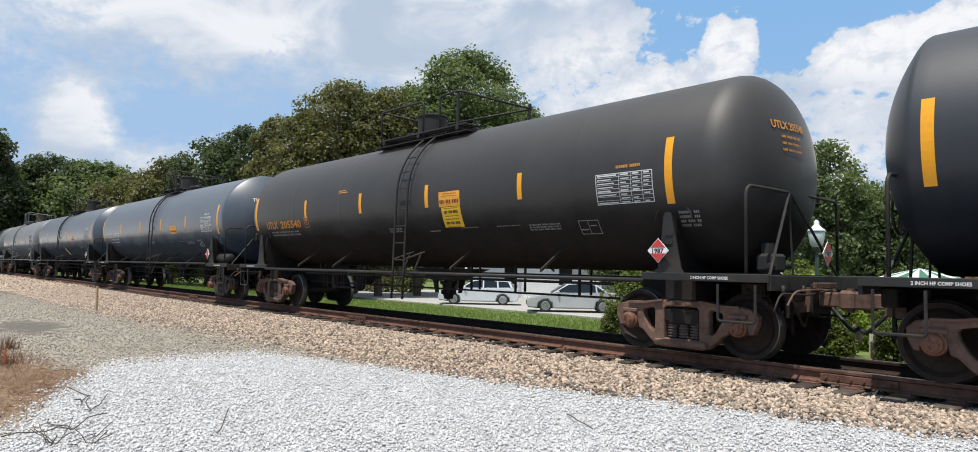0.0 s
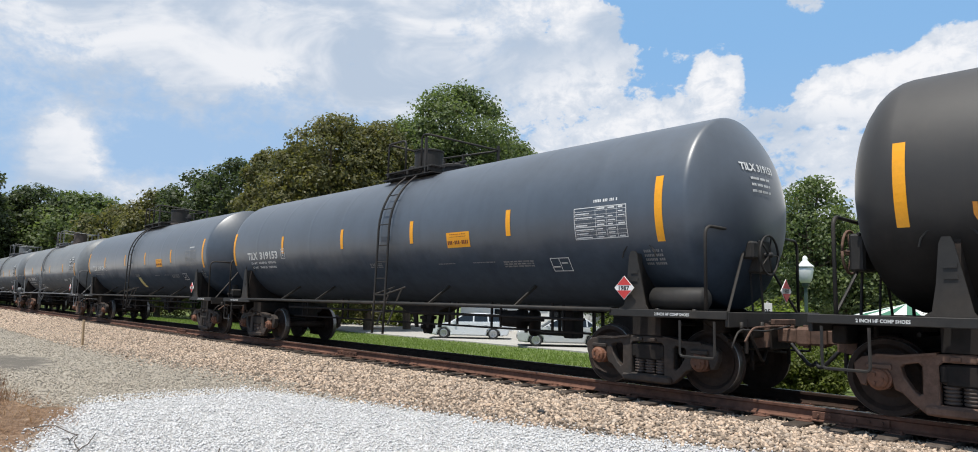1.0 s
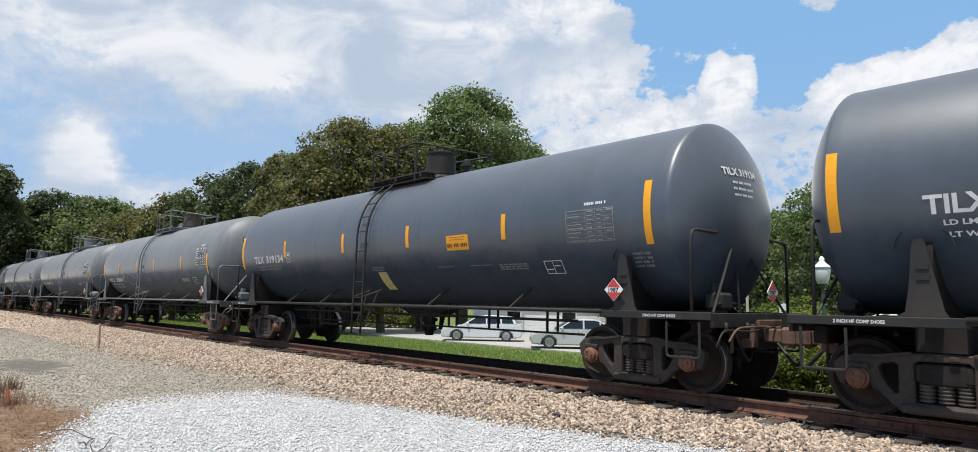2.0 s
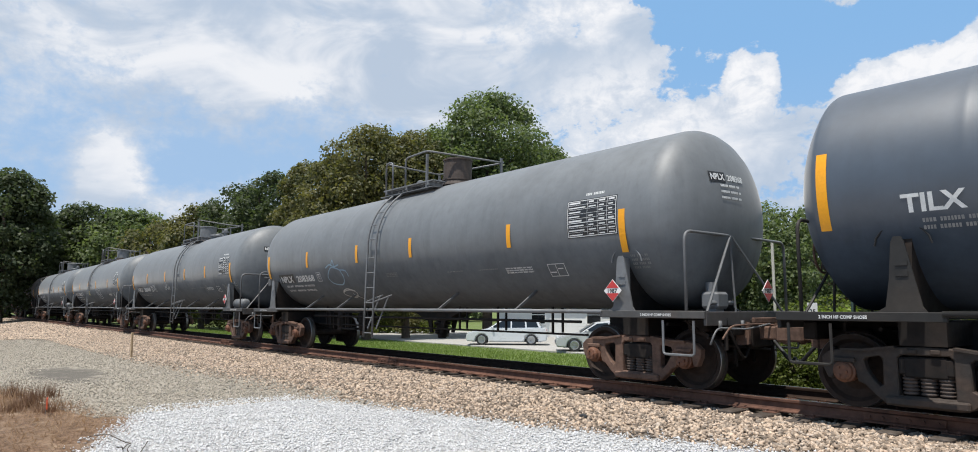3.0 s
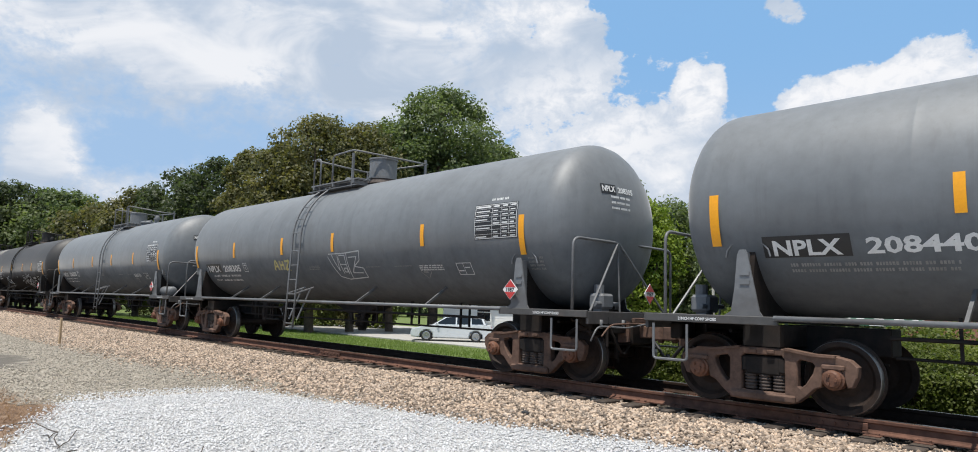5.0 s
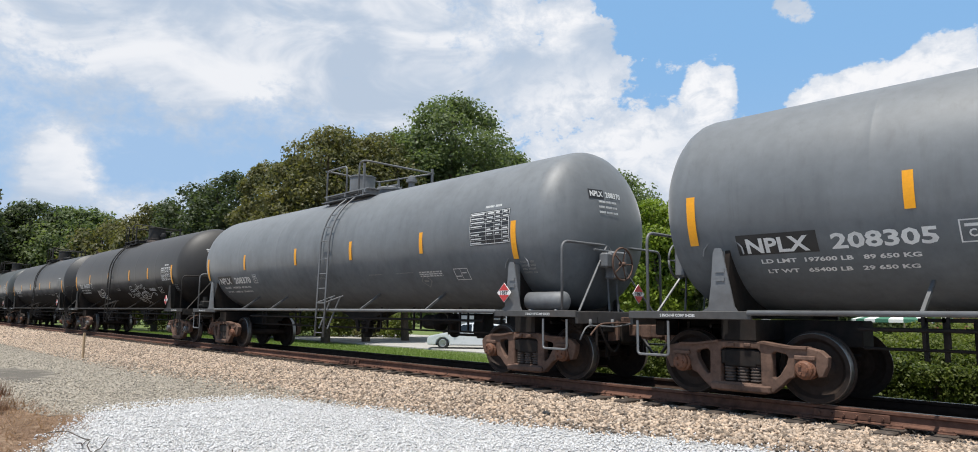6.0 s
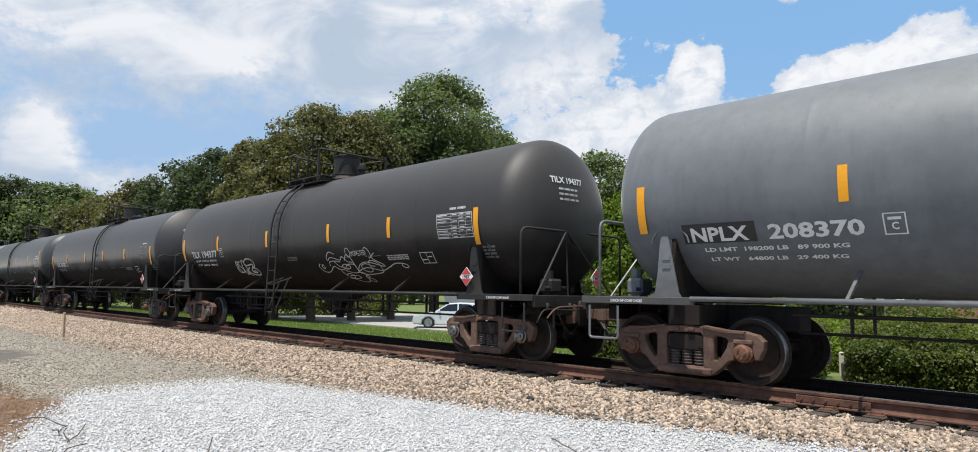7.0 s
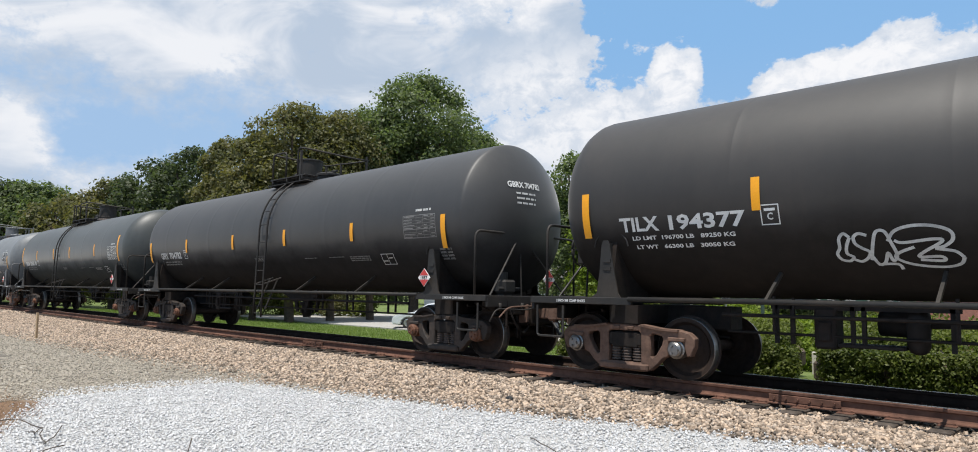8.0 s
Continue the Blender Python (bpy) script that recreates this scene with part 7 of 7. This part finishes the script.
def make_lawn():
    """Short grass as loose blades on the slope that shows under the train."""
    rng = np.random.default_rng(51)
    count = 42000
    x = rng.uniform(-62, -9.5, count)
    y = 3.1 + 10.8 * rng.random(count) ** 1.2
    z = np.array([ground_height(a, b) for a, b in zip(x, y)])
    a = rng.uniform(0, math.tau, count)
    h = rng.uniform(0.05, 0.13, count)
    w = 0.022
    lean = rng.normal(0, 0.04, (count, 2))
    p = np.stack([x, y, z - 0.01], 1)
    v0 = p + np.stack([np.cos(a) * w, np.sin(a) * w, np.zeros(count)], 1)
    v1 = p - np.stack([np.cos(a) * w, np.sin(a) * w, np.zeros(count)], 1)
    v2 = p + np.stack([lean[:, 0], lean[:, 1], h], 1)
    me = bpy.data.meshes.new("lawn_grass")
    me.vertices.add(count * 3)
    me.vertices.foreach_set("co", np.stack([v0, v1, v2], 1).reshape(-1))
    me.loops.add(count * 3)
    me.loops.foreach_set("vertex_index", np.arange(count * 3, dtype=np.int32))
    me.polygons.add(count)
    me.polygons.foreach_set("loop_start", np.arange(0, count * 3, 3, dtype=np.int32))
    me.update(calc_edges=True)
    tagged(hang("lawn_grass", me, M["grass_blade"]), "short sunlit lawn grass", "grass", kind="stuff")


make_lawn()


def make_straw():
    rng = np.random.default_rng(53)
    pts = []
    while len(pts) < 5200:
        x, y = rng.uniform(-17, -7.0), rng.uniform(-9.9, -6.6)
        if in_litter(x, y) > rng.normal(0.0, 0.15) and math.hypot(x, y + 10.07) > 4:
            pts.append((x, y))
    verts, faces = [], []
    for x, y in pts:
        z = ground_height(x, y)
        a = rng.uniform(0, math.tau)
        ln, up = rng.uniform(0.05, 0.17), rng.uniform(0.0, 0.10) * (2.2 if x < -13 else 1.0)
        dx, dy = math.cos(a) * ln, math.sin(a) * ln
        k = len(verts)
        verts += [(x - dy * 0.05, y + dx * 0.05, z + 0.004), (x + dy * 0.05, y - dx * 0.05, z + 0.004), (x + dx, y + dy, z + 0.006 + up)]
        faces.append((k, k + 1, k + 2))
    tagged(hang("straw_litter", raw_mesh("straw_litter", verts, faces), M["straw"]), "brown dry straw and weeds on bare soil", "straw", kind="stuff")


make_straw()

# the parking lot and its building
bm = bmesh.new()
soft_box(bm, -24, 21.1, -0.905, 56, 14.0, 0.11, 0.02)
tagged(part("pavement", bm, M["concrete"], None), "pale sunlit concrete parking lot", "pavement", kind="structure")


def make_house():
    house = new("house")
    house.matrix_basis = pose(-34.0, 31.5, -0.86, 0, 0, 40)
    tagged(house, "single-storey white clapboard house with a grey roof", "house")
    w, d, h = 18.0, 7.0, 3.0
    bm = bmesh.new()
    box(bm, 0, 0, h / 2, w, d, h)
    wall = part("wall", bm, M["siding"], house)
    bm = bmesh.new()
    slab(bm, [(-w / 2, 0.0), (w / 2, 0.0), (w / 2, 0.165), (-w / 2, 0.19)], -d / 2 - 0.022, -d / 2)
    board = mesh_from("siding_board", bm)
    for i in range(15):
        hang("siding_board", board, M["siding"], wall, pose(0, 0, i * 0.195, 0, 0, 0))
    bm = bmesh.new()
    a = [bm.verts.new(p) for p in ((-w / 2 - 0.4, -d / 2 - 0.5, h - 0.05), (w / 2 + 0.4, -d / 2 - 0.5, h - 0.05), (w / 2 + 0.4, 0, h + 1.3), (-w / 2 - 0.4, 0, h + 1.3),
                                   (-w / 2 - 0.4, d / 2 + 0.5, h - 0.05), (w / 2 + 0.4, d / 2 + 0.5, h - 0.05))]
    for f in ((0, 1, 2, 3), (3, 2, 5, 4), (0, 3, 4), (1, 5, 2), (0, 4, 5, 1)):
        bm.faces.new([a[i] for i in f])
    bmesh.ops.recalc_face_normals(bm, faces=bm.faces)
    part("roof", bm, M["shingle"], house)
    for x in (-6.0, -2.0, 2.0, 6.0):
        bm = bmesh.new()
        for cx, cz, sx, sz in ((0, 2.26, 1.1, 0.09), (0, 0.92, 1.1, 0.09), (-0.52, 1.6, 0.09, 1.4), (0.52, 1.6, 0.09, 1.4), (0, 1.6, 1.0, 0.05)):
            box(bm, x + cx, -d / 2 - 0.045, cz, sx, 0.05, sz)
        window = part("window", bm, M["siding"], house)
        bm = bmesh.new()
        box(bm, x, -d / 2 - 0.03, 1.6, 0.98, 0.02, 1.3)
        part("pane", bm, M["glass_dark"], window)


make_house()

bm = bmesh.new()
box(bm, 0, 0, 1.2, 9.0, 0.3, 2.4)
brick = part("garden_wall", bm, M["brick_red"], None)
brick.matrix_basis = pose(-4.5, 24.0, -0.95)
tagged(brick, "reddish brick wall beyond the hedges", "wall", kind="structure")


def make_car(m, paint, wagon, label):
    """A parked car, nose towards -x, with body, glass, wheels and lamps of its own."""
    car = new("car")
    car.matrix_basis = m
    tagged(car, label, "car", "parked cars")
    bm = bmesh.new()
    body = [(-2.24, 0.22), (-2.30, 0.40), (-2.27, 0.58), (-2.12, 0.70), (-1.55, 0.82), (-1.05, 0.90), (0.4, 0.94), (1.6, 0.97), (2.14, 0.94), (2.26, 0.80), (2.28, 0.45), (2.20, 0.24),
            (1.78, 0.20), (1.72, 0.42), (1.50, 0.60), (1.28, 0.62), (1.06, 0.52), (0.98, 0.20), (-1.02, 0.20), (-1.08, 0.46), (-1.28, 0.62), (-1.52, 0.60), (-1.72, 0.46), (-1.80, 0.20)]
    slab(bm, body, -0.87, 0.87)
    outer = [e for e in bm.edges if abs(e.verts[0].co.y - e.verts[1].co.y) < 0.001]
    bmesh.ops.bevel(bm, geom=outer, offset=0.05, segments=2, affect="EDGES")
    part("body", bm, M[paint], car)
    tail = [(1.95, 0.96), (1.75, 1.36)] if wagon else [(1.72, 0.97), (1.05, 1.36)]
    roof = [(-1.08, 0.90), (-0.30, 1.38), (0.3, 1.44), (0.8, 1.43), tail[1], tail[0]]
    bm = bmesh.new()
    a = [bm.verts.new((x, -0.78 + (z - 0.9) * 0.30, z)) for x, z in roof]
    b = [bm.verts.new((x, 0.78 - (z - 0.9) * 0.30, z)) for x, z in roof]
    k = len(roof)
    bm.faces.new(a), bm.faces.new(b[::-1])
    for i in range(k):
        bm.faces.new((a[i], b[i], b[(i + 1) % k], a[(i + 1) % k]))
    bmesh.ops.recalc_face_normals(bm, faces=bm.faces)
    bmesh.ops.bevel(bm, geom=list(bm.edges), offset=0.03, segments=1, affect="EDGES")
    part("cabin", bm, M[paint], car)
    panes = [[(-0.92, 0.96), (-0.28, 1.33), (0.22, 1.37), (0.22, 0.97)], [(0.30, 0.97), (0.30, 1.37), (0.80, 1.365), (1.02, 1.32), (1.05, 0.98)]]
    panes.append([(1.13, 0.99), (1.10, 1.33), (1.66, 1.30), (1.80, 1.0)] if wagon else [(1.12, 0.99), (1.10, 1.27), (1.48, 1.01)])
    for s in (-1, 1):
        for pane in panes:
            bm = bmesh.new()
            f = [bm.verts.new((x, s * (0.79 - (z - 0.9) * 0.30), z)) for x, z in pane]
            bm.faces.new(f)
            part("side_window", bm, M["glass_dark"], car)
    for (xa, za), (xb, zb), name in (((-1.06, 0.945), (-0.36, 1.365), "windscreen"), ((tail[0][0] + 0.01, 1.02), (tail[1][0] + 0.02, 1.32), "rear_window")):
        bm = bmesh.new()
        off = -0.035 if name == "windscreen" else 0.02
        f = [bm.verts.new(p) for p in ((xa + off, -0.66, za), (xa + off, 0.66, za), (xb + off, 0.56, zb), (xb + off, -0.56, zb))]
        bm.faces.new(f)
        part(name, bm, M["glass_dark"], car)
    for x in (-1.40, 1.38):
        for s in (-1, 1):
            bm = bmesh.new()
            lathe(bm, [(-0.10, 0.20), (-0.10, 0.29), (-0.07, 0.315), (0.07, 0.315), (0.10, 0.29), (0.10, 0.20)], "y", 22, (x, s * 0.77, 0.315))
            wheel = part("wheel", bm, M["trim"], car)
            bm = bmesh.new()
            lathe(bm, [(-0.02, 0.215), (0.02, 0.215), (0.03, 0.19), (0.015, 0.06), (0.03, 0.05), (0.035, 0.01)] if s > 0 else [(0.02, 0.215), (-0.02, 0.215), (-0.03, 0.19), (-0.015, 0.06), (-0.03, 0.05), (-0.035, 0.01)], "y", 18, (x, s * 0.86, 0.315))
            for i in range(5):
                t = i * math.tau / 5
                box(bm, x + 0.11 * math.cos(t), s * 0.885, 0.315 + 0.11 * math.sin(t), 0.05, 0.02, 0.05)
            part("rim", bm, M["alloy"], wheel)
    for s in (-1, 1):
        bm = bmesh.new()
        soft_box(bm, -2.14, s * 0.62, 0.63, 0.22, 0.36, 0.13, 0.03)
        part("headlamp", bm, M["head_lamp"], car)
        bm = bmesh.new()
        soft_box(bm, 2.20, s * 0.66, 0.78, 0.12, 0.30, 0.16, 0.03)
        part("tail_lamp", bm, M["tail_lamp"], car)
        bm = bmesh.new()
        soft_box(bm, -0.78, s * 0.92, 0.98, 0.10, 0.16, 0.11, 0.02)
        part("mirror", bm, M[paint], car)
        for x in (0.0, 0.95):
            bm = bmesh.new()
            soft_box(bm, x, s * 0.88, 0.80, 0.14, 0.02, 0.03, 0.006)
            part("door_handle", bm, M["alloy"], car)
    bm = bmesh.new()
    soft_box(bm, -2.285, 0, 0.42, 0.05, 1.3, 0.16, 0.02)
    part("grille", bm, M["trim"], car)
    bm = bmesh.new()
    soft_box(bm, 0, 0, 0.24, 3.9, 1.5, 0.12, 0.02)
    part("underbody", bm, M["trim"], car)


LOT = -0.85
make_car(pose(-29.7, 16.1, LOT, 0, 0, 45), "white_car", True, "pale silver-white estate car parked on concrete")
make_car(pose(-22.5, 15.95, LOT, 0, 0, 46), "silver_car", False, "silver saloon car parked on concrete beside the lawn")
make_car(pose(-17.5, 19.6, LOT, 0, 0, 40), "glass_dark", False, "dark saloon car parked behind the hedge")


def make_lamp_post():
    x, y = from_eye(22.3, 20.5)
    base = ground_height(x, y)
    post = new("lamp_post")
    post.matrix_basis = pose(x, y, base)
    tagged(post, "dark green lamp post with a milky globe", "street lamp")
    bm = bmesh.new()
    lathe(bm, [(-0.1, 0.14), (0.25, 0.13), (0.35, 0.07), (0.5, 0.055), (2.55, 0.045), (2.6, 0.09), (2.68, 0.10)], "z", 14)
    part("pole", bm, M["post_green"], post)
    bm = bmesh.new()
    lathe(bm, [(2.68, 0.12), (2.80, 0.17), (3.02, 0.21), (3.10, 0.20)], "z", 18)
    part("globe", bm, M["globe"], post, smooth=True)
    bm = bmesh.new()
    lathe(bm, [(3.10, 0.23), (3.14, 0.22), (3.22, 0.12), (3.30, 0.06), (3.36, 0.07), (3.42, 0.02)], "z", 18)
    part("cap", bm, M["globe"], post, smooth=True)


make_lamp_post()


def make_parasol():
    x, y = from_eye(15.8, 28)
    base = ground_height(x, y)
    top = 1.50 - base
    parasol = new("parasol")
    parasol.matrix_basis = pose(x, y, base)
    tagged(parasol, "green and white striped garden parasol", "parasol")
    bm = bmesh.new()
    rod(bm, (0, 0, -0.05), (0, 0, top - 0.05), 0.03, 8)
    part("pole", bm, M["pale_post"], parasol)
    n = 24
    for i in range(n):
        a, b = i * math.tau / n, (i + 1) * math.tau / n
        bm = bmesh.new()
        r = 1.65
        v = [bm.verts.new(p) for p in ((0, 0, top), (r * math.cos(a), r * math.sin(a), top - 0.42), (r * math.cos(b), r * math.sin(b), top - 0.42),
                                       (r * math.cos(a), r * math.sin(a), top - 0.53), (r * math.cos(b), r * math.sin(b), top - 0.53))]
        bm.faces.new(v[:3])
        bm.faces.new((v[1], v[3], v[4], v[2]))
        part("panel", bm, M["canvas_green" if i % 2 else "canvas_white"], parasol)


make_parasol()


def make_small_things():
    # survey stake on the shoulder
    bm = bmesh.new()
    soft_box(bm, 0, 0, 0.36, 0.07, 0.06, 0.92, 0.008)
    stake = part("survey_stake", bm, M["stake_wood"], None)
    stake.matrix_basis = pose(-25.3, -4.4, ground_height(-25.3, -4.4), 0.5, -1, 12)
    tagged(stake, "upright weathered wooden survey stake in the gravel", "stake")
    # orange marker flag
    flag = new("marker_flag")
    flag.matrix_basis = pose(-13.0, -8.32, ground_height(-13.0, -8.32))
    tagged(flag, "small orange marker flag on a wire among dry weeds", "marker flag")
    bm = bmesh.new()
    rod(bm, (0, 0, -0.05), (0.02, 0, 0.28), 0.005, 5)
    part("wire", bm, M["wire"], flag)
    bm = bmesh.new()
    for i in range(4):
        u0, u1 = i * 0.048, (i + 1) * 0.048
        w0, w1 = 0.02 * math.sin(i * 1.2), 0.02 * math.sin((i + 1) * 1.2)
        bm.faces.new([bm.verts.new(p) for p in ((0.02 + u0, w0, 0.09), (0.02 + u1, w1, 0.082), (0.02 + u1, w1, 0.255), (0.02 + u0, w0, 0.27))])
    part("cloth", bm, M["flag_orange"], flag)
    # dry weeds round the flag
    wr = random.Random(61)
    for x, y, h in ((-14.6, -8.3, 0.42), (-14.0, -8.45, 0.34), (-15.1, -8.0, 0.36), (-13.6, -8.7, 0.26), (-15.6, -8.5, 0.4), (-13.2, -8.25, 0.2)):
        verts, faces = [], []
        for _ in range(150):
            a, r = wr.uniform(0, math.tau), wr.uniform(0, 0.22)
            px, py = r * math.cos(a), r * math.sin(a)
            hh = h * wr.uniform(0.35, 1.0)
            lx, ly = px + wr.uniform(-0.2, 0.2) * hh * 1.6, py + wr.uniform(-0.2, 0.2) * hh * 1.6
            k = len(verts)
            verts += [(px - 0.007, py, -0.02), (px + 0.007, py + 0.004, -0.02), (lx, ly, hh)]
            faces.append((k, k + 1, k + 2))
        weed = hang("dry_weed", raw_mesh("dry_weed", verts, faces), M["straw_dark"], None, pose(x, y, ground_height(x, y)))
        tagged(weed, "tuft of dry reddish-brown weeds on bare soil", "weed", "dry weeds")
    # fallen twigs on the gravel lot
    rng = random.Random(9)
    for x, y, n in ((-8.4, -8.1, 2), (-7.6, -8.4, 3), (-9.3, -7.9, 2), (-6.6, -7.4, 1), (-4.6, -4.3, 1), (-5.3, -3.0, 1)):
        bm = bmesh.new()
        z = ground_height(x, y) + 0.03
        for _ in range(n):
            a = rng.uniform(0, math.tau)
            pts = [(0, 0, 0)]
            for i in range(5):
                a += rng.uniform(-0.5, 0.5)
                p = pts[-1]
                pts.append((p[0] + 0.12 * math.cos(a), p[1] + 0.12 * math.sin(a), max(0.0, p[2] + rng.uniform(-0.02, 0.05))))
            tube(bm, pts, 0.006, 5)
        twig = part("twig", bm, M["twig"], None)
        twig.matrix_basis = pose(x, y, z)
        tagged(twig, "dry bare twig fallen on the pale gravel", "twig", "fallen twigs")
    # brittle brush at the near edge of the lot
    for x, y, n in ((-7.20, -8.62, 10), (-7.05, -8.40, 6)):
        bm = bmesh.new()
        for _ in range(n):
            a, lean, ln = rng.uniform(0, math.tau), rng.uniform(0.5, 1.25), rng.uniform(0.16, 0.36)
            pts = [(rng.uniform(-0.05, 0.05), rng.uniform(-0.05, 0.05), -0.02)]
            for i in range(4):
                a += rng.uniform(-0.25, 0.25)
                lean += rng.uniform(-0.1, 0.2)
                p = pts[-1]
                pts.append((p[0] + math.cos(a) * math.sin(lean) * ln / 4, p[1] + math.sin(a) * math.sin(lean) * ln / 4, max(-0.02, p[2] + math.cos(lean) * ln / 4)))
            tube(bm, pts, 0.0045, 4)
        brush_wood = part("dry_brush", bm, M["twig"], None)
        brush_wood.matrix_basis = pose(x, y, ground_height(x, y))
        tagged(brush_wood, "dark dry leafless brush at the gravel's edge", "brush", "dry brush", "stuff")
    # a lump of dark stone at the edge of the lot
    bm = bmesh.new()
    bmesh.ops.create_icosphere(bm, subdivisions=1, radius=0.06, matrix=pose(0, 0, 0.03) @ Matrix.Diagonal((1.3, 0.8, 0.7, 1)))
    stone = part("dark_stone", bm, M["trim"], None)
    stone.matrix_basis = pose(-6.71, -2.72, ground_height(-6.71, -2.72))
    tagged(stone, "dark lump of stone lying on pale gravel", "stone")
    # marker posts in the yard
    for az, dist, h, label, sign in ((27.6, 24.0, 4.3, "pale slim utility post behind the train", False), (25.0, 18.5, 2.0, "slim post with a small white speed sign", True)):
        x, y = from_eye(az, dist)
        base = ground_height(x, y)
        post = new("sign_post" if sign else "utility_post")
        post.matrix_basis = pose(x, y, base)
        tagged(post, label, "post")
        bm = bmesh.new()
        rod(bm, (0, 0, -0.1), (0, 0, h), 0.045 if not sign else 0.025, 10)
        part("shaft", bm, M["pale_post"], post)
        if sign:
            bm = bmesh.new()
            soft_box(bm, 0, -0.035, h - 0.20, 0.22, 0.012, 0.32, 0.003, pose(0, 0, 0, 0, 0, az))
            plate = part("plate", bm, M["white_sign"], post)
            uv, faces = fitted_letters("25", 0.13, 0.11)
            m = pose(0, 0, 0, 0, 0, az)
            hang("digits", raw_mesh("digits", [tuple(m @ Vector((u, -0.044, h - 0.30 + v))) for u, v in uv], faces), M["black_panel"], plate)
    # pale post in the gap of the hedge
    bm = bmesh.new()
    soft_box(bm, 0, 0, 0.26, 0.14, 0.14, 0.62, 0.015)
    post = part("gate_post", bm, M["pale_post"], None)
    post.matrix_basis = pose(-6.18, 8.2, ground_height(-6.18, 8.2))
    tagged(post, "short pale post in the gap of the hedge", "post")


make_small_things()

motions()
